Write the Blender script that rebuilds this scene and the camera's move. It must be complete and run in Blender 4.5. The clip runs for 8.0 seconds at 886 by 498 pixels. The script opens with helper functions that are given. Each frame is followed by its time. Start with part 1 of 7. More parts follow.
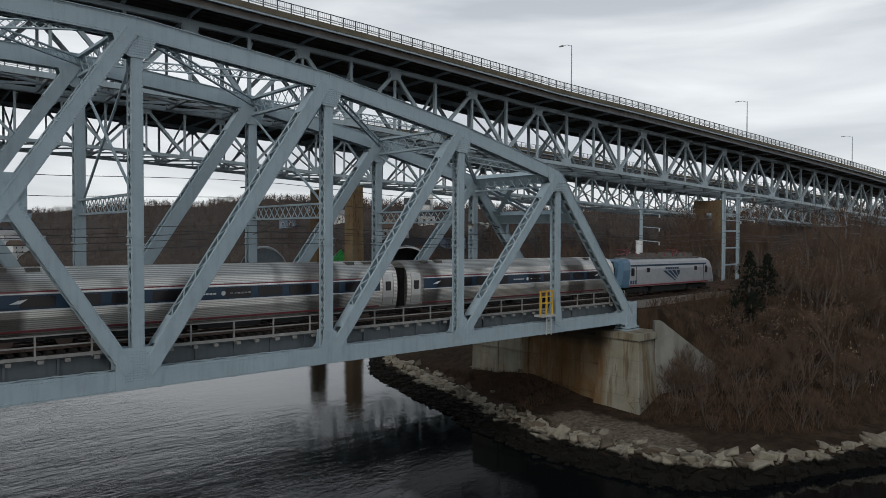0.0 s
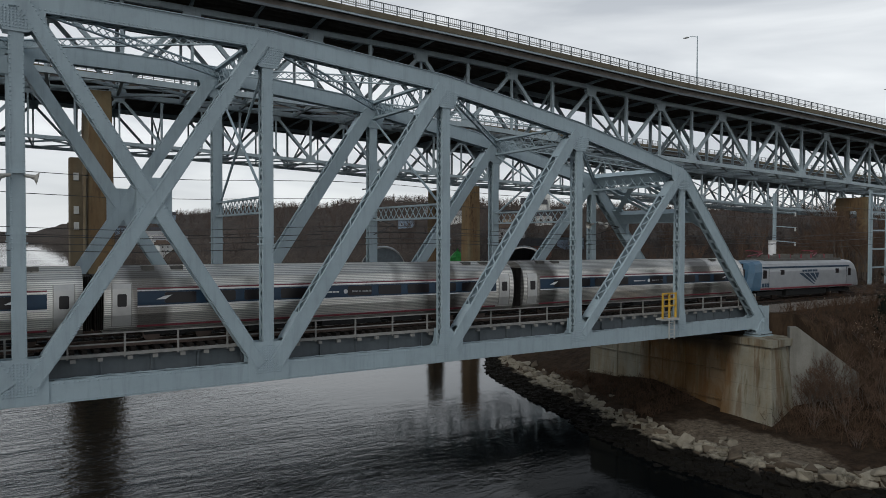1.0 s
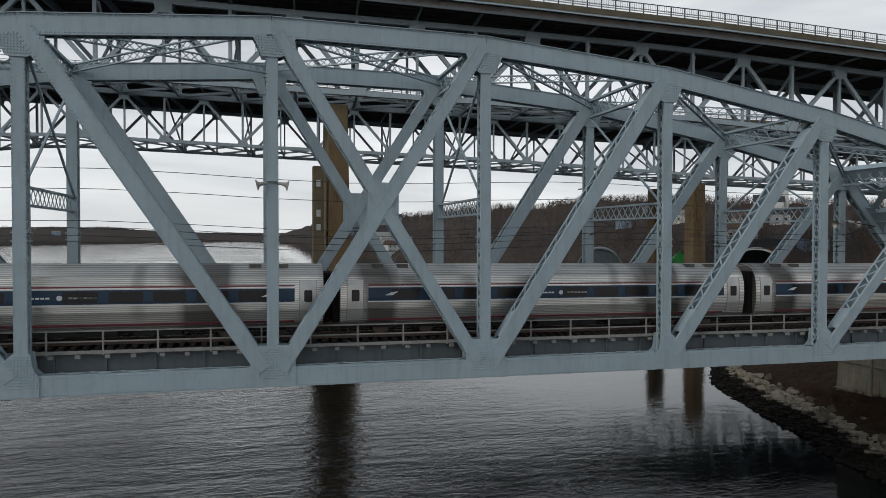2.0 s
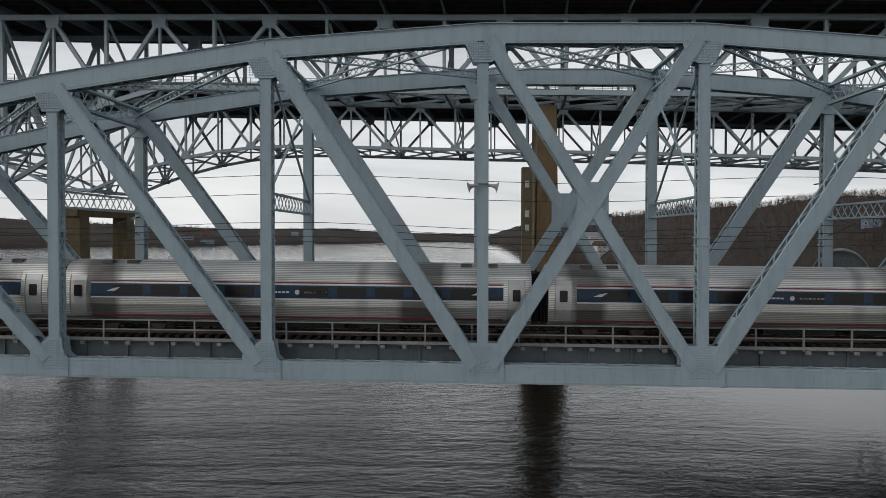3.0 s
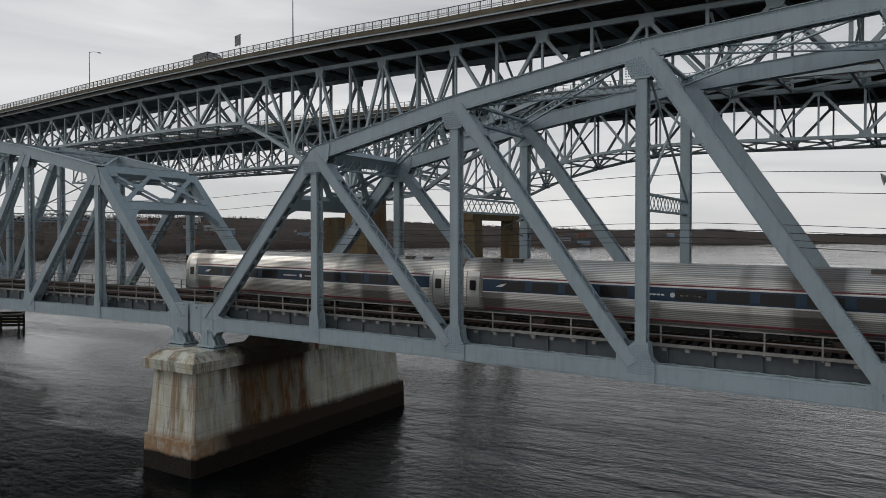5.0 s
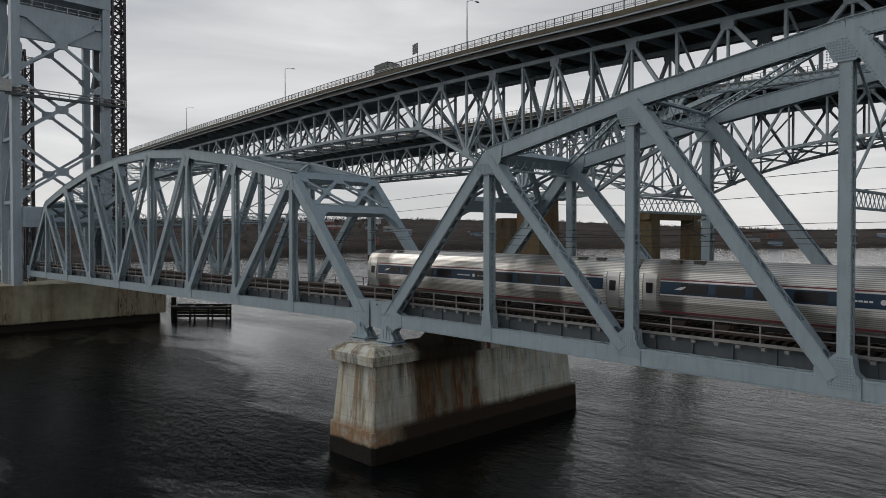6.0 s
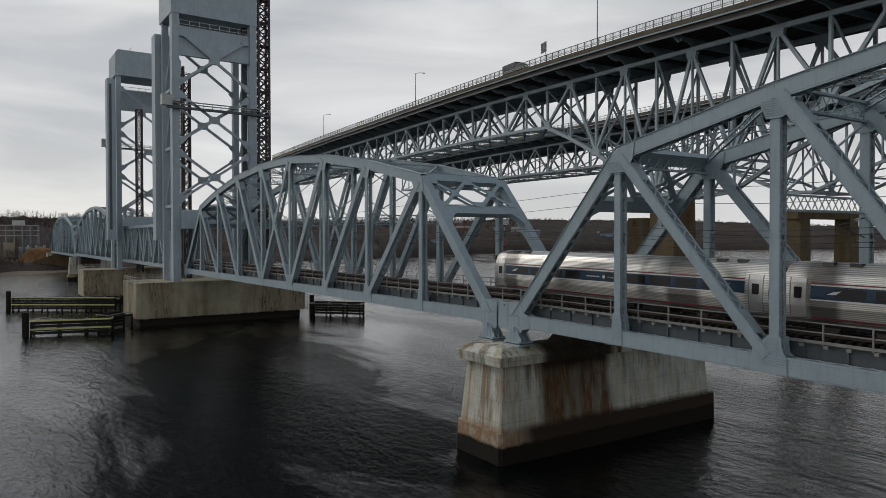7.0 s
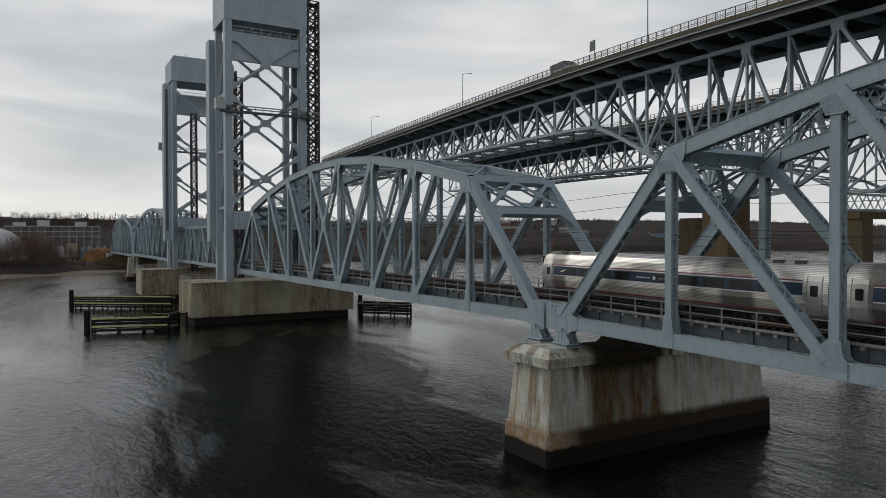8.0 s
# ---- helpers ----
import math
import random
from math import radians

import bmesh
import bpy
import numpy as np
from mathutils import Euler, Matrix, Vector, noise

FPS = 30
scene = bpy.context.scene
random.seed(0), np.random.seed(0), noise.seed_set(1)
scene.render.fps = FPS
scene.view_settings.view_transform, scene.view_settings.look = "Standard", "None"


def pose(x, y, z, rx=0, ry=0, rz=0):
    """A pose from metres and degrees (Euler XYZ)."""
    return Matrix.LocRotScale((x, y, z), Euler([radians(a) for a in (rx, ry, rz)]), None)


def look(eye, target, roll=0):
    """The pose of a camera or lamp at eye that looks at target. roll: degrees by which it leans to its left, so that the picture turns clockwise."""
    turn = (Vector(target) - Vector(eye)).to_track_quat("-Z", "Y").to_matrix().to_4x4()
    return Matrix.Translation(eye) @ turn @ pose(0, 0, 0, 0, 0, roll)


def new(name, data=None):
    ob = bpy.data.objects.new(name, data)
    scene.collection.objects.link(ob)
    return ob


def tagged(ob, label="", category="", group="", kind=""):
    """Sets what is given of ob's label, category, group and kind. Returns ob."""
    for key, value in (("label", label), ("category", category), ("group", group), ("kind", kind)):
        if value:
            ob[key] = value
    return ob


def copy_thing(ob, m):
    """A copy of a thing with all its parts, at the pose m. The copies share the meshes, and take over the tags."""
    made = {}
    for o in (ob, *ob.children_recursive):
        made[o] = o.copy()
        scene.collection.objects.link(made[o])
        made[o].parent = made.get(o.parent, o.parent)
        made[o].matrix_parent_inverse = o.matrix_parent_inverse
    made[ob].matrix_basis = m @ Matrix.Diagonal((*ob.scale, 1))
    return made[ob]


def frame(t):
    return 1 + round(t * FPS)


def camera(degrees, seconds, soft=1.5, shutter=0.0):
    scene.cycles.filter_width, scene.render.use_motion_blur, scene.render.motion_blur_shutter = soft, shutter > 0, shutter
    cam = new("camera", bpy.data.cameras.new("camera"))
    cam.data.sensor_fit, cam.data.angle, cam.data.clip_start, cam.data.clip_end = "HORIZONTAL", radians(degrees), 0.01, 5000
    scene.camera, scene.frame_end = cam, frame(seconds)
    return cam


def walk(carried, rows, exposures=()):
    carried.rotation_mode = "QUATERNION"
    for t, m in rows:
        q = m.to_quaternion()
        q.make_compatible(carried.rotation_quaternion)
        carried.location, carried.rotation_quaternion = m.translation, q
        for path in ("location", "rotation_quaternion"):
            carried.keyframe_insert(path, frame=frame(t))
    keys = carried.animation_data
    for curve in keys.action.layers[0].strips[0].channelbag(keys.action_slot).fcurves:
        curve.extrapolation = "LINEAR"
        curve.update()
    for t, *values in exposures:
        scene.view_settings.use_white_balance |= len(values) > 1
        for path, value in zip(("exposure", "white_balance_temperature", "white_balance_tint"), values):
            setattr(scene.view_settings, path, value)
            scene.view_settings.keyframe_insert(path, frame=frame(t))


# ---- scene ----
# the camera hovers at one place and turns to its left
cam = camera(65.3, 8.0, soft=0.5)
EYE = (43.74, -35.39, 17.6)
TURNS = [  # seconds, yaw to the left of +y, pitch, roll
    (0, -42.76, -1.16, 0.15),
    (0.5, -39.64, -1.17, 0.13),
    (1, -33.14, -1.17, 0.11),
    (1.5, -24.29, -1.16, 0.09),
    (1.7, -20.71, -1.16, 0.08),
    (2.8, -1.67, -1.13, 0.04),
    (3, 1.71, -1.13, 0.03),
    (3.5, 10.12, -1.11, 0.01),
    (4, 18.63, -1.09, 0.0),
    (4.5, 26.95, -1.06, -0.02),
    (4.7, 28.87, -1.05, -0.03),
    (5.8, 43.16, -0.99, -0.06),
    (6, 46.2, -0.98, -0.06),
    (6.5, 53.11, -0.95, -0.07),
    (7, 56.75, -0.92, -0.08),
    (7.5, 59.07, -0.89, -0.09),
    (8, 60.65, -0.86, -0.1),
]


def heading(yaw, pitch):
    a, b = radians(yaw), radians(pitch)
    return (EYE[0] - math.sin(a) * math.cos(b), EYE[1] + math.cos(a) * math.cos(b), EYE[2] + math.sin(b))


walk(cam, [(t, look(EYE, heading(yaw, pitch), roll)) for t, yaw, pitch, roll in TURNS],
     exposures=[(0, 0.13, 6400, 8), (1.5, 0.13, 6430, 8), (3.5, 0.06, 6600, 9), (6, -0.06, 6680, 10), (8, -0.06, 6640, 9)])

# ---- overcast sky and a weak, wide sun ----
SUN_ELEVATION, SUN_TURN = radians(35), radians(245)
world = bpy.data.worlds.new("sky")
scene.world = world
world.use_nodes = True
nt = world.node_tree
nt.nodes.clear()


def wn(kind, **values):
    n = nt.nodes.new(kind)
    for k, v in values.items():
        n.inputs[k.replace("_", " ")].default_value = v
    return n


sky = nt.nodes.new("ShaderNodeTexSky")
sky.sky_type = "NISHITA"
sky.sun_disc = False
sky.sun_elevation, sky.sun_rotation = SUN_ELEVATION, SUN_TURN
sky_dim = wn("ShaderNodeMix")
sky_dim.data_type = "RGBA"
sky_dim.blend_type = "MULTIPLY"
sky_dim.inputs[0].default_value = 1.0
sky_dim.inputs[7].default_value = (0.1, 0.1, 0.1, 1)
coords = nt.nodes.new("ShaderNodeTexCoord")
split = nt.nodes.new("ShaderNodeSeparateXYZ")
squash = nt.nodes.new("ShaderNodeMapping")
squash.inputs["Scale"].default_value = (1.6, 1.6, 9.0)
cloud = wn("ShaderNodeTexNoise", Scale=1.5, Detail=5.0, Roughness=0.48, Distortion=0.5)
shade = nt.nodes.new("ShaderNodeValToRGB")
shade.color_ramp.elements[0].position = 0.36
shade.color_ramp.elements[0].color = (0.58, 0.60, 0.635, 1)
shade.color_ramp.elements[1].position = 0.66
shade.color_ramp.elements[1].color = (0.89, 0.90, 0.915, 1)
glow = nt.nodes.new("ShaderNodeValToRGB")  # clouds thin out and brighten towards the horizon
glow.color_ramp.elements[0].position = 0.0
glow.color_ramp.elements[0].color = (0.88, 0.885, 0.87, 1)
glow.color_ramp.elements[1].position = 0.13
glow.color_ramp.elements[1].color = (0.0, 0.0, 0.0, 1)
lift = nt.nodes.new("ShaderNodeMix")
lift.data_type = "RGBA"
lift.blend_type = "SCREEN"
lift.inputs[0].default_value = 0.35
mixer = nt.nodes.new("ShaderNodeMix")
mixer.data_type = "RGBA"
mixer.inputs[0].default_value = 0.93
back = nt.nodes.new("ShaderNodeBackground")
back.inputs["Strength"].default_value = 0.95
out = nt.nodes.new("ShaderNodeOutputWorld")
nt.links.new(coords.outputs["Generated"], squash.inputs["Vector"])
nt.links.new(coords.outputs["Generated"], split.inputs[0])
nt.links.new(squash.outputs[0], cloud.inputs["Vector"])
nt.links.new(cloud.outputs[0], shade.inputs[0])
nt.links.new(split.outputs["Z"], glow.inputs[0])
nt.links.new(shade.outputs[0], lift.inputs[6])
nt.links.new(glow.outputs[0], lift.inputs[7])
nt.links.new(sky.outputs[0], sky_dim.inputs[6])
nt.links.new(sky_dim.outputs[2], mixer.inputs[6])
nt.links.new(lift.outputs[2], mixer.inputs[7])
overhead = nt.nodes.new("ShaderNodeValToRGB")  # mostly unseen upper sky, dimmed to darken the water and dark surfaces
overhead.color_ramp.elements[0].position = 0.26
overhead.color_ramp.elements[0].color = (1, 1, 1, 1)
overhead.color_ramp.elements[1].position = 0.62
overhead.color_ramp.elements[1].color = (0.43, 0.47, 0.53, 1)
overhead_dim = nt.nodes.new("ShaderNodeMix")
overhead_dim.data_type = "RGBA"
overhead_dim.blend_type = "MULTIPLY"
overhead_dim.inputs[0].default_value = 1.0
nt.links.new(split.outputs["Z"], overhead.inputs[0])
nt.links.new(mixer.outputs[2], overhead_dim.inputs[6])
nt.links.new(overhead.outputs[0], overhead_dim.inputs[7])
nt.links.new(overhead_dim.outputs[2], back.inputs["Color"])
nt.links.new(back.outputs[0], out.inputs["Surface"])

sun_data = bpy.data.lights.new("sun", "SUN")
sun_data.energy, sun_data.angle, sun_data.color = 1.0, radians(25), (1.0, 0.97, 0.93)
sun = new("sun", sun_data)
sun.matrix_world = pose(0, 0, 120, 55, 0, -65)

# ---- materials ----


class Mat:
    """A small node-graph writer around one Principled material."""

    def __init__(self, name, rough=0.6, metal=0.0, spec=0.5):
        self.m = bpy.data.materials.new(name)
        self.m.use_nodes = True
        self.t = self.m.node_tree
        self.b = self.t.nodes["Principled BSDF"]
        self.b.inputs["Roughness"].default_value = rough
        self.b.inputs["Metallic"].default_value = metal
        self.b.inputs["Specular IOR Level"].default_value = spec
        self.c = self.t.nodes.new("ShaderNodeTexCoord").outputs["Object"]
        geo = self.t.nodes.new("ShaderNodeNewGeometry")
        self.pos, self.isl, self.nor = geo.outputs["Position"], geo.outputs["Random Per Island"], geo.outputs["Normal"]
        self.rnd = self.t.nodes.new("ShaderNodeObjectInfo").outputs["Random"]

    def link(self, a, b):
        self.t.links.new(a, b)

    def scaled(self, vec, s):
        n = self.t.nodes.new("ShaderNodeMapping")
        n.inputs["Scale"].default_value = s
        self.link(vec, n.inputs["Vector"])
        return n.outputs[0]

    def noise(self, scale, detail=4, rough=0.55, vec=None, distort=0.0):
        n = self.t.nodes.new("ShaderNodeTexNoise")
        n.inputs["Scale"].default_value, n.inputs["Detail"].default_value = scale, detail
        n.inputs["Roughness"].default_value, n.inputs["Distortion"].default_value = rough, distort
        self.link(vec or self.pos, n.inputs["Vector"])
        return n.outputs[0]

    def ramp(self, fac, *stops):
        n = self.t.nodes.new("ShaderNodeValToRGB")
        e = n.color_ramp.elements
        while len(e) < len(stops):
            e.new(0.5)
        for k, (p, col) in enumerate(stops):
            e[k].position = p
            e[k].color = (*col, 1) if isinstance(col, tuple) else (col, col, col, 1)
        self.link(fac, n.inputs[0])
        return n.outputs[0]

    def mix(self, fac, a, b, blend="MIX"):
        n = self.t.nodes.new("ShaderNodeMix")
        n.data_type, n.blend_type = "RGBA", blend
        for k, v in ((0, fac), (6, a), (7, b)):
            if isinstance(v, (int, float)):
                n.inputs[k].default_value = v if k == 0 else (v, v, v, 1)
            elif isinstance(v, tuple):
                n.inputs[k].default_value = (*v, 1)
            else:
                self.link(v, n.inputs[k])
        return n.outputs[2]

    def math(self, op, a, b=0.0, c=0.0):
        n = self.t.nodes.new("ShaderNodeMath")
        n.operation = op
        for k, v in enumerate((a, b, c)):
            if isinstance(v, (int, float)):
                n.inputs[k].default_value = v
            else:
                self.link(v, n.inputs[k])
        return n.outputs[0]

    def sep(self, vec):
        n = self.t.nodes.new("ShaderNodeSeparateXYZ")
        self.link(vec, n.inputs[0])
        return n.outputs

    def color(self, v):
        if isinstance(v, tuple):
            self.b.inputs["Base Color"].default_value = (*v, 1)
        else:
            self.link(v, self.b.inputs["Base Color"])
        return self

    def rough(self, v):
        self.link(v, self.b.inputs["Roughness"])
        return self

    def bump(self, h, strength=0.3, dist=0.02):
        n = self.t.nodes.new("ShaderNodeBump")
        n.inputs["Strength"].default_value, n.inputs["Distance"].default_value = strength, dist
        self.link(h, n.inputs["Height"])
        self.link(n.outputs[0], self.b.inputs["Normal"])
        return self


def painted_steel(name, tone, rust=0.25, rough=0.55):
    k = Mat(name, rough)
    fade = k.ramp(k.noise(0.35, 5, 0.6), (0.3, tuple(c * 0.9 for c in tone)), (0.7, tuple(min(1, c * 1.06) for c in tone)))
    streak = k.noise(1.0, 6, 0.62, k.scaled(k.pos, (3.0, 3.0, 0.35)))
    dirt = k.mix(k.ramp(streak, (0.5, 0.0), (0.76, 0.5)), fade, tuple(c * 0.6 for c in tone))
    grime = k.noise(0.9, 7, 0.7)
    dirt = k.mix(k.ramp(grime, (0.5, 0.0), (0.72, 0.25)), dirt, tuple(c * 0.6 for c in tone))
    spots = k.ramp(k.noise(2.3, 8, 0.7), (0.70, 0.0), (0.78, rust))
    k.color(k.mix(spots, dirt, (0.16, 0.10, 0.065)))
    k.rough(k.ramp(k.noise(5.0, 3), (0.3, rough - 0.08), (0.7, rough + 0.14)))
    k.bump(k.noise(30.0, 3), 0.08, 0.01)
    return k.m


def plain(name, tone, rough=0.6, metal=0.0, var=0.2, scale=1.5):
    k = Mat(name, rough, metal, 0.15 if rough >= 0.8 else 0.4)
    n1, n2 = k.noise(scale, 5, 0.6), k.noise(scale * 14, 3)
    a = k.ramp(n1, (0.3, tuple(c * (1 - var) for c in tone)), (0.7, tuple(min(1, c * (1 + var)) for c in tone)))
    k.color(k.mix(k.ramp(n2, (0.4, 0.0), (0.8, 0.35)), a, tuple(c * (1 - var) for c in tone)))
    k.bump(n2, 0.1, 0.01)
    return k.m


steel = painted_steel("grey_bridge_paint", (0.305, 0.378, 0.412), 0.25)
steel_far = painted_steel("grey_highway_paint", (0.325, 0.39, 0.42), 0.3)
# on floor members the darker tone holds the shade under the deck
steel_dark = painted_steel("dark_and_shaded_steel", (0.085, 0.10, 0.11), 0.5)
rail_white = plain("galvanised_rail", (0.42, 0.42, 0.40), 0.5, 0.2)
yellow = plain("yellow_paint", (0.55, 0.33, 0.04), 0.5)
tie_wood = plain("dark_sleeper", (0.03, 0.026, 0.023), 0.85)
hand_rail = plain("weathered_pipe_rail", (0.24, 0.235, 0.22), 0.6, 0.1)
rail_steel = plain("rail_steel", (0.09, 0.065, 0.055), 0.4, 0.6)
wire_mat = plain("wire", (0.03, 0.03, 0.03), 0.5)
asphalt = plain("asphalt", (0.05, 0.05, 0.05), 0.85)
# dark brown of the deck slab and its stringers
soffit = plain("brown_deck_soffit", (0.115, 0.103, 0.09), 0.9, 0, 0.3, 0.5)
parapet = plain("mossy_kerb", (0.125, 0.108, 0.078), 0.8, 0, 0.3, 0.4)


def water_material():
    k = Mat("river_water", 0.03, 0.0, 0.5)
    k.b.inputs["IOR"].default_value = 1.37
    k.b.inputs["Specular Tint"].default_value = (0.85, 0.94, 1.0, 1)
    k.color((0.003, 0.004, 0.0045))
    w1 = k.noise(0.85, 4, 0.55, k.scaled(k.pos, (0.6, 1.35, 1.0)), 0.5)
    w3 = k.noise(2.2, 4, 0.55, k.scaled(k.pos, (0.7, 1.3, 1.0)), 0.6)
    w4 = k.noise(0.14, 3, 0.5, k.scaled(k.pos, (0.5, 1.4, 1.0)), 0.8)
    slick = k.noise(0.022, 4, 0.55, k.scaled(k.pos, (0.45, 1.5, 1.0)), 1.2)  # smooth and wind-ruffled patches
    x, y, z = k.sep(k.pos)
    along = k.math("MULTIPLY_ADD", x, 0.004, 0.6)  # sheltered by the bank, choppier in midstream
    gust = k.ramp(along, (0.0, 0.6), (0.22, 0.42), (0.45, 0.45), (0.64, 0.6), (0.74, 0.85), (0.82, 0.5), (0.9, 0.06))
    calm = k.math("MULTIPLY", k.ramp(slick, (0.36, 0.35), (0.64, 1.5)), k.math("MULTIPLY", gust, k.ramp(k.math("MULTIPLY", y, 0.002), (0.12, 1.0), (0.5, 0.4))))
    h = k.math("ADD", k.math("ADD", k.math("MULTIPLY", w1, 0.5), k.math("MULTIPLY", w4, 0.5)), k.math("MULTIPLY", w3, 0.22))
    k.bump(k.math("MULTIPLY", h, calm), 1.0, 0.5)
    # gloss is cut before the piers, standing in for dark reflections of bridge and tower
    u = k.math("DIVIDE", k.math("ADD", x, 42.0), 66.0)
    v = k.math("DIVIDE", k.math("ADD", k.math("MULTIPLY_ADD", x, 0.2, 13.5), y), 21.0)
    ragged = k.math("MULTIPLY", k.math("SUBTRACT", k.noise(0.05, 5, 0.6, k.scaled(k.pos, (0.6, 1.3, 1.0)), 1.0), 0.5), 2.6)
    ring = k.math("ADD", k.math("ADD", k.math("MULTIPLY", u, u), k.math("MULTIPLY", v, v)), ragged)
    gloss_cut = k.ramp(ring, (0.55, 0.02), (1.6, 0.6))
    # gloss is cut along the stone shore too, for the bank's dark reflection
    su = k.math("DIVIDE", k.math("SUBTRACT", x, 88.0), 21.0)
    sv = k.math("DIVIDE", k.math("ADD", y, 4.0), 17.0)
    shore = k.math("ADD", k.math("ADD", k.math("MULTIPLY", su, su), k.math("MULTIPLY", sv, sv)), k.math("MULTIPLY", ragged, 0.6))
    k.link(k.math("MULTIPLY", gloss_cut, k.ramp(shore, (0.45, 0.05), (1.3, 1.0))), k.b.inputs["Specular IOR Level"])
    return k.m


def concrete(name, tone, rust=0.0, stain=0.5, zlow=0.0, zmud=0.6):
    k = Mat(name, 0.85, 0.0, 0.2)
    a = k.ramp(k.noise(0.5, 6, 0.62), (0.3, tuple(c * 0.78 for c in tone)), (0.7, tuple(min(1, c * 1.15) for c in tone)))
    fine = k.noise(9.0, 5, 0.6)
    a = k.mix(k.ramp(fine, (0.45, 0.0), (0.75, 0.4)), a, tuple(c * 0.7 for c in tone))
    drip = k.noise(1.0, 6, 0.6, k.scaled(k.pos, (0.9, 0.9, 0.07)))
    a = k.mix(k.ramp(drip, (0.48, 0.0), (0.72, stain)), a, (0.09, 0.085, 0.07))
    if rust:
        broad = k.noise(1.0, 4, 0.55, k.scaled(k.pos, (0.23, 0.23, 0.04)))
        thin = k.noise(1.0, 5, 0.6, k.scaled(k.pos, (1.7, 1.7, 0.10)))
        r = k.math("MULTIPLY", k.ramp(broad, (0.44, 0.0), (0.54, 1.0)), k.ramp(thin, (0.34, 0.3), (0.6, rust)))
        a = k.mix(r, a, (0.13, 0.065, 0.028))
        crust = k.math("MULTIPLY", k.ramp(broad, (0.52, 0.0), (0.6, 0.85)), k.ramp(k.noise(1.0, 6, 0.7, k.scaled(k.pos, (2.6, 2.6, 0.5))), (0.5, 0.0), (0.6, 1.0)))
        a = k.mix(crust, a, (0.05, 0.03, 0.018))
    z = k.sep(k.pos)[2]
    edge = k.math("ADD", z, k.math("MULTIPLY", k.math("SUBTRACT", k.noise(1.2, 4), 0.5), 0.7))
    wet = k.ramp(k.math("DIVIDE", k.math("SUBTRACT", edge, zlow), max(zmud, 0.01)), (0.9, 1.0), (1.0, 0.0))
    a = k.mix(wet, a, (0.028, 0.024, 0.018))  # tidal weed
    k.color(a)
    k.bump(k.math("ADD", fine, k.math("MULTIPLY", drip, 1.5)), 0.35, 0.03)
    return k.m


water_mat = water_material()


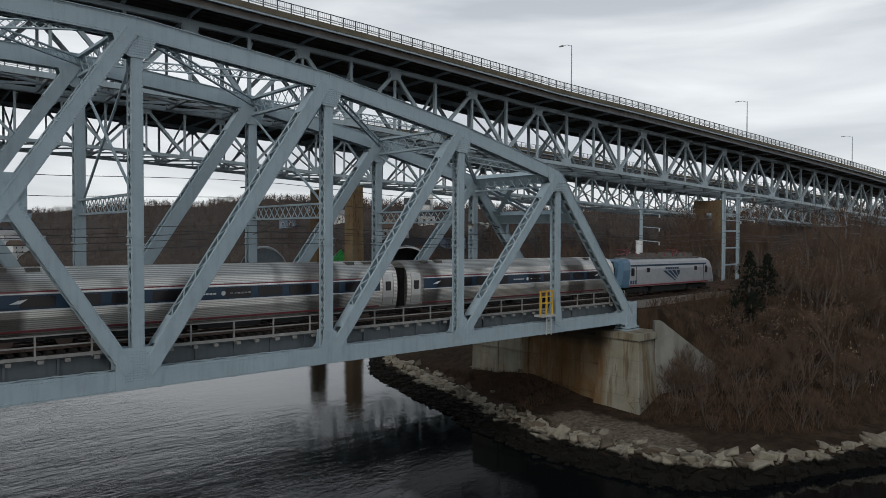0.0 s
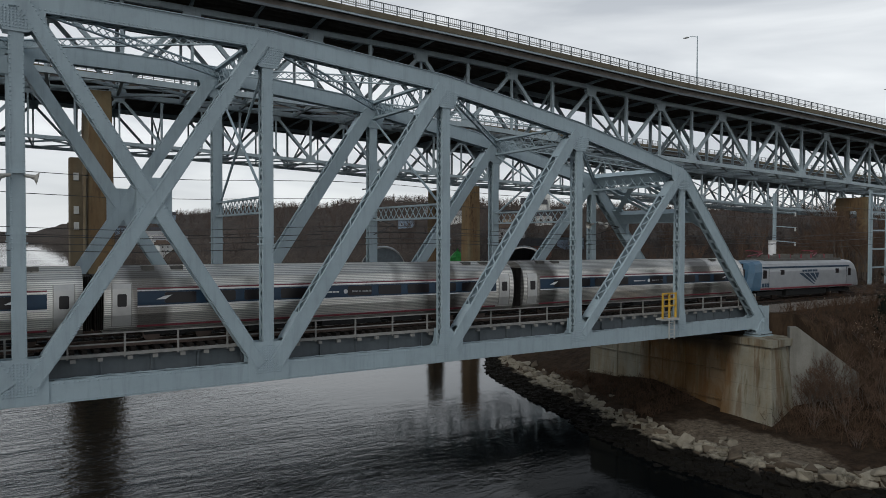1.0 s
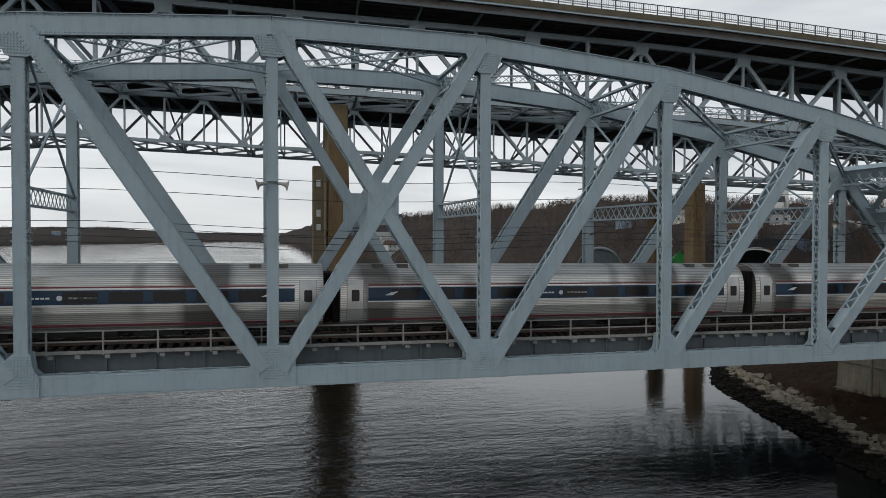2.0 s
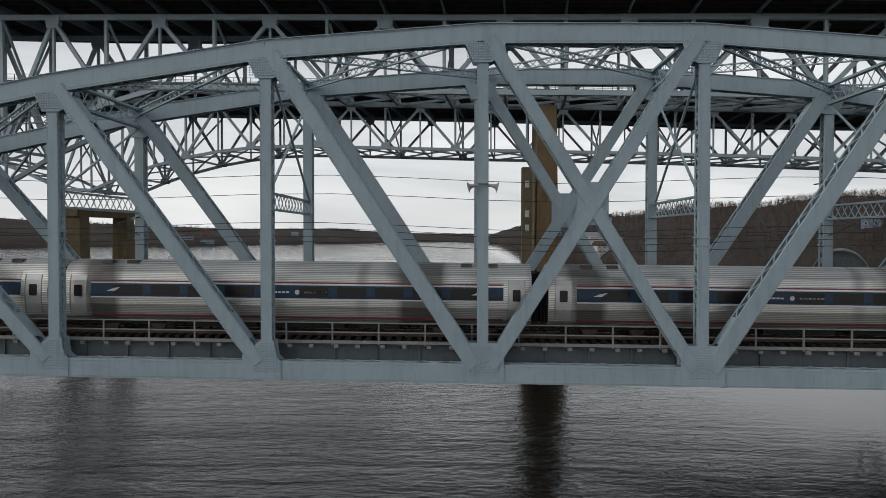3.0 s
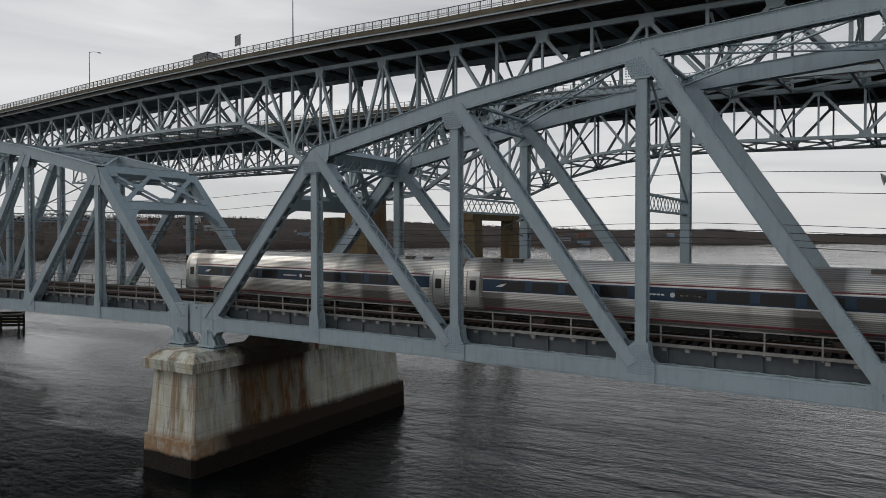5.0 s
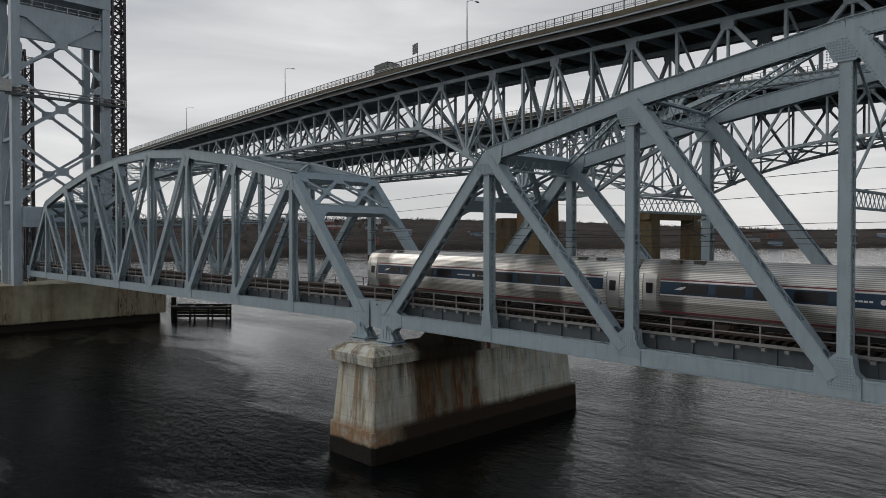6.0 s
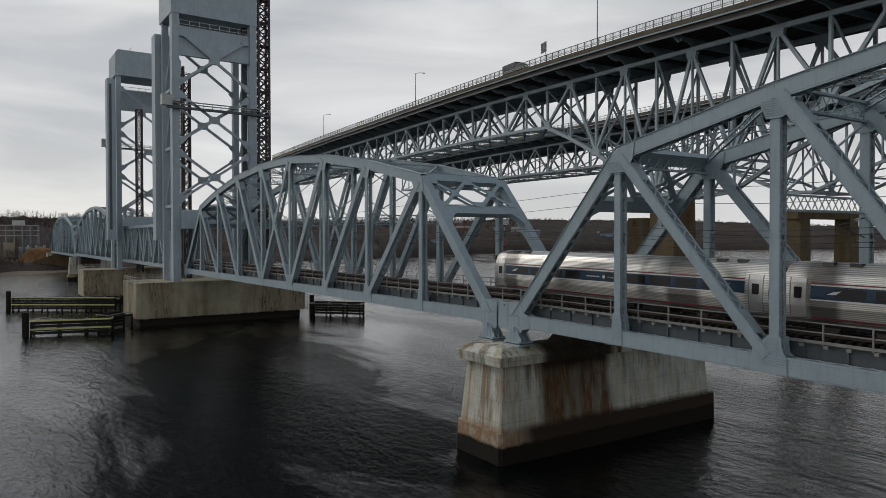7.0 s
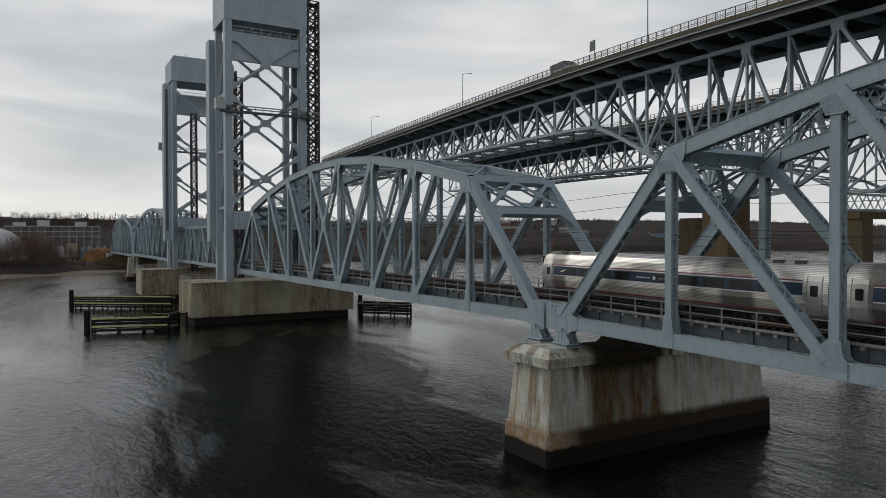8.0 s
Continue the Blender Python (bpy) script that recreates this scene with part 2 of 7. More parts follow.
def stained_concrete(name, tone, y0, y1, top, mud, rust_end, stain=(0.115, 0.072, 0.036), streak=(0.17, 0.068, 0.02)):
    """Pale weathered concrete with pour lines, one broad rust-brown stain between y0 and y1 and a weedy foot."""
    k = Mat(name, 0.85, 0.0, 0.2)
    x, y, z = k.sep(k.c)
    a = k.ramp(k.noise(0.55, 6, 0.65), (0.3, tuple(c * 0.72 for c in tone)), (0.7, tuple(min(1, c * 1.12) for c in tone)))
    fine = k.noise(7.0, 6, 0.65)
    a = k.mix(k.ramp(fine, (0.46, 0.0), (0.72, 0.35)), a, tuple(c * 0.65 for c in tone))
    flow = k.noise(1.0, 5, 0.6, k.scaled(k.c, (1.1, 1.1, 0.12)))
    a = k.mix(k.ramp(flow, (0.5, 0.0), (0.7, 0.45)), a, (0.13, 0.12, 0.09))
    wob = k.math("MULTIPLY", k.math("SUBTRACT", k.noise(0.8, 4, 0.6, k.scaled(k.c, (1, 1, 0.25))), 0.5), 1.6)
    yy = k.math("ADD", y, wob)
    mid, half = (y0 + y1) / 2, (y1 - y0) / 2
    inside = k.ramp(k.math("DIVIDE", k.math("ABSOLUTE", k.math("SUBTRACT", yy, mid)), half), (0.78, 1.0), (1.0, 0.0))
    wash = k.ramp(k.noise(0.9, 5, 0.62, k.scaled(k.c, (1, 1, 0.4))), (0.3, 0.72), (0.6, 1.0))
    veil = k.ramp(k.noise(0.7, 5, 0.6, k.scaled(k.c, (1, 1, 0.35))), (0.46, 0.0), (0.68, 0.45))
    a = k.mix(veil, a, tuple(c * q for c, q in zip(tone, (0.72, 0.52, 0.3))))
    a = k.mix(k.math("MULTIPLY", inside, wash), a, stain)
    patch = k.ramp(k.noise(0.5, 5, 0.65, k.scaled(k.c, (1, 1, 0.3)), 0.6), (0.5, 0.0), (0.6, 0.55))  # paler spalls within the stain
    a = k.mix(k.math("MULTIPLY", inside, patch), a, tuple(0.45 * c + 0.5 * d for c, d in zip(tone, stain)))
    thin = k.ramp(k.noise(1.0, 6, 0.66, k.scaled(k.c, (1.5, 1.5, 0.11)), 0.2), (0.51, 0.0), (0.6, 0.95))
    near_rust = k.ramp(k.math("DIVIDE", k.math("SUBTRACT", yy, y0 - 4.0), y1 - y0 + 5.0), (0.0, 0.6), (0.3, 0.6), (0.7, 1.0), (0.97, 1.0), (1.06, 0.12))
    a = k.mix(k.math("MULTIPLY", thin, near_rust), a, streak)
    drip = k.ramp(k.noise(1.0, 5, 0.6, k.scaled(k.c, (2.6, 2.6, 0.09))), (0.58, 0.0), (0.68, 0.75))
    a = k.mix(drip, a, tuple(c * q for c, q in zip(tone, (0.42, 0.34, 0.2))))
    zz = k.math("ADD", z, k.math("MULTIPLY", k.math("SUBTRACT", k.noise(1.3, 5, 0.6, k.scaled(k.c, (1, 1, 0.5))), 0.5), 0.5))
    # darker towards the top, within the stain's width
    dark_top = k.math("MULTIPLY", k.ramp(k.math("SUBTRACT", zz, top - 1.4), (0.2, 0.0), (1.0, 0.85)), inside)
    a = k.mix(dark_top, a, (0.03, 0.024, 0.018))
    moss = k.math("MULTIPLY", k.ramp(k.math("DIVIDE", k.math("SUBTRACT", zz, top - 4.2), 4.2), (0.1, 0.0), (1.0, 0.9)), k.ramp(k.noise(1.0, 5, 0.65, k.scaled(k.c, (0.9, 0.9, 0.12)), 0.3), (0.5, 0.0), (0.62, 0.65)))
    a = k.mix(moss, a, (0.045, 0.034, 0.018))
    pour = k.ramp(k.math("FRACT", k.math("ADD", k.math("MULTIPLY", z, 0.62), k.math("MULTIPLY", k.noise(0.4, 2), 0.06))), (0.96, 0.0), (0.985, 0.3))
    a = k.mix(pour, a, (0.06, 0.055, 0.045))
    end = k.ramp(k.math("MULTIPLY", k.math("ADD", yy, 3.0), 0.1), (rust_end, 1.0), (rust_end + 0.2, 0.0))
    damp = k.ramp(k.math("DIVIDE", k.math("SUBTRACT", zz, mud), 1.9), (0.72, 1.0), (1.0, 0.0))
    a = k.mix(k.math("MULTIPLY", damp, k.ramp(end, (0.0, 1.0), (1.0, 0.25))), a, (0.045, 0.03, 0.02))
    ochre = k.math("MULTIPLY", k.math("MULTIPLY", damp, end), k.ramp(k.noise(1.6, 6, 0.7), (0.36, 0.2), (0.6, 0.8)))
    a = k.mix(ochre, a, (0.27, 0.125, 0.038))
    weed = k.ramp(k.math("SUBTRACT", zz, mud), (0.25, 1.0), (0.5, 0.0))
    a = k.mix(weed, a, k.ramp(fine, (0.4, (0.009, 0.0075, 0.006)), (0.65, (0.026, 0.02, 0.014))))
    k.color(a)
    k.bump(k.math("ADD", k.math("ADD", fine, k.math("MULTIPLY", flow, 1.2)), k.math("MULTIPLY", pour, -1.0)), 0.45, 0.04)
    return k.m


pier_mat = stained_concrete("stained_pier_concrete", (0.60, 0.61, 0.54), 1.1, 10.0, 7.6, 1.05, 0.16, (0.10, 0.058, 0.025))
lift_pier_mat = concrete("lift_pier_concrete", (0.42, 0.385, 0.275), 0.45, 0.28, 0.0, 1.5)
abut_mat = stained_concrete("abutment_concrete", (0.235, 0.225, 0.18), 0.6, 12.0, 8.2, -4.0, 0.0, (0.12, 0.066, 0.024), (0.105, 0.055, 0.021))
brown_pier = concrete("brown_highway_pier", (0.155, 0.122, 0.07), 0.5, 0.6, 0.0, 1.5)

# ---- mesh writer ----


class MB:
    """Collects plain faces; make() turns them into one object."""

    def __init__(self):
        self.v, self.f = [], []

    def hexa(self, c):
        n = len(self.v)
        self.v += [tuple(p) for p in c]
        self.f += [tuple(n + k for k in q) for q in ((0, 3, 2, 1), (4, 5, 6, 7), (0, 1, 5, 4), (1, 2, 6, 5), (2, 3, 7, 6), (3, 0, 4, 7))]
        return self

    def box(self, x0, x1, y0, y1, z0, z1):
        return self.hexa([(x0, y0, z0), (x1, y0, z0), (x1, y1, z0), (x0, y1, z0), (x0, y0, z1), (x1, y0, z1), (x1, y1, z1), (x0, y1, z1)])

    def beam(self, a, b, w, h, side=(0, 1, 0)):
        """A bar from a to b, w wide along side and h deep across both."""
        a, b, s = Vector(a), Vector(b), Vector(side)
        d = (b - a).normalized()
        s = (s - d * s.dot(d)).normalized() * (w / 2)
        u = d.cross(s).normalized() * (h / 2)
        return self.hexa([a - s - u, b - s - u, b + s - u, a + s - u, a - s + u, b - s + u, b + s + u, a + s + u])

    def tube(self, a, b, r0, r1=None, n=8, caps=True):
        a, b = Vector(a), Vector(b)
        r1 = r0 if r1 is None else r1
        d = (b - a).normalized()
        s = d.orthogonal().normalized()
        u = d.cross(s)
        k = len(self.v)
        for p, r in ((a, r0), (b, r1)):
            for i in range(n):
                t = 2 * math.pi * i / n
                self.v.append(tuple(p + (s * math.cos(t) + u * math.sin(t)) * r))
        self.f += [(k + i, k + (i + 1) % n, k + n + (i + 1) % n, k + n + i) for i in range(n)]
        if caps:
            self.f += [tuple(k + n - 1 - i for i in range(n)), tuple(k + n + i for i in range(n))]
        return self

    def prism(self, poly, a, b, axis="y"):
        """A flat outline pushed from a to b along an axis; the outline is in the two others."""
        n, k = len(poly), len(self.v)
        for w in (a, b):
            for p, q in poly:
                self.v.append((p, w, q) if axis == "y" else (w, p, q) if axis == "x" else (p, q, w))
        self.f += [(k + i, k + (i + 1) % n, k + n + (i + 1) % n, k + n + i) for i in range(n)]
        self.f += [tuple(k + n - 1 - i for i in range(n)), tuple(k + n + i for i in range(n))]
        return self

    def shear(self, fn):
        self.v = [fn(*p) for p in self.v]
        return self

    def make(self, name, mat, parent=None, label="", smooth=False, weld=False):
        me = bpy.data.meshes.new(name)
        me.from_pydata(self.v, [], self.f)
        bm = bmesh.new()
        bm.from_mesh(me)
        if weld:
            bmesh.ops.remove_doubles(bm, verts=bm.verts, dist=0.01)
        bmesh.ops.recalc_face_normals(bm, faces=bm.faces)
        bm.to_mesh(me)
        bm.free()
        me.materials.append(mat)
        if smooth:
            me.polygons.foreach_set("use_smooth", [True] * len(me.polygons))
        ob = new(name, me)
        if parent:
            ob.parent = parent
        if label:
            ob["label"] = label
        return ob


def empty(name, m=None):
    ob = new(name)
    ob.empty_display_size = 0.5
    if m is not None:
        ob.matrix_world = m
    return ob

# ---- water ----
river = MB()
river.v = [(-4500, -4500, 0), (4500, -4500, 0), (4500, 4500, 0), (-4500, 4500, 0)]
river.f = [(0, 1, 2, 3)]
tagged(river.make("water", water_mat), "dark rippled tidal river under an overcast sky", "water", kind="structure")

# ---- the railway truss spans ----
P = 11.18  # panel length
W = 9.6  # from truss to truss
T = 0.66  # thickness of a truss member
TOPS = [0, 12.4, 14.8, 16.55, 17.4, 17.4, 16.55, 14.8, 12.4, 0]  # crown of the upper chord over the lower chord's top


def laced(mb, a, b, w, y, bar=0.055, pitch=0.62, edges=True, T=T, cross=True):
    """Two plates in the truss plane from a to b (x, z), w wide, joined by zigzag lacing on both edge faces."""
    ax, az, bx, bz = *a, *b
    n = math.hypot(bx - ax, bz - az)
    dx, dz = (bx - ax) / n, (bz - az) / n
    px, pz = -dz, dx
    for yy in (y + 0.03, y + T - 0.03):
        mb.beam((ax, yy, az), (bx, yy, bz), w, 0.06, (px, 0, pz))
    if not edges:
        return
    for s in (-1, 1):
        ox, oz = px * s * (w / 2 - 0.02), pz * s * (w / 2 - 0.02)
        for yy in (y + 0.09, y + T - 0.09):  # angle flanges
            mb.beam((ax + ox, yy, az + oz), (bx + ox, yy, bz + oz), 0.12, 0.035, (0, 1, 0))
        k = max(2, int(n / pitch))
        for i in range(k):
            t0, t1 = i / k * n, (i + 1) / k * n
            y0, y1 = (y + 0.1, y + T - 0.1) if i % 2 else (y + T - 0.1, y + 0.1)
            for a0, a1 in (((y0, y1), (y1, y0)) if cross else ((y0, y1),)):
                mb.beam((ax + dx * t0 + ox, a0, az + dz * t0 + oz), (ax + dx * t1 + ox, a1, az + dz * t1 + oz), bar, 0.02, (-dx * 0.3, 1, -dz * 0.3))


def lattice_girder(mb, a, b, depth, up=(0, 0, 1), pitch=0.8, flange=0.16, bar=0.06, double=True):
    """A light girder between a and b with two flanges and crossed bars."""
    a, b, u = Vector(a), Vector(b), Vector(up)
    d = (b - a)
    n = d.length
    d.normalize()
    u = (u - d * u.dot(d)).normalized()
    side = d.cross(u)
    for s in (-0.5, 0.5):
        mb.beam(a + u * depth * s, b + u * depth * s, flange * 1.6, flange * 0.7, side)
    k = max(2, round(n / pitch))
    for i in range(k):
        p, q = a + d * (n * i / k), a + d * (n * (i + 1) / k)
        mb.beam(p - u * depth / 2, q + u * depth / 2, bar, 0.03, u + d * 0.01)
        if double:
            mb.beam(p + u * depth / 2, q - u * depth / 2, bar, 0.03, u + d * 0.01)


def rivet_field(mb, pts, y, r=0.037):
    for x, z in pts:
        k = len(mb.v)
        mb.v += [(x - r, y, z - r), (x + r, y, z - r), (x + r, y, z + r), (x - r, y, z + r), (x, y - r * 1.2, z)]
        mb.f += [(k, k + 1, k + 4), (k + 1, k + 2, k + 4), (k + 2, k + 3, k + 4), (k + 3, k, k + 4)]


def rivet_rows(mb, a, b, off, y, step=0.2):
    n = math.hypot(b[0] - a[0], b[1] - a[1])
    dx, dz = (b[0] - a[0]) / n, (b[1] - a[1]) / n
    rivet_field(mb, [(a[0] + dx * t - dz * s * off, a[1] + dz * t + dx * s * off) for t in np.arange(0.1, n, step) for s in (-1, 1)], y, 0.036)


def rail_span(name, place, slope, label, near=True):
    """A nine-panel through truss: two trusses, sway frames, floor. place: pose of its low near end at the lower chord's top."""
    span = tagged(empty(name, place), label, "railway bridge", "railway truss spans")

    def z_at(x):
        return slope * x

    def fin(mb, nm, mat=steel, lab=""):
        mb.shear(lambda x, y, z: (x, y, z + z_at(x)))
        return mb.make(nm, mat, span, lab)

    nodes = [(i * P, TOPS[i] - 0.5) for i in range(10)]
    nodes[0], nodes[9] = (0.35, -0.35), (9 * P - 0.35, -0.35)
    for y in (0.0, W):
        # lower chord: two plates and lacing over and under
        mb = MB()
        for yy in (y + 0.04, y + T - 0.04):
            mb.box(0.1, 9 * P - 0.1, yy - 0.04, yy + 0.04, -1.0, 0)
        for zz in (-0.02, -0.98):
            for yy in (y + 0.1, y + T - 0.1):
                mb.box(0.3, 9 * P - 0.3, yy - 0.08, yy + 0.08, zz - 0.015, zz + 0.015)
        k = 150
        for i in range(k):
            x0, x1 = 0.6 + (9 * P - 1.2) * i / k, 0.6 + (9 * P - 1.2) * (i + 1) / k
            a0, a1 = (y + 0.06, y + T - 0.06) if i % 2 else (y + T - 0.06, y + 0.06)
            mb.beam((x0, a0, 0.02), (x1, a1, 0.02), 0.09, 0.025, (0, 1, 0))
            mb.beam((x0, a0, -1.01), (x1, a1, -1.01), 0.09, 0.025, (0, 1, 0))
        if near and y == 0:
            for zz in (-0.9, -0.1):
                rivet_field(mb, [(x, zz) for x in np.arange(0.4, 9 * P - 0.3, 0.2)], 0.0)
        fin(mb, "bottom_chord")
        # upper chord and sloping end posts, one piece a panel
        for i in range(9):
            (xa, za), (xb, zb) = nodes[i], nodes[i + 1]
            end = i in (0, 8)
            mb = MB()
            h = 0.98 if not end else 0.92
            n = math.hypot(xb - xa, zb - za)
            dx, dz = (xb - xa) / n, (zb - za) / n
            px, pz = (-dz, dx) if dx > 0 else (dz, -dx)
            for yy in (y + 0.04, y + T - 0.04):
                mb.beam((xa, yy, za), (xb, yy, zb), h, 0.08, (px, 0, pz))
            mb.beam((xa + px * (h / 2), y + T / 2, za + pz * (h / 2)), (xb + px * (h / 2), y + T / 2, zb + pz * (h / 2)), T + 0.14, 0.04, (0, 1, 0))
            for yy in (y + 0.08, y + T - 0.08):  # bottom flanges
                mb.beam((xa - px * h / 2, yy, za - pz * h / 2), (xb - px * h / 2, yy, zb - pz * h / 2), 0.18, 0.03, (0, 1, 0))
            kk = max(3, int(n / (0.62 if not end else 1.05)))
            for j in range(kk):
                t0, t1 = n * j / kk, n * (j + 1) / kk
                if end:  # batten plates leave oval openings
                    m0 = t0 + 0.3
                    mb.beam((xa + dx * t0 - px * h / 2, y + T / 2, za + dz * t0 - pz * h / 2), (xa + dx * m0 - px * h / 2, y + T / 2, za + dz * m0 - pz * h / 2), T, 0.03, (0, 1, 0))
                else:
                    for a0, a1 in ((y + 0.1, y + T - 0.1), (y + T - 0.1, y + 0.1)):
                        mb.beam((xa + dx * t0 - px * h / 2, a0, za + dz * t0 - pz * h / 2), (xa + dx * t1 - px * h / 2, a1, za + dz * t1 - pz * h / 2), 0.08, 0.025, (0, 1, 0))
            if near and y == 0:
                rivet_rows(mb, (xa, za), (xb, zb), h / 2 - 0.1, 0.0)
            fin(mb, "end_post" if end else "top_chord")
        # verticals
        for i in range(1, 9):
            mb = MB()
            laced(mb, (i * P, -0.5), (i * P, TOPS[i] - 0.9), 0.58 if i not in (1, 8) else 0.54, y, bar=0.085, pitch=0.66 if near else 0.74)
            if near and y == 0:
                rivet_rows(mb, (i * P, 0.3), (i * P, TOPS[i] - 1.2), 0.25, 0.0)
            for zc in (6.2, 6.6):  # collar plates at the splice
                mb.box(i * P - 0.36, i * P + 0.36, y - 0.02, y + T + 0.02, zc - 0.03, zc + 0.03)
            fin(mb, "vertical_post")
        # diagonals
        pairs = [(1, 2), (2, 3), (3, 4), (4, 5), (5, 4), (6, 5), (7, 6), (8, 7)]
        for a, b in pairs:
            mb = MB()
            w = 0.8 if a in (3, 6) else 0.72 if a in (2, 7) else 0.66
            sgn = 1 if b > a else -1
            inset = 0.085 if (a, b) != (5, 4) else 0.1
            laced(mb, (a * P + sgn * 0.25, TOPS[a] - 0.7), (b * P - sgn * 0.42, -0.1), w, y - inset, bar=0.095 if near else 0.085, pitch=0.55 if near else 0.74, T=T + 2 * inset, cross=not near)
            if near and y == 0:
                rivet_rows(mb, (a * P + sgn * 0.25, TOPS[a] - 0.7), (b * P - sgn * 0.42, -0.1), w / 2 - 0.07, -inset)
            x0, z0, x1, z1 = a * P + sgn * 0.25, TOPS[a] - 0.7, b * P - sgn * 0.42, -0.1
            ln = math.hypot(x1 - x0, z1 - z0)
            dx, dz = (x1 - x0) / ln, (z1 - z0) / ln
            for t0, t1 in ((0.9, 2.5), (ln - 2.9, ln - 1.3)):  # solid batten plates close the lacing at both ends
                for e in (-1, 1):
                    ox, oz = -dz * e * (w / 2 + 0.005), dx * e * (w / 2 + 0.005)
                    mb.beam((x0 + dx * t0 + ox, y + T / 2, z0 + dz * t0 + oz), (x0 + dx * t1 + ox, y + T / 2, z0 + dz * t1 + oz), T + 2 * inset - 0.02, 0.03, (0, 1, 0))
            fin(mb, "diagonal")
        # gusset plates with rivets
        for i in range(1, 9):
            for yy in ((y - 0.05, y - 0.015), (y + T + 0.015, y + T + 0.05)):
                face = yy[0]
                if i in (1, 8):
                    poly = [(-0.45, -0.97), (0.45, -0.97), (0.45, 0.2), (0.32, 1.2), (-0.32, 1.2), (-0.45, 0.2)]
                elif i <= 3:
                    poly = [(-1.25, -0.97), (0.75, -0.97), (0.75, 0.0), (0.5, 0.25), (0.4, 1.05), (-0.35, 1.05), (-0.6, 0.8), (-1.25, 0.3)]
                elif i >= 6:
                    poly = [(1.25, -0.97), (-0.75, -0.97), (-0.75, 0.0), (-0.5, 0.25), (-0.4, 1.05), (0.35, 1.05), (0.6, 0.8), (1.25, 0.3)]
                else:
                    poly = [(-1.1, -0.97), (1.1, -0.97), (1.1, 0.75), (0.85, 1.1), (-0.85, 1.1), (-1.1, 0.75)]
                mb = MB().prism([(i * P + q, r) for q, r in poly], *yy)
                if near and y == 0 and face < 0:
                    rivet_field(mb, [(i * P + q * 0.13, r * 0.13) for q in range(-9, 10) for r in range(-4, 8) if abs(q * 0.13) < (0.7 if i not in (1, 8) else 0.36) - max(0, r) * 0.05], -0.05)
                fin(mb, "gusset")
                # upper gusset
                t = TOPS[i]
                s = 1 if i <= 4 else -1
                if i in (1, 8):
                    poly = [(-s * 0.75, t - 1.75), (-s * 0.35, t - 0.35), (s * 0.2, t - 0.1), (s * 1.5, t + 0.15), (s * 1.35, t - 0.9), (s * 0.75, t - 1.75)]
                else:
                    poly = [(-0.95 if s > 0 else -1.15, t - 1.0), (0.95 if s < 0 else 1.15, t - 1.0), (s * 0.95, t - 1.7), (s * 0.4, t - 2.0), (-s * 0.5, t - 2.0), (-s * 0.75, t - 1.4)]
                    poly = sorted(poly, key=lambda q: math.atan2(q[1] - (t - 1.5), q[0]))
                mb = MB().prism([(i * P + q, r) for q, r in poly], yy[0] - (0.004 if yy[0] < y else 0), yy[1] + (0.004 if yy[0] > y else 0))
                if near and y == 0 and face < 0:
                    rivet_field(mb, [(i * P + q * 0.13, t - 1.05 - r * 0.13) for q in range(-6, 7) for r in range(0, 7)], -0.054)
                fin(mb, "gusset")
        for i, s in ((0, 1), (9, -1)):  # end plates reaching down to the bearings
            x = i * P
            poly = [(-0.72, -1.35), (-0.3, -1.5), (0.95, -1.5), (1.35, -1.12), (2.1, -0.98), (2.1, -0.02), (1.5, 0.2), (1.05, 0.95), (-0.72, 0.95)]
            for yy in ((y - 0.02, y + 0.006), (y + T - 0.006, y + T + 0.02)):
                mb = MB().prism([(x + s * q, r) for q, r in poly], *yy)
                if y == 0 and yy[0] < 0:
                    rivet_field(mb, [(x + s * (q * 0.14 - 0.6), r * 0.14 - 1.3) for q in range(0, 14) for r in range(0, 16) if (q < 11 or 2 < r < 9) and (q in (0, 1, 10, 11) or r in (0, 1, 8, 9, 15) or q == r)], -0.02)
                fin(mb, "end_gusset")
        for yy in ((y - 0.005, y + 0.02), (y + T - 0.02, y + T + 0.005)):  # centre plate of the crossed diagonals
            z = TOPS[4] / 2 - 0.42
            mb = MB().prism([(4.5 * P + q, z + r) for q, r in ((-0.8, -1.1), (0.8, -1.1), (0.8, 1.1), (-0.8, 1.1))], *yy)
            if near and y == 0 and yy[0] < 0:
                rivet_field(mb, [(4.5 * P + q * 0.14, z + r * 0.14) for q in range(-5, 6) for r in range(-5, 6) if abs(abs(q) - abs(r)) < 3], -0.005)
            fin(mb, "centre_plate")
    # sway frames over the track
    for i in range(1, 9):
        t = TOPS[i]
        x = i * P
        mb = MB()
        lattice_girder(mb, (x, T, t - 0.75), (x, W, t - 0.75), 1.15, pitch=0.95, flange=0.2)
        fin(mb, "top_strut")
        if i not in (1, 8):
            mb = MB()
            lattice_girder(mb, (x, T, 8.3), (x, W, 8.3), 0.85, pitch=0.75)
            fin(mb, "sway_strut")
            mb = MB()
            mb.beam((x, T, 8.7), (x, W, t - 1.4), 0.12, 0.1, (1, 0, 0))
            mb.beam((x + 0.14, W, 8.7), (x + 0.14, T, t - 1.4), 0.12, 0.1, (1, 0, 0))
            fin(mb, "sway_brace")
        else:
            s = 1 if i == 1 else -1  # portal frame in the plane of the end posts
            x0, z0 = nodes[0] if i == 1 else nodes[9]
            ux, uz = (x - x0), (t - 0.5 - z0)
            ul = math.hypot(ux, uz)
            ux, uz = ux / ul, uz / ul
            mb = MB()

            def on(d, yy, off=0.0):
                return (x - ux * d - s * uz * off, yy, t - 0.5 - uz * d + ux * s * off)

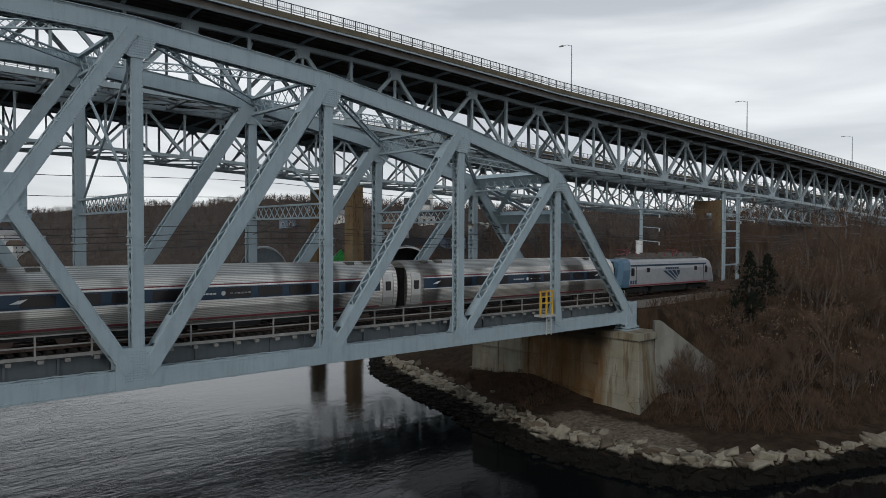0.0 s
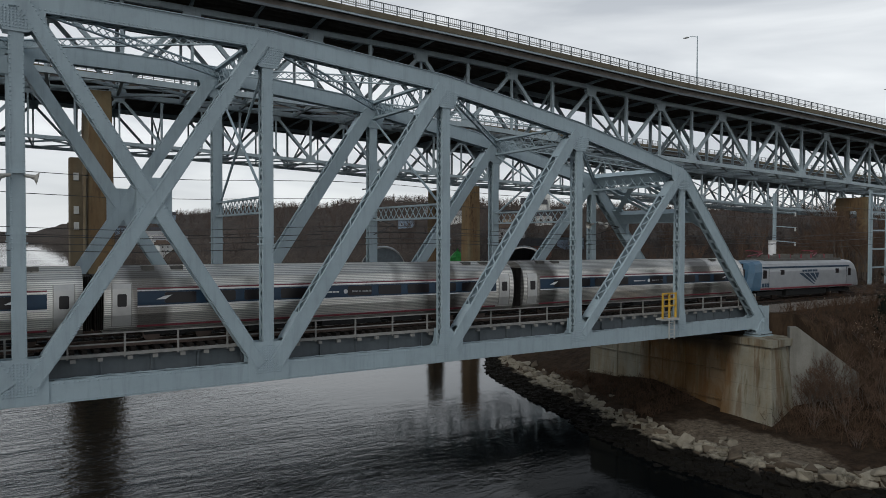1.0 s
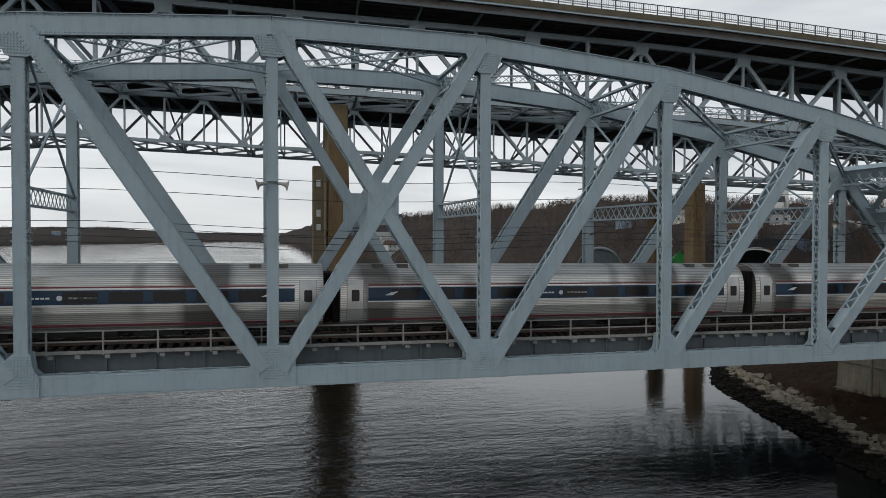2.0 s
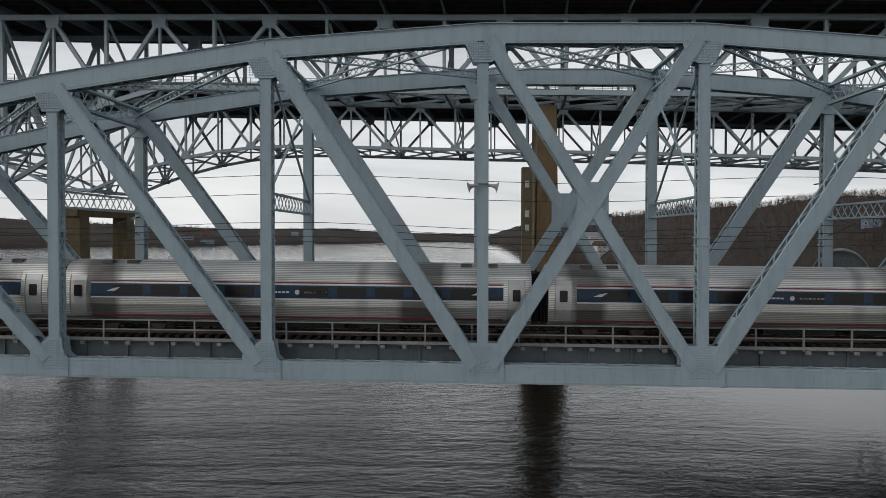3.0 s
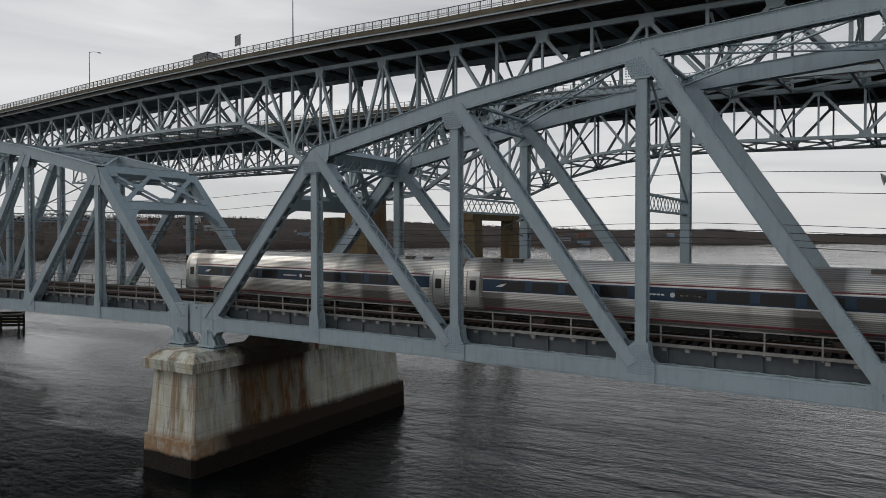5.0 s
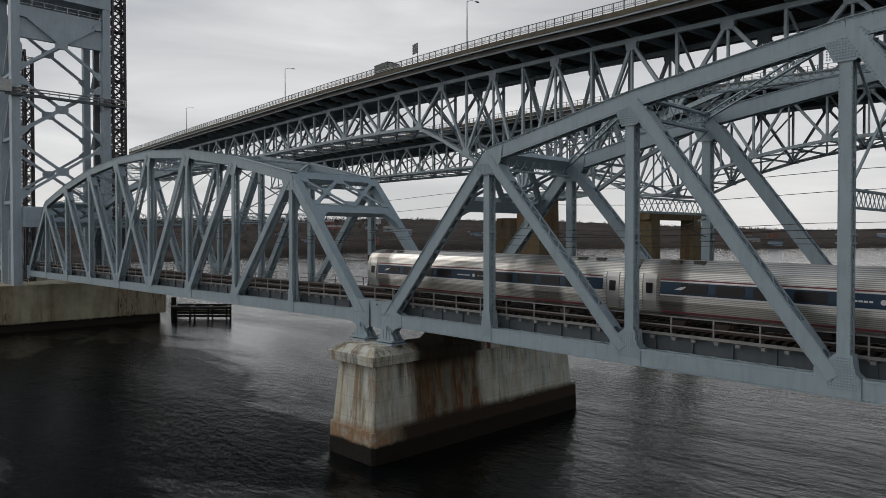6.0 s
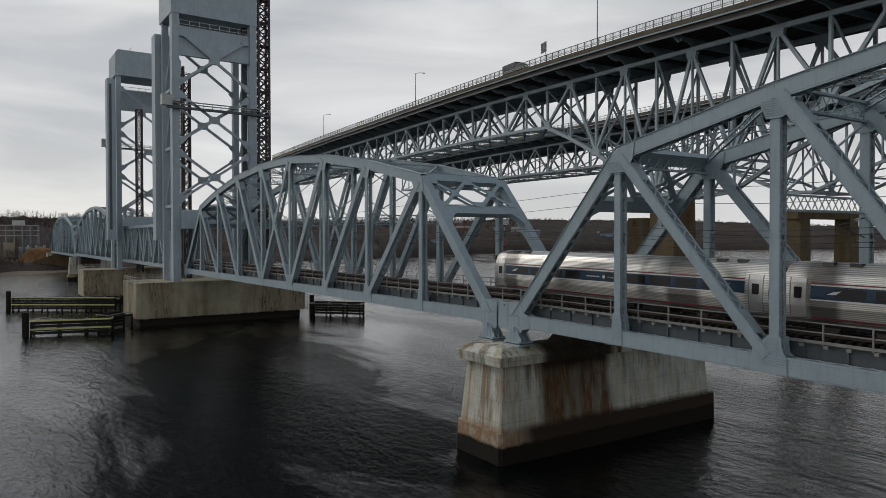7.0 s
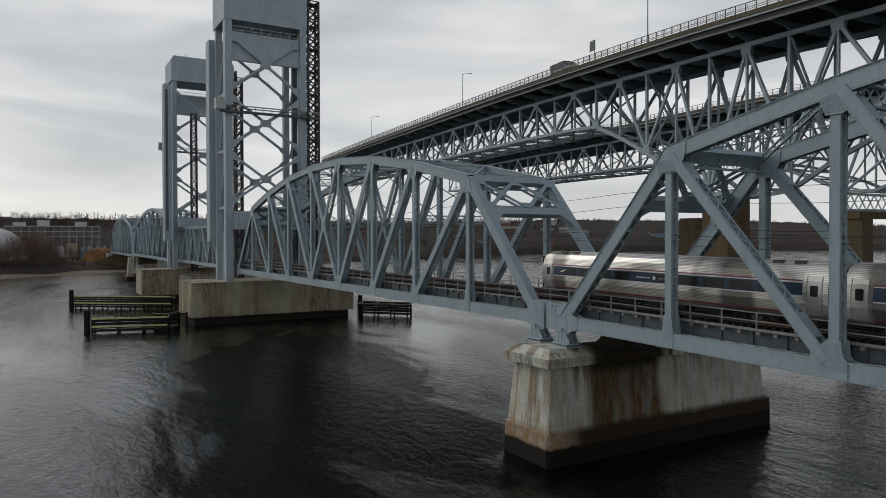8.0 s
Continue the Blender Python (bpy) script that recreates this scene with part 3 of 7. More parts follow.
            for d, w in ((0.1, 0.95), (4.45, 1.0)):
                for off in (0.0, 0.42):
                    mb.beam(on(d, T, off), on(d, W, off), w, 0.06, (ux, 0, uz))
                for e in (-w / 2, w / 2):
                    mb.beam(on(d + e, T, 0.21), on(d + e, W, 0.21), 0.05, 0.56, (ux, 0, uz))
            for off in (0.0, 0.42):
                for k in range(2):
                    y0, y1 = T + (W - T) * k / 2, T + (W - T) * (k + 1) / 2
                    mb.beam(on(0.4, y0, off), on(4.1, y1, off), 0.36, 0.05, (ux, 0, uz))
                    mb.beam(on(4.1, y0, off + 0.06), on(0.4, y1, off + 0.06), 0.36, 0.05, (ux, 0, uz))
                    c = on(2.25, (y0 + y1) / 2, off + 0.03)
                    mb.beam((c[0] - ux * 0.42, c[1], c[2] - uz * 0.42), (c[0] + ux * 0.42, c[1], c[2] + uz * 0.42), 0.85, 0.13, (0, 1, 0))
                for yc, wd in ((T + 0.4, 0.8), ((T + W) / 2, 1.1), (W - 0.4, 0.8)):  # node plates along both struts
                    for d in (0.75, 3.75):
                        c = on(d, yc, off + 0.03)
                        mb.beam((c[0] - ux * 0.3, c[1], c[2] - uz * 0.3), (c[0] + ux * 0.3, c[1], c[2] + uz * 0.3), wd, 0.13, (0, 1, 0))
            for y0, y1 in ((T, T + 1.5), (W, W - 1.5)):  # curved knee plates
                steps = [q / 6 for q in range(7)]
                for q0, q1 in zip(steps, steps[1:]):
                    d0, d1 = 4.9 + 1.5 * (1 - q0) ** 2.2, 4.9 + 1.5 * (1 - q1) ** 2.2
                    ya, yb = y0 + (y1 - y0) * q0, y0 + (y1 - y0) * q1
                    for off in (0.0, 0.42):
                        mb.hexa([on(4.9, ya, off), on(d0, ya, off), on(d0, ya, off + 0.05), on(4.9, ya, off + 0.05), on(4.9, yb, off), on(d1 + 0.01, yb, off), on(d1 + 0.01, yb, off + 0.05), on(4.9, yb, off + 0.05)])
                    mb.hexa([on(d0 - 0.04, ya, -0.05), on(d0, ya, -0.05), on(d0, ya, 0.5), on(d0 - 0.04, ya, 0.5), on(d1 - 0.04, yb, -0.05), on(d1, yb, -0.05), on(d1, yb, 0.5), on(d1 - 0.04, yb, 0.5)])
            fin(mb, "portal_frame")
    # top laterals
    for i in range(1, 8):
        xa, xb, za, zb = i * P, (i + 1) * P, TOPS[i] - 0.35, TOPS[i + 1] - 0.35
        for y0, y1 in ((T, W), (W, T)):
            mb = MB()
            lattice_girder(mb, (xa, y0, za - (0.1 if y0 < y1 else 0)), (xb, y1, zb - (0.1 if y0 < y1 else 0)), 0.42, pitch=0.55, flange=0.1, bar=0.045)
            fin(mb, "top_lateral")
    # floor: cross beams, stringers, bottom laterals
    for i in range(10):
        x = min(max(i * P, 0.5), 9 * P - 0.5)
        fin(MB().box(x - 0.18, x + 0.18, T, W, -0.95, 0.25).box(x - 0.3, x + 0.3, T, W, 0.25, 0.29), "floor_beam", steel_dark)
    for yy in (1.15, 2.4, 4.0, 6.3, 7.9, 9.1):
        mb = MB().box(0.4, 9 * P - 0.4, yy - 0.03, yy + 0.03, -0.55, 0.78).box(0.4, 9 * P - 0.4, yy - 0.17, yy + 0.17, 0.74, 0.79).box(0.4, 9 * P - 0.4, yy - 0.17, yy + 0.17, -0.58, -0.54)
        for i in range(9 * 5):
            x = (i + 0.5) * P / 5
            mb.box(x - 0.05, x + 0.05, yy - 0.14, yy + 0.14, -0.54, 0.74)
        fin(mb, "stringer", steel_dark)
    return span


S1_Z = 11.42
S2_TURN = 1.11
S1 = pose(0, 0, S1_Z)
S2 = pose(-2.8, 0.0, 11.46, 0, 0, S2_TURN) @ pose(-9 * P, 0, 0)
rail_span("truss_span", S1, -0.0095, "blue-grey riveted steel truss span carrying the near railway tracks")
rail_span("truss_span", S2, 0.0, "blue-grey riveted steel truss span running to the lift tower", near=False)


# ---- tracks, walkways and handrails along the spans ----
def on_line(m, slope):
    return lambda x, y, z: tuple(m @ Vector((x, y, z + slope * x)))


def deck(m, slope, x0, x1):
    place = on_line(m, slope)
    for yc in (3.15, 7.25):
        ties = MB()
        x = x0
        while x < x1:
            ties.box(x, x + 0.24, yc - 1.5, yc + 1.5, 0.8, 1.02)
            x += 0.55
        tagged(ties.shear(place).make("sleepers", tie_wood), "dark timber sleepers of the bridge track", "sleepers", kind="stuff")
        tr = tagged(empty("track_rails"), "pair of brown steel running rails on sleepers", "rails", "railway tracks")
        for off in (-0.72, 0.72):
            mb = MB().box(x0, x1, yc + off - 0.035, yc + off + 0.035, 1.02, 1.19).box(x0, x1, yc + off - 0.07, yc + off + 0.07, 1.02, 1.05)
            mb.shear(place).make("running_rail", rail_steel, tr)
    for ye, face in ((0.86, 1), (9.35, -1)):
        wk = tagged(empty("walkway"), "narrow steel walkway with grey pipe handrail beside the track", "walkway", "bridge walkways")
        MB().box(x0, x1, min(ye, ye + face * 0.72), max(ye, ye + face * 0.72), 0.8, 0.86).shear(place).make("walkway_plank", tie_wood, wk)
        MB().box(x0, x1, ye - 0.05, ye + 0.05, 0.82, 0.98).shear(place).make("edge_beam", hand_rail, wk)
        for z in (1.42, 1.92):
            MB().box(x0, x1, ye - 0.032, ye + 0.032, z - 0.032, z + 0.032).shear(place).make("handrail", hand_rail, wk)
        n = int((x1 - x0) / 2.44)
        for i in range(n + 1):
            x = x0 + (x1 - x0) * i / n
            MB().box(x - 0.04, x + 0.04, ye - 0.03, ye + 0.05, 0.75, 1.92).shear(place).make("rail_post", hand_rail, wk)
            for q in (0.1, 1.25):
                MB().box(x + q, x + q + 0.22, ye - 0.16, ye + 0.02, 0.62, 0.78).shear(place).make("bracket", hand_rail, wk)


deck(S1, -0.0095, 0.0, 9 * P)
deck(S2, 0.0, 0.0, 9 * P + 2.9)

# ---- river piers of the railway bridge ----
def frustum(mb, x0, x1, y0, y1, z0, z1, inset, cut=0.0):
    """A battered block with its near corners cut off by cut metres."""
    def ring(i, z):
        a, b, c, d = x0 + i, x1 - i, y0 + i, y1 - i
        k = max(0.02, cut)
        return [(a + k, c, z), (b - k, c, z), (b, c + k, z), (b, d - k, z), (b - k, d, z), (a + k, d, z), (a, d - k, z), (a, c + k, z)]
    k = len(mb.v)
    mb.v += ring(0, z0) + ring(inset, z1)
    mb.f += [(k + i, k + (i + 1) % 8, k + 8 + (i + 1) % 8, k + 8 + i) for i in range(8)]
    mb.f += [tuple(k + 7 - i for i in range(8)), tuple(k + 8 + i for i in range(8))]
    return mb


pier = tagged(empty("bridge_pier", pose(-1.0, 0, 0)), "rust-streaked battered concrete pier standing in dark water", "bridge pier")
frustum(MB(), -3.1, 3.1, -2.9, 23.9, -3, 2.5, 0.12, 0.25).make("plinth", pier_mat, pier)
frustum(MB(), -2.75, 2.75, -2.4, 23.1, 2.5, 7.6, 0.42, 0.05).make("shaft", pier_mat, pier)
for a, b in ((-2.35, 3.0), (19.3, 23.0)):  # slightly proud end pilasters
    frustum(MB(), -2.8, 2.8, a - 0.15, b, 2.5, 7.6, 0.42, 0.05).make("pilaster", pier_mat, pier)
frustum(MB(), -2.95, 2.95, -2.75, 3.4, 7.6, 8.35, -0.06, 0.08).make("cap", pier_mat, pier)
frustum(MB(), -2.9, 2.9, -2.7, 3.35, 8.35, 8.95, 0.75, 0.08).make("cap_slope", pier_mat, pier)
frustum(MB(), -2.9, 2.9, 3.4, 23.0, 7.6, 8.3, 0.0, 0.05).make("cap", pier_mat, pier)
frustum(MB(), -2.3, 2.3, 6.6, 12.6, 8.3, 8.95, 0.4, 0.05).make("cap_slope", pier_mat, pier)


def bearing(name, x, y, z, top):
    """A cast steel shoe with ribbed sides under a truss end."""
    b = tagged(empty(name, pose(x, y, z)), "grey cast steel bridge bearing shoe on the pier cap", "bearing", "bridge bearings")
    h = top - z
    MB().box(-1.05, 1.05, -0.75, 0.75, 0, 0.12).box(-0.98, 0.98, -0.68, 0.68, 0.2, 0.34).make("base_plate", steel, b)
    for k in range(-2, 3):
        MB().tube((k * 0.36, -0.6, 0.16), (k * 0.36, 0.6, 0.16), 0.06, n=10).make("roller", steel_dark, b)
    for yy in (-0.42, 0.0, 0.42):
        MB().prism([(-0.95, 0.34), (0.95, 0.34), (0.9, 0.6)] + [(0.62 * math.cos(q * math.pi / 8), h - 0.62 + 0.62 * math.sin(q * math.pi / 8)) for q in range(9)] + [(-0.9, 0.6)], yy - 0.05, yy + 0.05).make("web", steel, b)
    for xx in (-0.4, 0.0, 0.4):
        MB().box(xx - 0.03, xx + 0.03, -0.5, 0.5, 0.34, h * 0.8).make("rib", steel, b)
    MB().tube((0, -0.6, h - 0.12), (0, 0.6, h - 0.12), 0.16, n=16).make("pin", steel, b)
    return b


for x in (-3.15, 0.35):
    for y in (0.33, W + 0.33):
        bearing("bearing", x, y, 8.95, 10.4)
end_box = tagged(empty("expansion_box", pose(-1.4, 0, 0)), "grey riveted plate box closing the gap between two spans", "bridge joint")
for y in (0.0, W):
    MB().box(-0.62, 0.62, y + 0.1, y + T - 0.1, 10.15, 12.3).make("side_plate", steel, end_box)
    MB().tube((0.25, y + 0.11, 12.05), (0.25, y + 0.07, 12.05), 0.09, n=10).make("pin_head", steel_dark, end_box)

# ---- lift span towers and their piers ----
AXIS = pose(-2.8, 0.0, 0, 0, 0, S2_TURN)  # x runs back along the bridge as negative values


def lift_pier(name, x0, x1, y0, y1, top, mat):
    p = tagged(empty(name, AXIS @ pose((x0 + x1) / 2, 0, 0)), "broad tan concrete pier under the lift tower", "bridge pier", "lift tower piers")
    h = (x1 - x0) / 2
    frustum(MB(), -h, h, y0, y1, 1.65, top - 0.25, 0.0, 0.25).make("shaft", mat, p)
    frustum(MB(), -h - 0.12, h + 0.12, y0 - 0.12, y1 + 0.12, top - 0.25, top, 0.0, 0.25).make("coping", mat, p)
    frustum(MB(), -h + 0.9, h - 0.9, y0 + 0.9, y1 - 0.9, -3, 1.65, 0.0, 0.25).make("footing", mat, p)
    for x in (-h + 0.3, h - 0.3):  # pipe railing round the top
        for z in (top + 0.55, top + 1.05):
            MB().box(x - 0.035, x + 0.035, y0 + 0.3, y0 + 9.5, z - 0.035, z + 0.035).make("railing", rail_white, p)
        for i in range(6):
            y = y0 + 0.3 + i * 1.84
            MB().box(x - 0.04, x + 0.04, y - 0.04, y + 0.04, top, top + 1.08).make("railing_post", rail_white, p)
    for z in (top + 0.55, top + 1.05):
        MB().box(-h + 0.3, h - 0.3, y0 + 0.265, y0 + 0.335, z - 0.035, z + 0.035).make("railing", rail_white, p)
    for i in range(1, 9):
        x = -h + 0.3 + i * (2 * h - 0.6) / 9
        MB().box(x - 0.04, x + 0.04, y0 + 0.26, y0 + 0.34, top, top + 1.08).make("railing_post", rail_white, p)
    return p


lift_pier("lift_pier", -114, -100.2, -9.5, 26, 8.7, lift_pier_mat)
lift_pier("lift_pier", -178, -165, -10.8, 22, 8.9, lift_pier_mat)

shaft_steel = painted_steel("rusty_shaft_steel", (0.052, 0.040, 0.044), 0.5)
tower_steel = painted_steel("tower_paint", (0.37, 0.435, 0.48), 0.05)


def lattice_mast(mb, x0, x1, y0, y1, z0, z1, step, r=0.16):
    for x in (x0, x1):
        for y in (y0, y1):
            mb.box(x - r, x + r, y - r, y + r, z0, z1)
    n = int((z1 - z0) / step)
    for i in range(n):
        a, b = z0 + (z1 - z0) * i / n, z0 + (z1 - z0) * (i + 1) / n
        for (p, q) in (((x0, y0), (x1, y0)), ((x0, y1), (x1, y1)), ((x0, y0), (x0, y1)), ((x1, y0), (x1, y1))):
            mb.beam((*p, a), (*q, b), r, r, (0.3, 0.5, 0))
            mb.beam((*q, a), (*p, b), r, r, (0.3, 0.5, 0))
            mb.beam((*p, b), (*q, b), r, r, (0, 0, 1))


def lift_tower(m, f, label, guide=(-3.2, 0.0), roof=73.2):
    """f = 1: the lift span lies towards -x; -1: towards +x."""
    tw = tagged(empty("lift_tower", m), label, "lift tower", "lift towers")

    def P3(x, y, z):
        return (f * x, y, z)

    def part_box(nm, x0, x1, y0, y1, z0, z1, mat=tower_steel):
        a, b = sorted((f * x0, f * x1))
        ob = MB().box(a, b, y0, y1, z0, z1).make(nm, mat, tw)
        z = z0 + 4
        while z < z1 - 2:  # seams stand a little proud
            MB().box(a - 0.02, b + 0.02, y0 - 0.02, y1 + 0.02, z, z + 0.06).make("seam", mat, ob)
            z += 5.2
        return ob

    yn, yf = -2.2, 13.9
    for y in (yn, yf):
        part_box("tower_leg", -0.9, 1.0, y, y + 1.45, 8.6, 63.6)
        part_box("tower_leg", -2.4, -1.6, y + (0.35 if y == yn else -0.9), y + (1.0 if y == yn else 0.2), 8.6, 63.4, steel_dark)
        part_box("rear_leg", -9.0, -7.8, y + (0.1 if y == yn else -0.9), y + (1.4 if y == yn else 0.4), 8.6, 63.4)
    col = part_box("guide_column", -13.0, -9.8, *guide, 17.2, 61.5)
    MB().box(*sorted((f * -13.06, f * -12.9)), guide[0] + 0.45, guide[0] + 1.1, 20.0, 60.0).make("guide_slot", steel_dark, col)
    # machinery house
    a, b = sorted((f * -9.6, f * 1.15))
    hs = MB().prism([(yn - 0.15, 63.4), (yf + 1.5, 63.4), (yf + 1.5, roof - 1.0), (yf + 0.8, roof), (yn + 0.5, roof), (yn - 0.15, roof - 1.0)], a, b, "x")
    house_ob = hs.make("machine_house", tower_steel, tw)
    for z in (65.6, 68.4):
        MB().box(a - 0.03, b + 0.03, yn - 0.18, yf + 1.53, z, z + 0.07).make("seam", tower_steel, house_ob)
    for k in range(1, 5):
        y = yn + k * (yf + 1.4 - yn) / 5
        MB().box(a - 0.025, b + 0.025, y, y + 0.06, 63.4, roof - 1.2).make("seam", tower_steel, house_ob)
    for y0, y1 in ((2.0, 7.5),):  # roof railing
        for z in (roof + 0.6, roof + 1.2):
            MB().box(a + 1, b - 1, y0, y0 + 0.08, z, z + 0.08).make("roof_rail", rail_white, house_ob)
    part_box("top_girder", -0.5, 0.3, yn + 1.4, yf, 55.2, 61.2)
    for z in (61.5, 62.3):
        MB().beam(P3(0.5, yn + 1.5, z), P3(0.5, yf, z), 0.09, 0.09, (1, 0, 0)).make("handrail", rail_white, tw)
    for k in range(8):
        y = yn + 1.6 + k * (yf - yn - 1.8) / 7
        MB().box(f * 0.5 - 0.05, f * 0.5 + 0.05, y - 0.05, y + 0.05, 61.1, 62.3).make("rail_post", rail_white, tw)
    # crossed braces of the two faces
    for xx in (0.55, -8.3):
        for z0, z1 in ((49.5, 60.0), (37.4, 47.3), (25.4, 35.3)):
            mb = MB()
            mb.beam(P3(xx, yn + 1.4, z0), P3(xx, yf - 0.3, z1), 0.5, 0.45, (0, 1, 1))
            mb.beam(P3(xx + 0.1, yn + 1.4, z1), P3(xx + 0.1, yf - 0.3, z0), 0.5, 0.45, (0, 1, -1))
            ym, zm = (yn + yf + 1.1) / 2, (z0 + z1) / 2
            mb.prism([(ym - 1.1, zm - 0.35), (ym - 0.5, zm - 0.75), (ym + 0.5, zm - 0.75), (ym + 1.1, zm - 0.35), (ym + 1.1, zm + 0.35), (ym + 0.5, zm + 0.75), (ym - 0.5, zm + 0.75), (ym - 1.1, zm + 0.35)], f * xx - 0.27, f * xx + 0.27, "x")
            for yy, ss in ((yn + 1.4, 1), (yf - 0.3, -1)):  # plates at the legs
                for zz, tt in ((z0, 1), (z1, -1)):
                    mb.prism([(yy, zz - tt * 0.7), (yy + ss * 0.5, zz - tt * 0.5), (yy + ss * 1.5, zz + tt * 0.55), (yy + ss * 0.9, zz + tt * 1.1), (yy, zz + tt * 1.0)], f * xx - 0.28, f * xx + 0.28, "x")
            mb.make("cross_brace", tower_steel, tw)
    for z in (24.3, 36.4, 48.4):
        for y in (yn + 0.7, yf + 0.6):
            MB().beam(P3(-7.8, y, z), P3(-0.9, y, z), 0.5, 0.6, (0, 1, 0)).make("side_strut", tower_steel, tw)
            MB().beam(P3(-7.8, y, z), P3(-0.9, y, z + 11.6), 0.4, 0.4, (0, 1, 0)).make("side_brace", tower_steel, tw)
    # walkway round the tower
    for nm, z, h in (("walkway_deck", 44.4, 0.45), ("handrail", 45.5, 0.1), ("handrail", 45.0, 0.08)):
        MB().box(*sorted((f * 1.1, f * 1.9)), yn - 1.2, yf + 4.2, z - h, z).make(nm, steel_dark if nm == "walkway_deck" else rail_white, tw)
    for k in range(13):
        y = yn - 1.0 + k * (yf + 4.0 - yn + 1.0) / 12
        MB().box(f * 1.85 - 0.05, f * 1.85 + 0.05, y - 0.05, y + 0.05, 44.3, 45.5).make("rail_post", rail_white, tw)
    MB().box(*sorted((f * 0.6, f * 2.2)), yn - 2.2, yn - 0.2, 44.4, 46.6).make("control_cabin", rail_white, tw)
    mb = MB()
    lattice_mast(mb, f * -1.2, f * 1.0, yf + 1.9, yf + 4.3, 8.0, 70.2, 2.0, 0.19)
    for k in range(13):
        z = 9.5 + k * 5
        mb.box(min(f * -1.2, f * 1.0), max(f * -1.2, f * 1.0), yf + 1.9, yf + 4.3, z, z + 0.16)
    mb.make("stair_shaft", shaft_steel, tw)
    mb = MB()
    lattice_mast(mb, f * -11.6, f * -10.2, 2.7, 4.2, 8.0, 54, 2.2, 0.15)
    mb.make("cable_ladder", shaft_steel, tw)
    for y in (yn, yf):  # open lattice legs next to the solid ones
        mb = MB()
        lattice_mast(mb, f * -3.0, f * -1.8, y + 0.2, y + 1.2, 7.6, 19, 1.5, 0.12)
        mb.make("lattice_leg", tower_steel, tw)
    part_box("portal_girder", 0.6, 2.6, yn + 1.5, yf, 19.6, 23.4)
    return tw


lift_tower(AXIS @ pose(-102.2, 0, 0), 1, "tall grey steel lift-span tower with a plated machine house")
lift_tower(AXIS @ pose(-175.6, 0, 0), -1, "second grey lift-span tower beyond the movable span", (-5.0, -2.9), 70.6)

# ---- highway bridges ----
HX, HY = EYE[0], EYE[1] + 94.0  # a point of the near highway truss, straight ahead
SKEW = 0.088  # how fast the road comes nearer to the right
HDIR = Vector((1, -SKEW, 0)).normalized()
HOUT = Vector((SKEW, 1, 0)).normalized()  # away from the camera
HALF = 8.155  # half panel
PHASE = 5.5


def crown(x):
    """Height of the upper chord over the eye as a crest curve of the road."""
    r = x / 94.0
    sag = np.interp(x, (-330, -210, -150, -95, -60, 0, 40, 60, 105, 130, 166, 211, 330), (-0.7, -0.4, 0.3, 0.45, 0.6, 0.9, 1.55, 1.75, 1.3, 1.8, 2.5, 3.5, 6.0))
    return 94.0 * (0.3062 - 0.0458 * r - 0.0062 * r * r) + float(sag)


def deck_lift(x):
    """How far the roadway stands above or below its usual height over the chord."""
    return float(np.interp(x, (-330, -200, -150, -110, -85, -60, 0, 50, 95, 130, 166, 330), (-0.3, -0.35, -0.45, -0.4, -0.55, -1.05, -1.25, -1.8, -1.7, -1.65, -1.85, -2.4)))


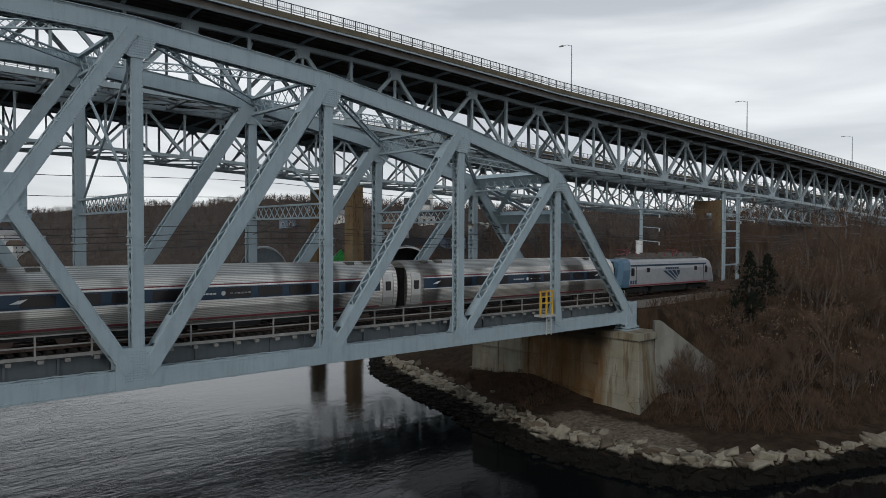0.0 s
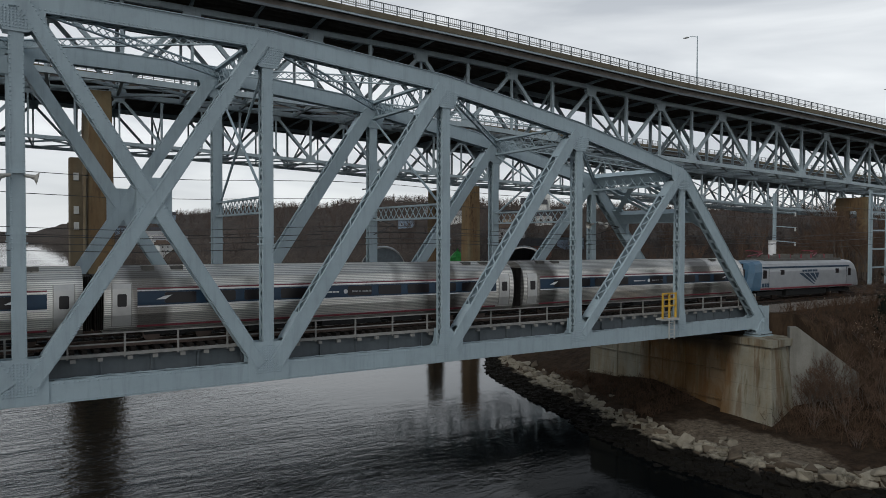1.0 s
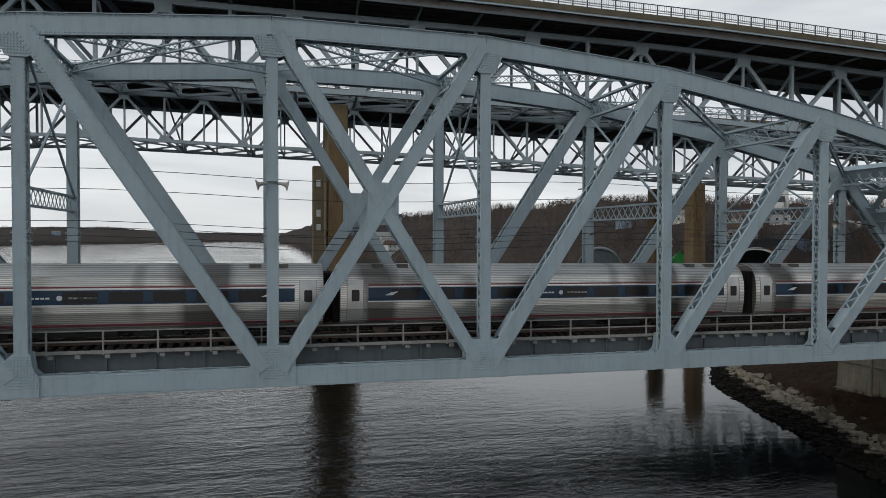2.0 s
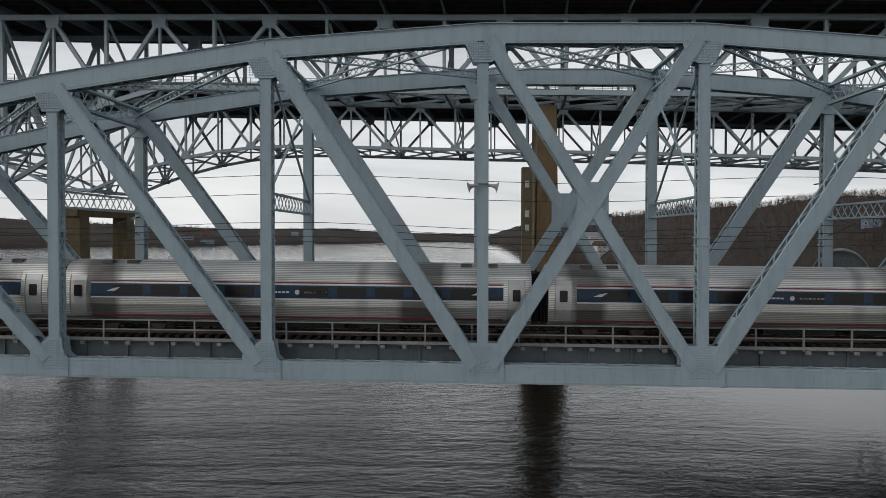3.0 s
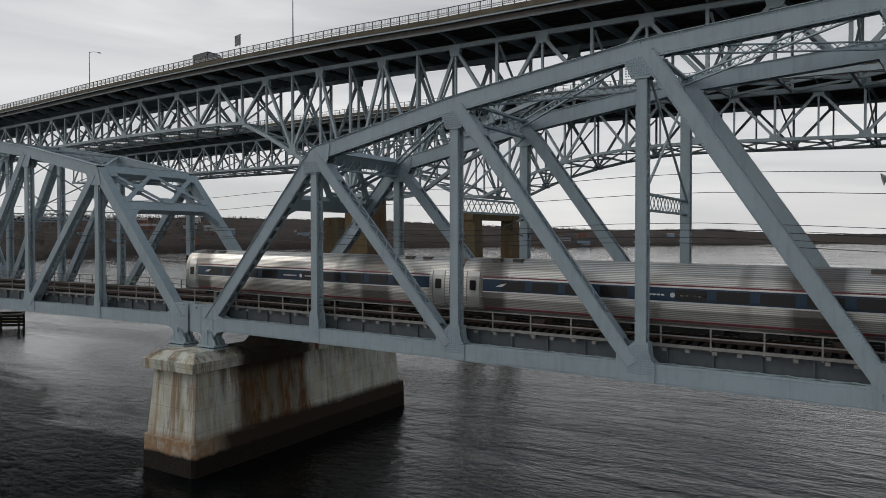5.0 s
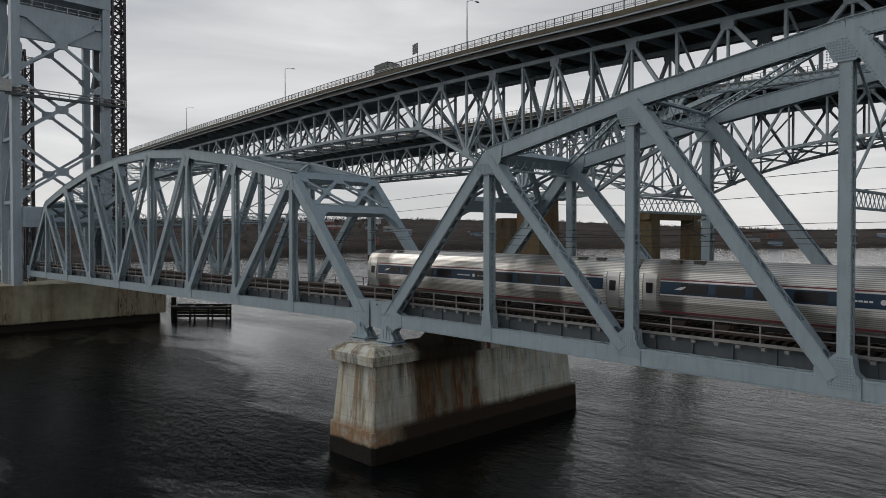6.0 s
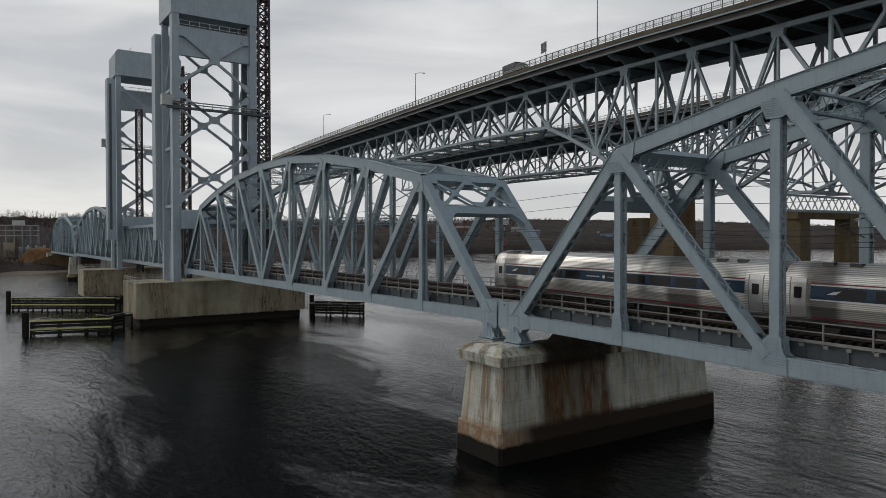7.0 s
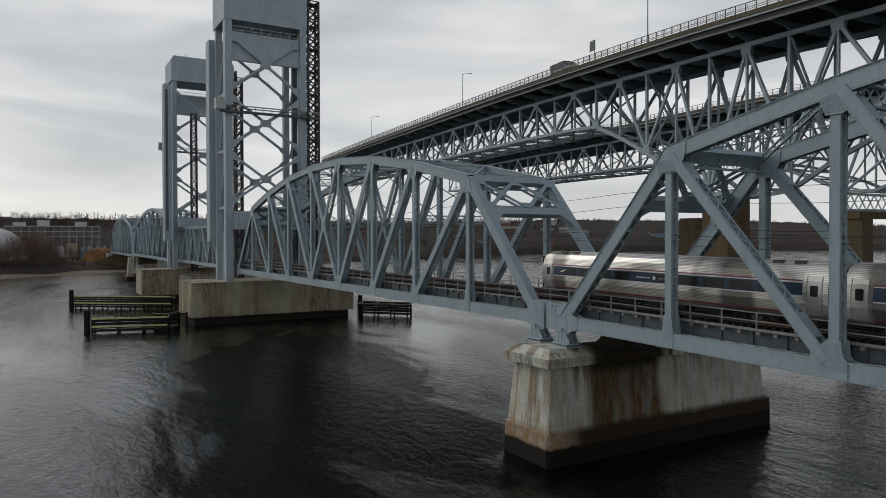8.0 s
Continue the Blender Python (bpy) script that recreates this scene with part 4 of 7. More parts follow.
def highway(name, out, span_u, depth_at, width, label, fine=True, phase=PHASE):
    """out: how far this road's near truss lies behind the near one's line; depth_at(x): depth of its truss."""
    hw = tagged(empty(name, Matrix.Translation((HX, HY, 0))), label, "highway bridge", "highway bridges")

    def pt(u, v, z):
        q = HDIR * u + HOUT * (out + v)
        top = EYE[2] + crown(u) + z
        if not fine:  # the second road comes down less towards the wooded bank
            top += float(np.interp(u, (60, 100, 200, 240, 290, 350, 424), (0, 0.6, 1.1, 1.3, 3.5, 6.0, 11.0)))
            top += float(np.interp(u, (60, 155), (0, 1.6))) if z > 1.0 else 0.0
        return Vector((q.x, q.y, top + (deck_lift(u) if z > 1.0 else 0.0)))

    i0, i1 = span_u
    for v in (0.0, width):
        for i in range(i0, i1):
            u0, u1 = i * HALF + phase, (i + 1) * HALF + phase
            seg = MB()
            seg.beam(pt(u0, v, -0.35), pt(u1, v, -0.35), 0.6, 0.75, HOUT)
            seg.make("top_chord", steel_far, hw)
        for i in range(i0, i1 + 1):
            u = i * HALF + phase
            d = depth_at(u)
            if i % 2 == 0:  # node at the upper chord
                mb = MB()
                mb.beam(pt(u, v, -0.6), pt(u, v, -d + 0.3), 0.34, 0.4, HDIR)
                mb.make("post", steel_far, hw)
                g = MB()
                c = pt(u, v, 0)
                for s in (-0.32, 0.32):
                    g.hexa([c + HDIR * a + HOUT * (s + e) + Vector((0, 0, z)) for e, (a, z) in
                            [(-0.03, (-1.2, -0.3)), (-0.03, (1.2, -0.3)), (0.03, (1.2, -0.3)), (0.03, (-1.2, -0.3))]] +
                           [c + HDIR * a + HOUT * (s + e) + Vector((0, 0, z)) for e, (a, z) in
                            [(-0.03, (-0.9, -1.9)), (-0.03, (0.9, -1.9)), (0.03, (0.9, -1.9)), (0.03, (-0.9, -1.9))]])
                g.make("gusset", steel_far, hw)
            else:
                mb = MB()
                mb.beam(pt(u, v, -0.6), pt(u, v, -d + 0.3), 0.45, 0.5, HDIR)
                mb.make("post", steel_far, hw)
                for w in (-1, 1):
                    if i0 <= i + w <= i1:
                        mb = MB()
                        mb.beam(pt(u, v, -d + 0.4), pt(u + w * HALF, v, -0.8), 0.5, 0.55, HOUT)
                        mb.make("diagonal", steel_far, hw)
                # lower gusset
                c = pt(u, v, -d)
                g = MB().hexa([c + HDIR * a + HOUT * e + Vector((0, 0, z)) for e, a, z in
                               ((-0.36, -1.3, -0.3), (-0.36, 1.3, -0.3), (0.36, 1.3, -0.3), (0.36, -1.3, -0.3), (-0.36, -0.9, 1.1), (-0.36, 0.9, 1.1), (0.36, 0.9, 1.1), (0.36, -0.9, 1.1))])
                g.make("gusset", steel_far, hw)
        for i in range(i0, i1):
            u0, u1 = i * HALF + phase, (i + 1) * HALF + phase
            mb = MB()
            mb.beam(pt(u0, v, -depth_at(u0)), pt(u1, v, -depth_at(u1)), 0.6, 0.7, HOUT)
            mb.make("bottom_chord", steel_far, hw)
    # sway and lower lateral bracing
    for i in range(i0, i1 + 1):
        u, d = i * HALF + phase, depth_at(i * HALF + phase)
        mb = MB()
        mb.beam(pt(u, 0, -d), pt(u, width, -d), 0.35, 0.45, HDIR)
        if i % 2:
            mb.beam(pt(u, 0, -d), pt(u, width, -1.2), 0.3, 0.3, HDIR)
            mb.beam(pt(u + 0.4, width, -d), pt(u + 0.4, 0, -1.2), 0.3, 0.3, HDIR)
        mb.make("sway_brace", steel_far, hw)
        if i < i1:
            d2 = depth_at(u + HALF)
            mb = MB()
            mb.beam(pt(u, 0, -d), pt(u + HALF, width / 2, -d2), 0.35, 0.3, (0, 0, 1))
            mb.beam(pt(u, width, -d), pt(u + HALF, width / 2, -d2), 0.35, 0.3, (0, 0, 1))
            mb.beam(pt(u, width / 2, -d), pt(u + HALF, 0, -d2), 0.35, 0.3, (0, 0, 1))
            mb.make("lower_lateral", steel_far, hw)
        # floor beam with tapered bracket ends
        mb = MB()
        for s, e in ((-1, 0.0), (1, width)):
            o = e + s * 4.6
            drop = deck_lift(u)
            q = [pt(u, e, 0.1), pt(u, e, 2.35), pt(u, o, 2.35), pt(u, o, 2.0)] + [pt(u, e + s * 4.6 * r, 0.3 + (1.7 + drop) * r ** 0.6) for r in (0.75, 0.5, 0.25)]
            n, m = len(mb.v), len(q)
            for w in (-0.12, 0.12):
                mb.v += [tuple(p + HDIR * w) for p in q]
            mb.f += [tuple(n + m - 1 - k for k in range(m)), tuple(n + m + k for k in range(m))] + [(n + k, n + (k + 1) % m, n + m + (k + 1) % m, n + m + k) for k in range(m)]
        low, high = pt(u, 0, 0.1).z, pt(u, 0, 2.3).z
        a, b = pt(u, 0, 0.1), pt(u, width, 0.1)
        mb.beam((a.x, a.y, (low + high) / 2), (b.x, b.y, (low + high) / 2), 0.24, high - low, HDIR)
        mb.make("floor_beam", steel_far, hw)
    # deck, stringers, fascia, kerb and railing run the whole length

    def run(nm, v, z0, z1, w, mat):
        mb = MB()
        for i in range(i0, i1 + 1):
            u = i * HALF + phase
            mb.v += [tuple(pt(u, v + e, z)) for e, z in ((-w, z0), (w, z0), (w, z1), (-w, z1))]
        n = i1 - i0
        for i in range(n):
            k = 4 * i
            mb.f += [(k + q, k + (q + 1) % 4, k + 4 + (q + 1) % 4, k + 4 + q) for q in range(4)]
        mb.f += [(0, 1, 2, 3), (4 * n + 3, 4 * n + 2, 4 * n + 1, 4 * n)]
        return mb.make(nm, mat, hw)

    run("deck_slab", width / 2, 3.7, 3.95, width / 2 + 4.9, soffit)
    run("road_surface", width / 2, 3.96, 4.1, width / 2 + 4.6, asphalt)
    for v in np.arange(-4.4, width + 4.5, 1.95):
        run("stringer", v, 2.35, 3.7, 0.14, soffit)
    for s, e in ((-1, 0.0), (1, width)):
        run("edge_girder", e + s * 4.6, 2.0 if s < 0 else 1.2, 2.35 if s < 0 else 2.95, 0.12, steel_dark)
        v = e + s * 4.9
        run("fascia", v, 3.12, 3.4, 0.16, steel_far)
        run("kerb", v, 3.4, 4.2, 0.22, parapet)
        for z in (4.55, 4.85, 5.6):
            run("handrail", v, z - 0.05, z + 0.05, 0.06, rail_white if z < 5.5 else steel_dark)
        if not fine and s > 0:
            continue
        rp, rb = MB(), MB()
        for i in range(i0, i1):
            for k in range(4):
                c = (i + k / 4) * HALF + phase
                rp.beam(pt(c, v, 4.25), pt(c, v, 5.65), 0.14, 0.14, HDIR)
            for k in range(24 if fine else 0):
                c = (i + k / 24) * HALF + phase
                rb.beam(pt(c, v, 4.55), pt(c, v, 5.6), 0.035, 0.035, HDIR)
        tagged(rp.make("railing_frame", steel_dark, hw), kind="stuff")
        if fine:
            tagged(rb.make("railing_grille", hand_rail, hw), kind="stuff")
    return hw


def near_depth(u):
    q = abs(u + 81.0)  # deep over the main pier, shallow in mid span
    base = 10.3 if u > -81 else 8.8
    if q < 15:
        return 27.0 - 8.6 * q / 15
    if q < 37:
        return base + (18.4 - base) * max(0.0, 1 - (q - 15) / 22) ** 1.15
    return base


def far_depth(u):
    q = abs(u + 101.3)
    return 10.3 + 13.6 * max(0.0, 1 - q / 60) ** 2.2


highway("highway_bridge", 0.0, (-42, 36), near_depth, 10.6, "grey deck-truss highway bridge crossing high over the river")
highway("highway_bridge", 65.0, (-41, 49), far_depth, 20.0, "second grey deck-truss highway bridge behind the first", fine=False, phase=0.5)


def column(p, x, y, wx, wy, z0, z1, name="column"):
    mb = MB()
    frustum(mb, x - wx / 2, x + wx / 2, y - wy / 2, y + wy / 2, z0, z1, 0.2, 0.1)
    return mb.make(name, brown_pier, p)


def road_pier(u, out, top, w, gap, label, base_top=9.0, beam=0.0):
    q = HDIR * u + HOUT * out
    p = tagged(empty("highway_pier", Matrix.Translation((HX + q.x, HY + q.y, 0))), label, "bridge pier", "highway piers")
    for k in ((0.0, gap) if gap else (0.0,)):
        v = HOUT * k
        column(p, v.x, v.y, w, w * 1.1, base_top, top)
        column(p, v.x, v.y, w + 0.9, w * 1.1 + 0.9, -3, base_top, "column_base")
    if beam:
        c = Vector((0, 0, top - beam / 2 + 0.1))
        MB().beam(tuple(c - HOUT * w * 0.6), tuple(HOUT * (gap + w * 0.6) + c), w * 0.9, beam, HDIR).make("cross_beam", brown_pier, p)
    return p


p = road_pier(11.3, 5.2, 12.0, 4.6, 0, "tall brown concrete highway pier rising from the river", 4.0)
frustum(MB(), -1.95, 1.15, -4.4, 4.4, 11.9, 35.2, 0.3, 0.1).make("column", brown_pier, p)
road_pier(-80.4, 0, 24.5, 5.6, 0, "thick brown concrete pier under the haunch of the highway truss")
road_pier(-124.5, 36, 22.6, 5.4, 0, "brown concrete pier column standing in the river", 8.0)
road_pier(-101.3, 65, 24.3, 4.3, 20, "far brown concrete pier with a cross beam over two columns", 7.0, 2.2)
road_pier(101.3, 65, 30.4, 3.65, 20, "brown concrete pier of the farther highway bridge", 4.0)
road_pier(166.5, 0, 26.2, 2.2, 4.6, "brown concrete portal pier on the wooded bank", 4.0, 3.0)

q = HDIR * 11.0
shaft = tagged(empty("access_shaft", Matrix.Translation((HX + q.x - 2.6, HY + q.y + 1.6, 0))), "dark concrete access shaft with pale vents against a highway pier", "pier shaft")
frustum(MB(), -0.55, 0.95, -1.2, 1.2, -2, 26.8, 0.1, 0.05).make("shaft_wall", concrete("weathered_shaft_concrete", (0.12, 0.095, 0.06), 0.4, 0.7, 0.0, 1.5), shaft)
for z in (24.5, 20.5, 18.6, 12.4, 9.0):
    MB().box(-0.1, 0.45, -1.28, -1.0, z - 0.45, z + 0.45).make("vent", rail_white, shaft)

# ---- far shores and hills ----
def hill_material(name, a, b, c, path=False):
    k = Mat(name, 0.95, 0.0, 0.1)
    n1 = k.noise(0.012, 6, 0.65)
    n2 = k.noise(0.12, 6, 0.7)
    n3 = k.noise(0.9, 4, 0.7, k.scaled(k.pos, (1.0, 1.0, 0.35)))
    col = k.mix(k.ramp(n1, (0.35, 0.0), (0.65, 1.0)), a, b)
    col = k.mix(k.ramp(n2, (0.42, 0.0), (0.7, 0.8)), col, c)
    col = k.mix(k.ramp(n3, (0.40, 0.75), (0.62, 0.0)), col, tuple(q * 0.35 for q in a))
    if path:  # wet mud at the tide line
        low = k.math("SUBTRACT", k.sep(k.pos)[2], k.math("MULTIPLY", k.noise(0.8, 4), 0.5))
        col = k.mix(k.ramp(low, (0.45, 1.0), (0.85, 0.0)), col, (0.010, 0.009, 0.007))
    if path:  # trodden tan dirt before the abutment, ragged at its rim
        x, y, z = k.sep(k.pos)
        u = k.math("DIVIDE", k.math("SUBTRACT", x, 92.6), 3.2)
        v = k.math("DIVIDE", k.math("ADD", y, 3.4), 7.5)
        r = k.math("ADD", k.math("ADD", k.math("MULTIPLY", u, u), k.math("MULTIPLY", v, v)), k.math("MULTIPLY", k.math("SUBTRACT", k.noise(0.45, 6, 0.7), 0.5), 2.2))
        dirt = k.ramp(k.noise(2.5, 6, 0.7), (0.35, (0.05, 0.04, 0.03)), (0.66, (0.19, 0.155, 0.115)))
        col = k.mix(k.ramp(r, (0.55, 0.9), (1.0, 0.0)), col, dirt)
    k.color(col)
    k.bump(n3, 0.9, 0.9 if not path else 0.35)
    return k.m


hill_mat = hill_material("bare_wooded_hill", (0.064, 0.053, 0.046), (0.112, 0.089, 0.074), (0.040, 0.035, 0.031))


def knot(table, a):
    return float(np.interp(a, [t[0] for t in table], [t[1] for t in table]))


# bearing to the right of +y, distance of the waterline, distance and elevation (degrees) of the crest
SHORE = [(-100, 360), (-94, 372), (-90, 385), (-87, 405), (-80, 450), (-70, 520), (-62, 640), (-52, 900), (-40, 1150), (-20, 1200), (-10, 1500), (-2, 1900), (3, 1700), (5, 800), (8, 560), (14, 430), (22, 330), (30, 240), (38, 190), (46, 190), (55, 230), (68, 250), (84, 260)]
CREST = [(-100, 1.55), (-86, 1.5), (-78, 1.6), (-70, 1.4), (-62, 1.3), (-50, 1.5), (-42, 1.35), (-36, 1.25), (-26, 0.75), (-18, 0.45), (-10, 0.5), (-6, 0.2), (-1, 0.15), (2.5, 0.15), (4.5, 0.75), (9, 1.35), (14, 1.6), (18, 2.2), (23, 2.1), (27, 2.7), (33, 2.6), (40, 2.3), (50, 1.9), (60, 1.75), (84, 1.8)]


def slope_height(a, t, top):
    """Height of a far shore: a low shelf before a rise on the left, a plain slope elsewhere."""
    if a < -60:
        w = min(1.0, (-60 - a) / 8)
        shelf = 4.5 * min(1.0, t * 9) + (top - 4.5) * t ** 3.2
        return (1 - w) * (-0.6 + (top + 0.6) * t ** 0.75) + w * shelf
    return -0.6 + (top + 0.6) * t ** 0.75


def hills():
    az = np.arange(-100, 84.01, 0.22)
    rows = 26
    mb = MB()
    for a in az:
        r0 = knot(SHORE, a)
        el = knot(CREST, a)
        r1 = r0 * 1.25 + 420
        s, c = math.sin(radians(a)), math.cos(radians(a))
        top = EYE[2] + math.tan(radians(el)) * r1
        for k in range(rows):
            t = k / (rows - 1)
            r = r0 + (r1 - r0) * t ** 1.4
            x, y = EYE[0] + s * r, EYE[1] + c * r
            z = slope_height(a, t, top)
            canopy = noise.noise((x * 0.05, y * 0.05, 3.0)) * 2.5 + noise.noise((x * 0.16, y * 0.16, 1.0)) * 2.0
            z += canopy * min(1.0, t * 5) * (0.3 + 0.7 * min(1, r / 700))
            if k == 0:
                z = -1.0
            mb.v.append((x, y, z))
    n = len(az)
    for i in range(n - 1):
        for k in range(rows - 1):
            a = i * rows + k
            mb.f.append((a, a + rows, a + rows + 1, a + 1))
    ob = mb.make("hillside", hill_mat, smooth=True)
    tagged(ob, "brown leafless wooded hills along the far river shores", "hills", kind="structure")


hills()

# ---- the right bank ----
ground_mat = hill_material("leaf_litter_ground", (0.040, 0.026, 0.017), (0.062, 0.041, 0.025), (0.022, 0.015, 0.009), True)

EDGE = [(-400, 330), (-120, 205), (-60, 165), (-30, 127), (-22, 109), (-18.7, 101), (-17, 96.6), (-15.8, 93.4), (-14.6, 90.2), (-13.2, 88.0), (-11.4, 86.6), (-8, 85.7), (-4, 85.2), (0, 84.9), (3, 85.0), (7, 86.2), (11.4, 87.6), (18, 89.6), (28, 92.5), (35, 95), (45, 102), (60, 118), (90, 150), (130, 185), (260, 260), (600, 520)]
WING = ((100.9, -2.2), (104.7, -6.05))  # plan of the sloping wing wall


def bank_height(x, y):
    e = knot(EDGE, y)
    d = x - e
    z = -0.8 + 0.45 * d if d < 5 else 1.45 + min(d - 5, 8) * 0.05 + max(0.0, d - 13) * 0.36
    if y > 3:  # a grown-over mound before the abutment
        z += min(1.0, (y - 3) / 7) * max(0.0, min(d - 5, 7)) * 0.28
    cap = 9.8 + noise.noise((x * 0.03, y * 0.03, 0)) * 1.2
    z = min(z, cap)
    if -1.5 < y < 13 and x > 101.5:
        z = max(z, 10.5)
    elif -9 < y <= -1.5 and x > WING[0][0] + 2.2 + (-2.2 - y) * 0.99:
        z = max(z, min(10.4, 10.2 + (y + 1.5) * 0.95))
    return z + noise.noise((x * 0.2, y * 0.2, 0.5)) * 0.25


def bank():
    mb = MB()
    ys = np.concatenate([np.arange(-400, -60, 14), np.arange(-60, 70, 1.6), np.arange(70, 610, 14)])
    ds = np.concatenate([np.arange(-3, 40, 1.3), np.arange(40, 120, 6), np.arange(120, 700, 45)])
    for y in ys:
        e = knot(EDGE, y)
        for d in ds:
            x = e + d
            z = bank_height(x, y)
            mb.v.append((x, float(y), z))
    n = len(ds)
    for i in range(len(ys) - 1):
        for k in range(n - 1):
            a = i * n + k
            mb.f.append((a, a + n, a + n + 1, a + 1))
    tagged(mb.make("ground", ground_mat, smooth=True), "brown leaf-littered river bank rising to the tracks", "ground", kind="structure")


bank()

# ---- abutment ----
wing_mat = concrete("pale_wing_concrete", (0.185, 0.18, 0.16), 0.0, 0.75, -5, 0.5)
ab = tagged(empty("abutment", pose(99, 0, 0)), "rust-stained concrete abutment with sloping wing wall", "abutment")
frustum(MB(), -0.8, 3.0, -2.2, 19.0, -1, 8.2, 0.25, 0.05).make("front_wall", abut_mat, ab)
frustum(MB(), -1.45, 3.2, -2.8, 2.6, -1, 8.2, 0.75, 0.05).make("corner_pilaster", abut_mat, ab)
for z in (2.9, 5.6):
    MB().box(-0.86, -0.6, 2.2, 19.0, z, z + 0.05).make("pour_ledge", abut_mat, ab)
for y in (6.4, 10.6, 14.8):
    MB().box(-0.84, -0.5, y, y + 0.16, -1, 8.1).make("drain_strip", abut_mat, ab)
frustum(MB(), -0.95, 3.0, -2.35, 2.4, 8.2, 8.8, 0.0, 0.05).make("bearing_seat", abut_mat, ab)
wing = MB()
q = [(1.9, -2.2, -1.0), (5.7, -6.05, -1.0), (5.7, -6.05, 6.0), (2.35, -2.65, 9.75), (1.9, -2.2, 9.75)]
wing.v = q + [(x + 0.55, y + 0.55, z) for x, y, z in q]
wing.f = [(0, 1, 2, 3, 4), (9, 8, 7, 6, 5)] + [(k, (k + 1) % 5, 5 + (k + 1) % 5, 5 + k) for k in range(5)]
wing.make("wing_wall", wing_mat, ab)
MB().box(2.4, 3.4, 0.9, 9.4, 8.0, 11.0).make("back_wall", abut_mat, ab)
for y in (0.33, W + 0.33):
    bearing("bearing", 100.3, y, 8.8, 10.2)

# ---- the train on the near track ----
k = Mat("fluted_stainless", 0.38, 0.85)
x0, y0, z0 = k.sep(k.c)
brushed = k.ramp(k.noise(0.8, 4, 0.6, k.scaled(k.pos, (0.15, 1, 3))), (0.3, (0.64, 0.615, 0.57)), (0.7, (0.86, 0.835, 0.78)))
lines = k.ramp(k.math("FRACT", k.math("MULTIPLY", z0, 10.5)), (0.5, 0.0), (0.62, 0.62))  # groove shadow between the flutes, put into the colour
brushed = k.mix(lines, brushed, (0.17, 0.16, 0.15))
exhaust = k.noise(1.0, 2, 0.5, k.scaled(k.c, (0.23, 0.02, 0.05)))
sooty = k.math("MULTIPLY", k.ramp(exhaust, (0.55, 0.0), (0.62, 0.8)), k.ramp(z0, (0.0, 0.0), (1.0, 1.0)))
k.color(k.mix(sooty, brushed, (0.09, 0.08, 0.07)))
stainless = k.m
navy = plain("navy_band", (0.013, 0.036, 0.068), 0.45, 0, 0.15)
stripe_red = plain("red_stripe", (0.17, 0.035, 0.045), 0.4, 0, 0.15)
stripe_white = plain("white_stripe", (0.65, 0.65, 0.65), 0.4, 0, 0.1)
door_steel = plain("plain_stainless_door", (0.52, 0.51, 0.49), 0.42, 0.7, 0.12)
bellows = plain("black_bellows_rubber", (0.022, 0.019, 0.017), 0.8, 0, 0.3, 4.0)
dark_glass = plain("dark_window", (0.012, 0.009, 0.010), 0.3, 0, 0.1)
underframe = plain("underframe", (0.02, 0.02, 0.02), 0.8)
roof_grey = plain("weathered_roof", (0.33, 0.32, 0.29), 0.5, 0.3, 0.25)
soot = plain("sooty_roof", (0.10, 0.095, 0.085), 0.7, 0.1, 0.3)

CAR = 25.4
# half outline of the body: distance from the middle, height over the rail
SHELL = [(1.30, 0.62), (1.42, 0.85), (1.55, 1.5), (1.58, 2.1), (1.52, 2.75), (1.36, 3.25), (1.05, 3.6), (0.6, 3.8), (0.0, 3.86)]


def shell_y(z):
    return float(np.interp(z, [q[1] for q in SHELL], [q[0] for q in SHELL]))


def skin(mb, x0, x1, z0, z1, out, n=4, sides=(-1, 1)):
    """A strip of body skin between two heights, out metres proud."""
    for s in sides:
        for i in range(n):
            a, b = z0 + (z1 - z0) * i / n, z0 + (z1 - z0) * (i + 1) / n
            ya, yb = s * (shell_y(a) + out), s * (shell_y(b) + out)
            t = -s * 0.04
            mb.hexa([(x0, ya, a), (x1, ya, a), (x1, ya + t, a), (x0, ya + t, a), (x0, yb, b), (x1, yb, b), (x1, yb + t, b), (x0, yb + t, b)])


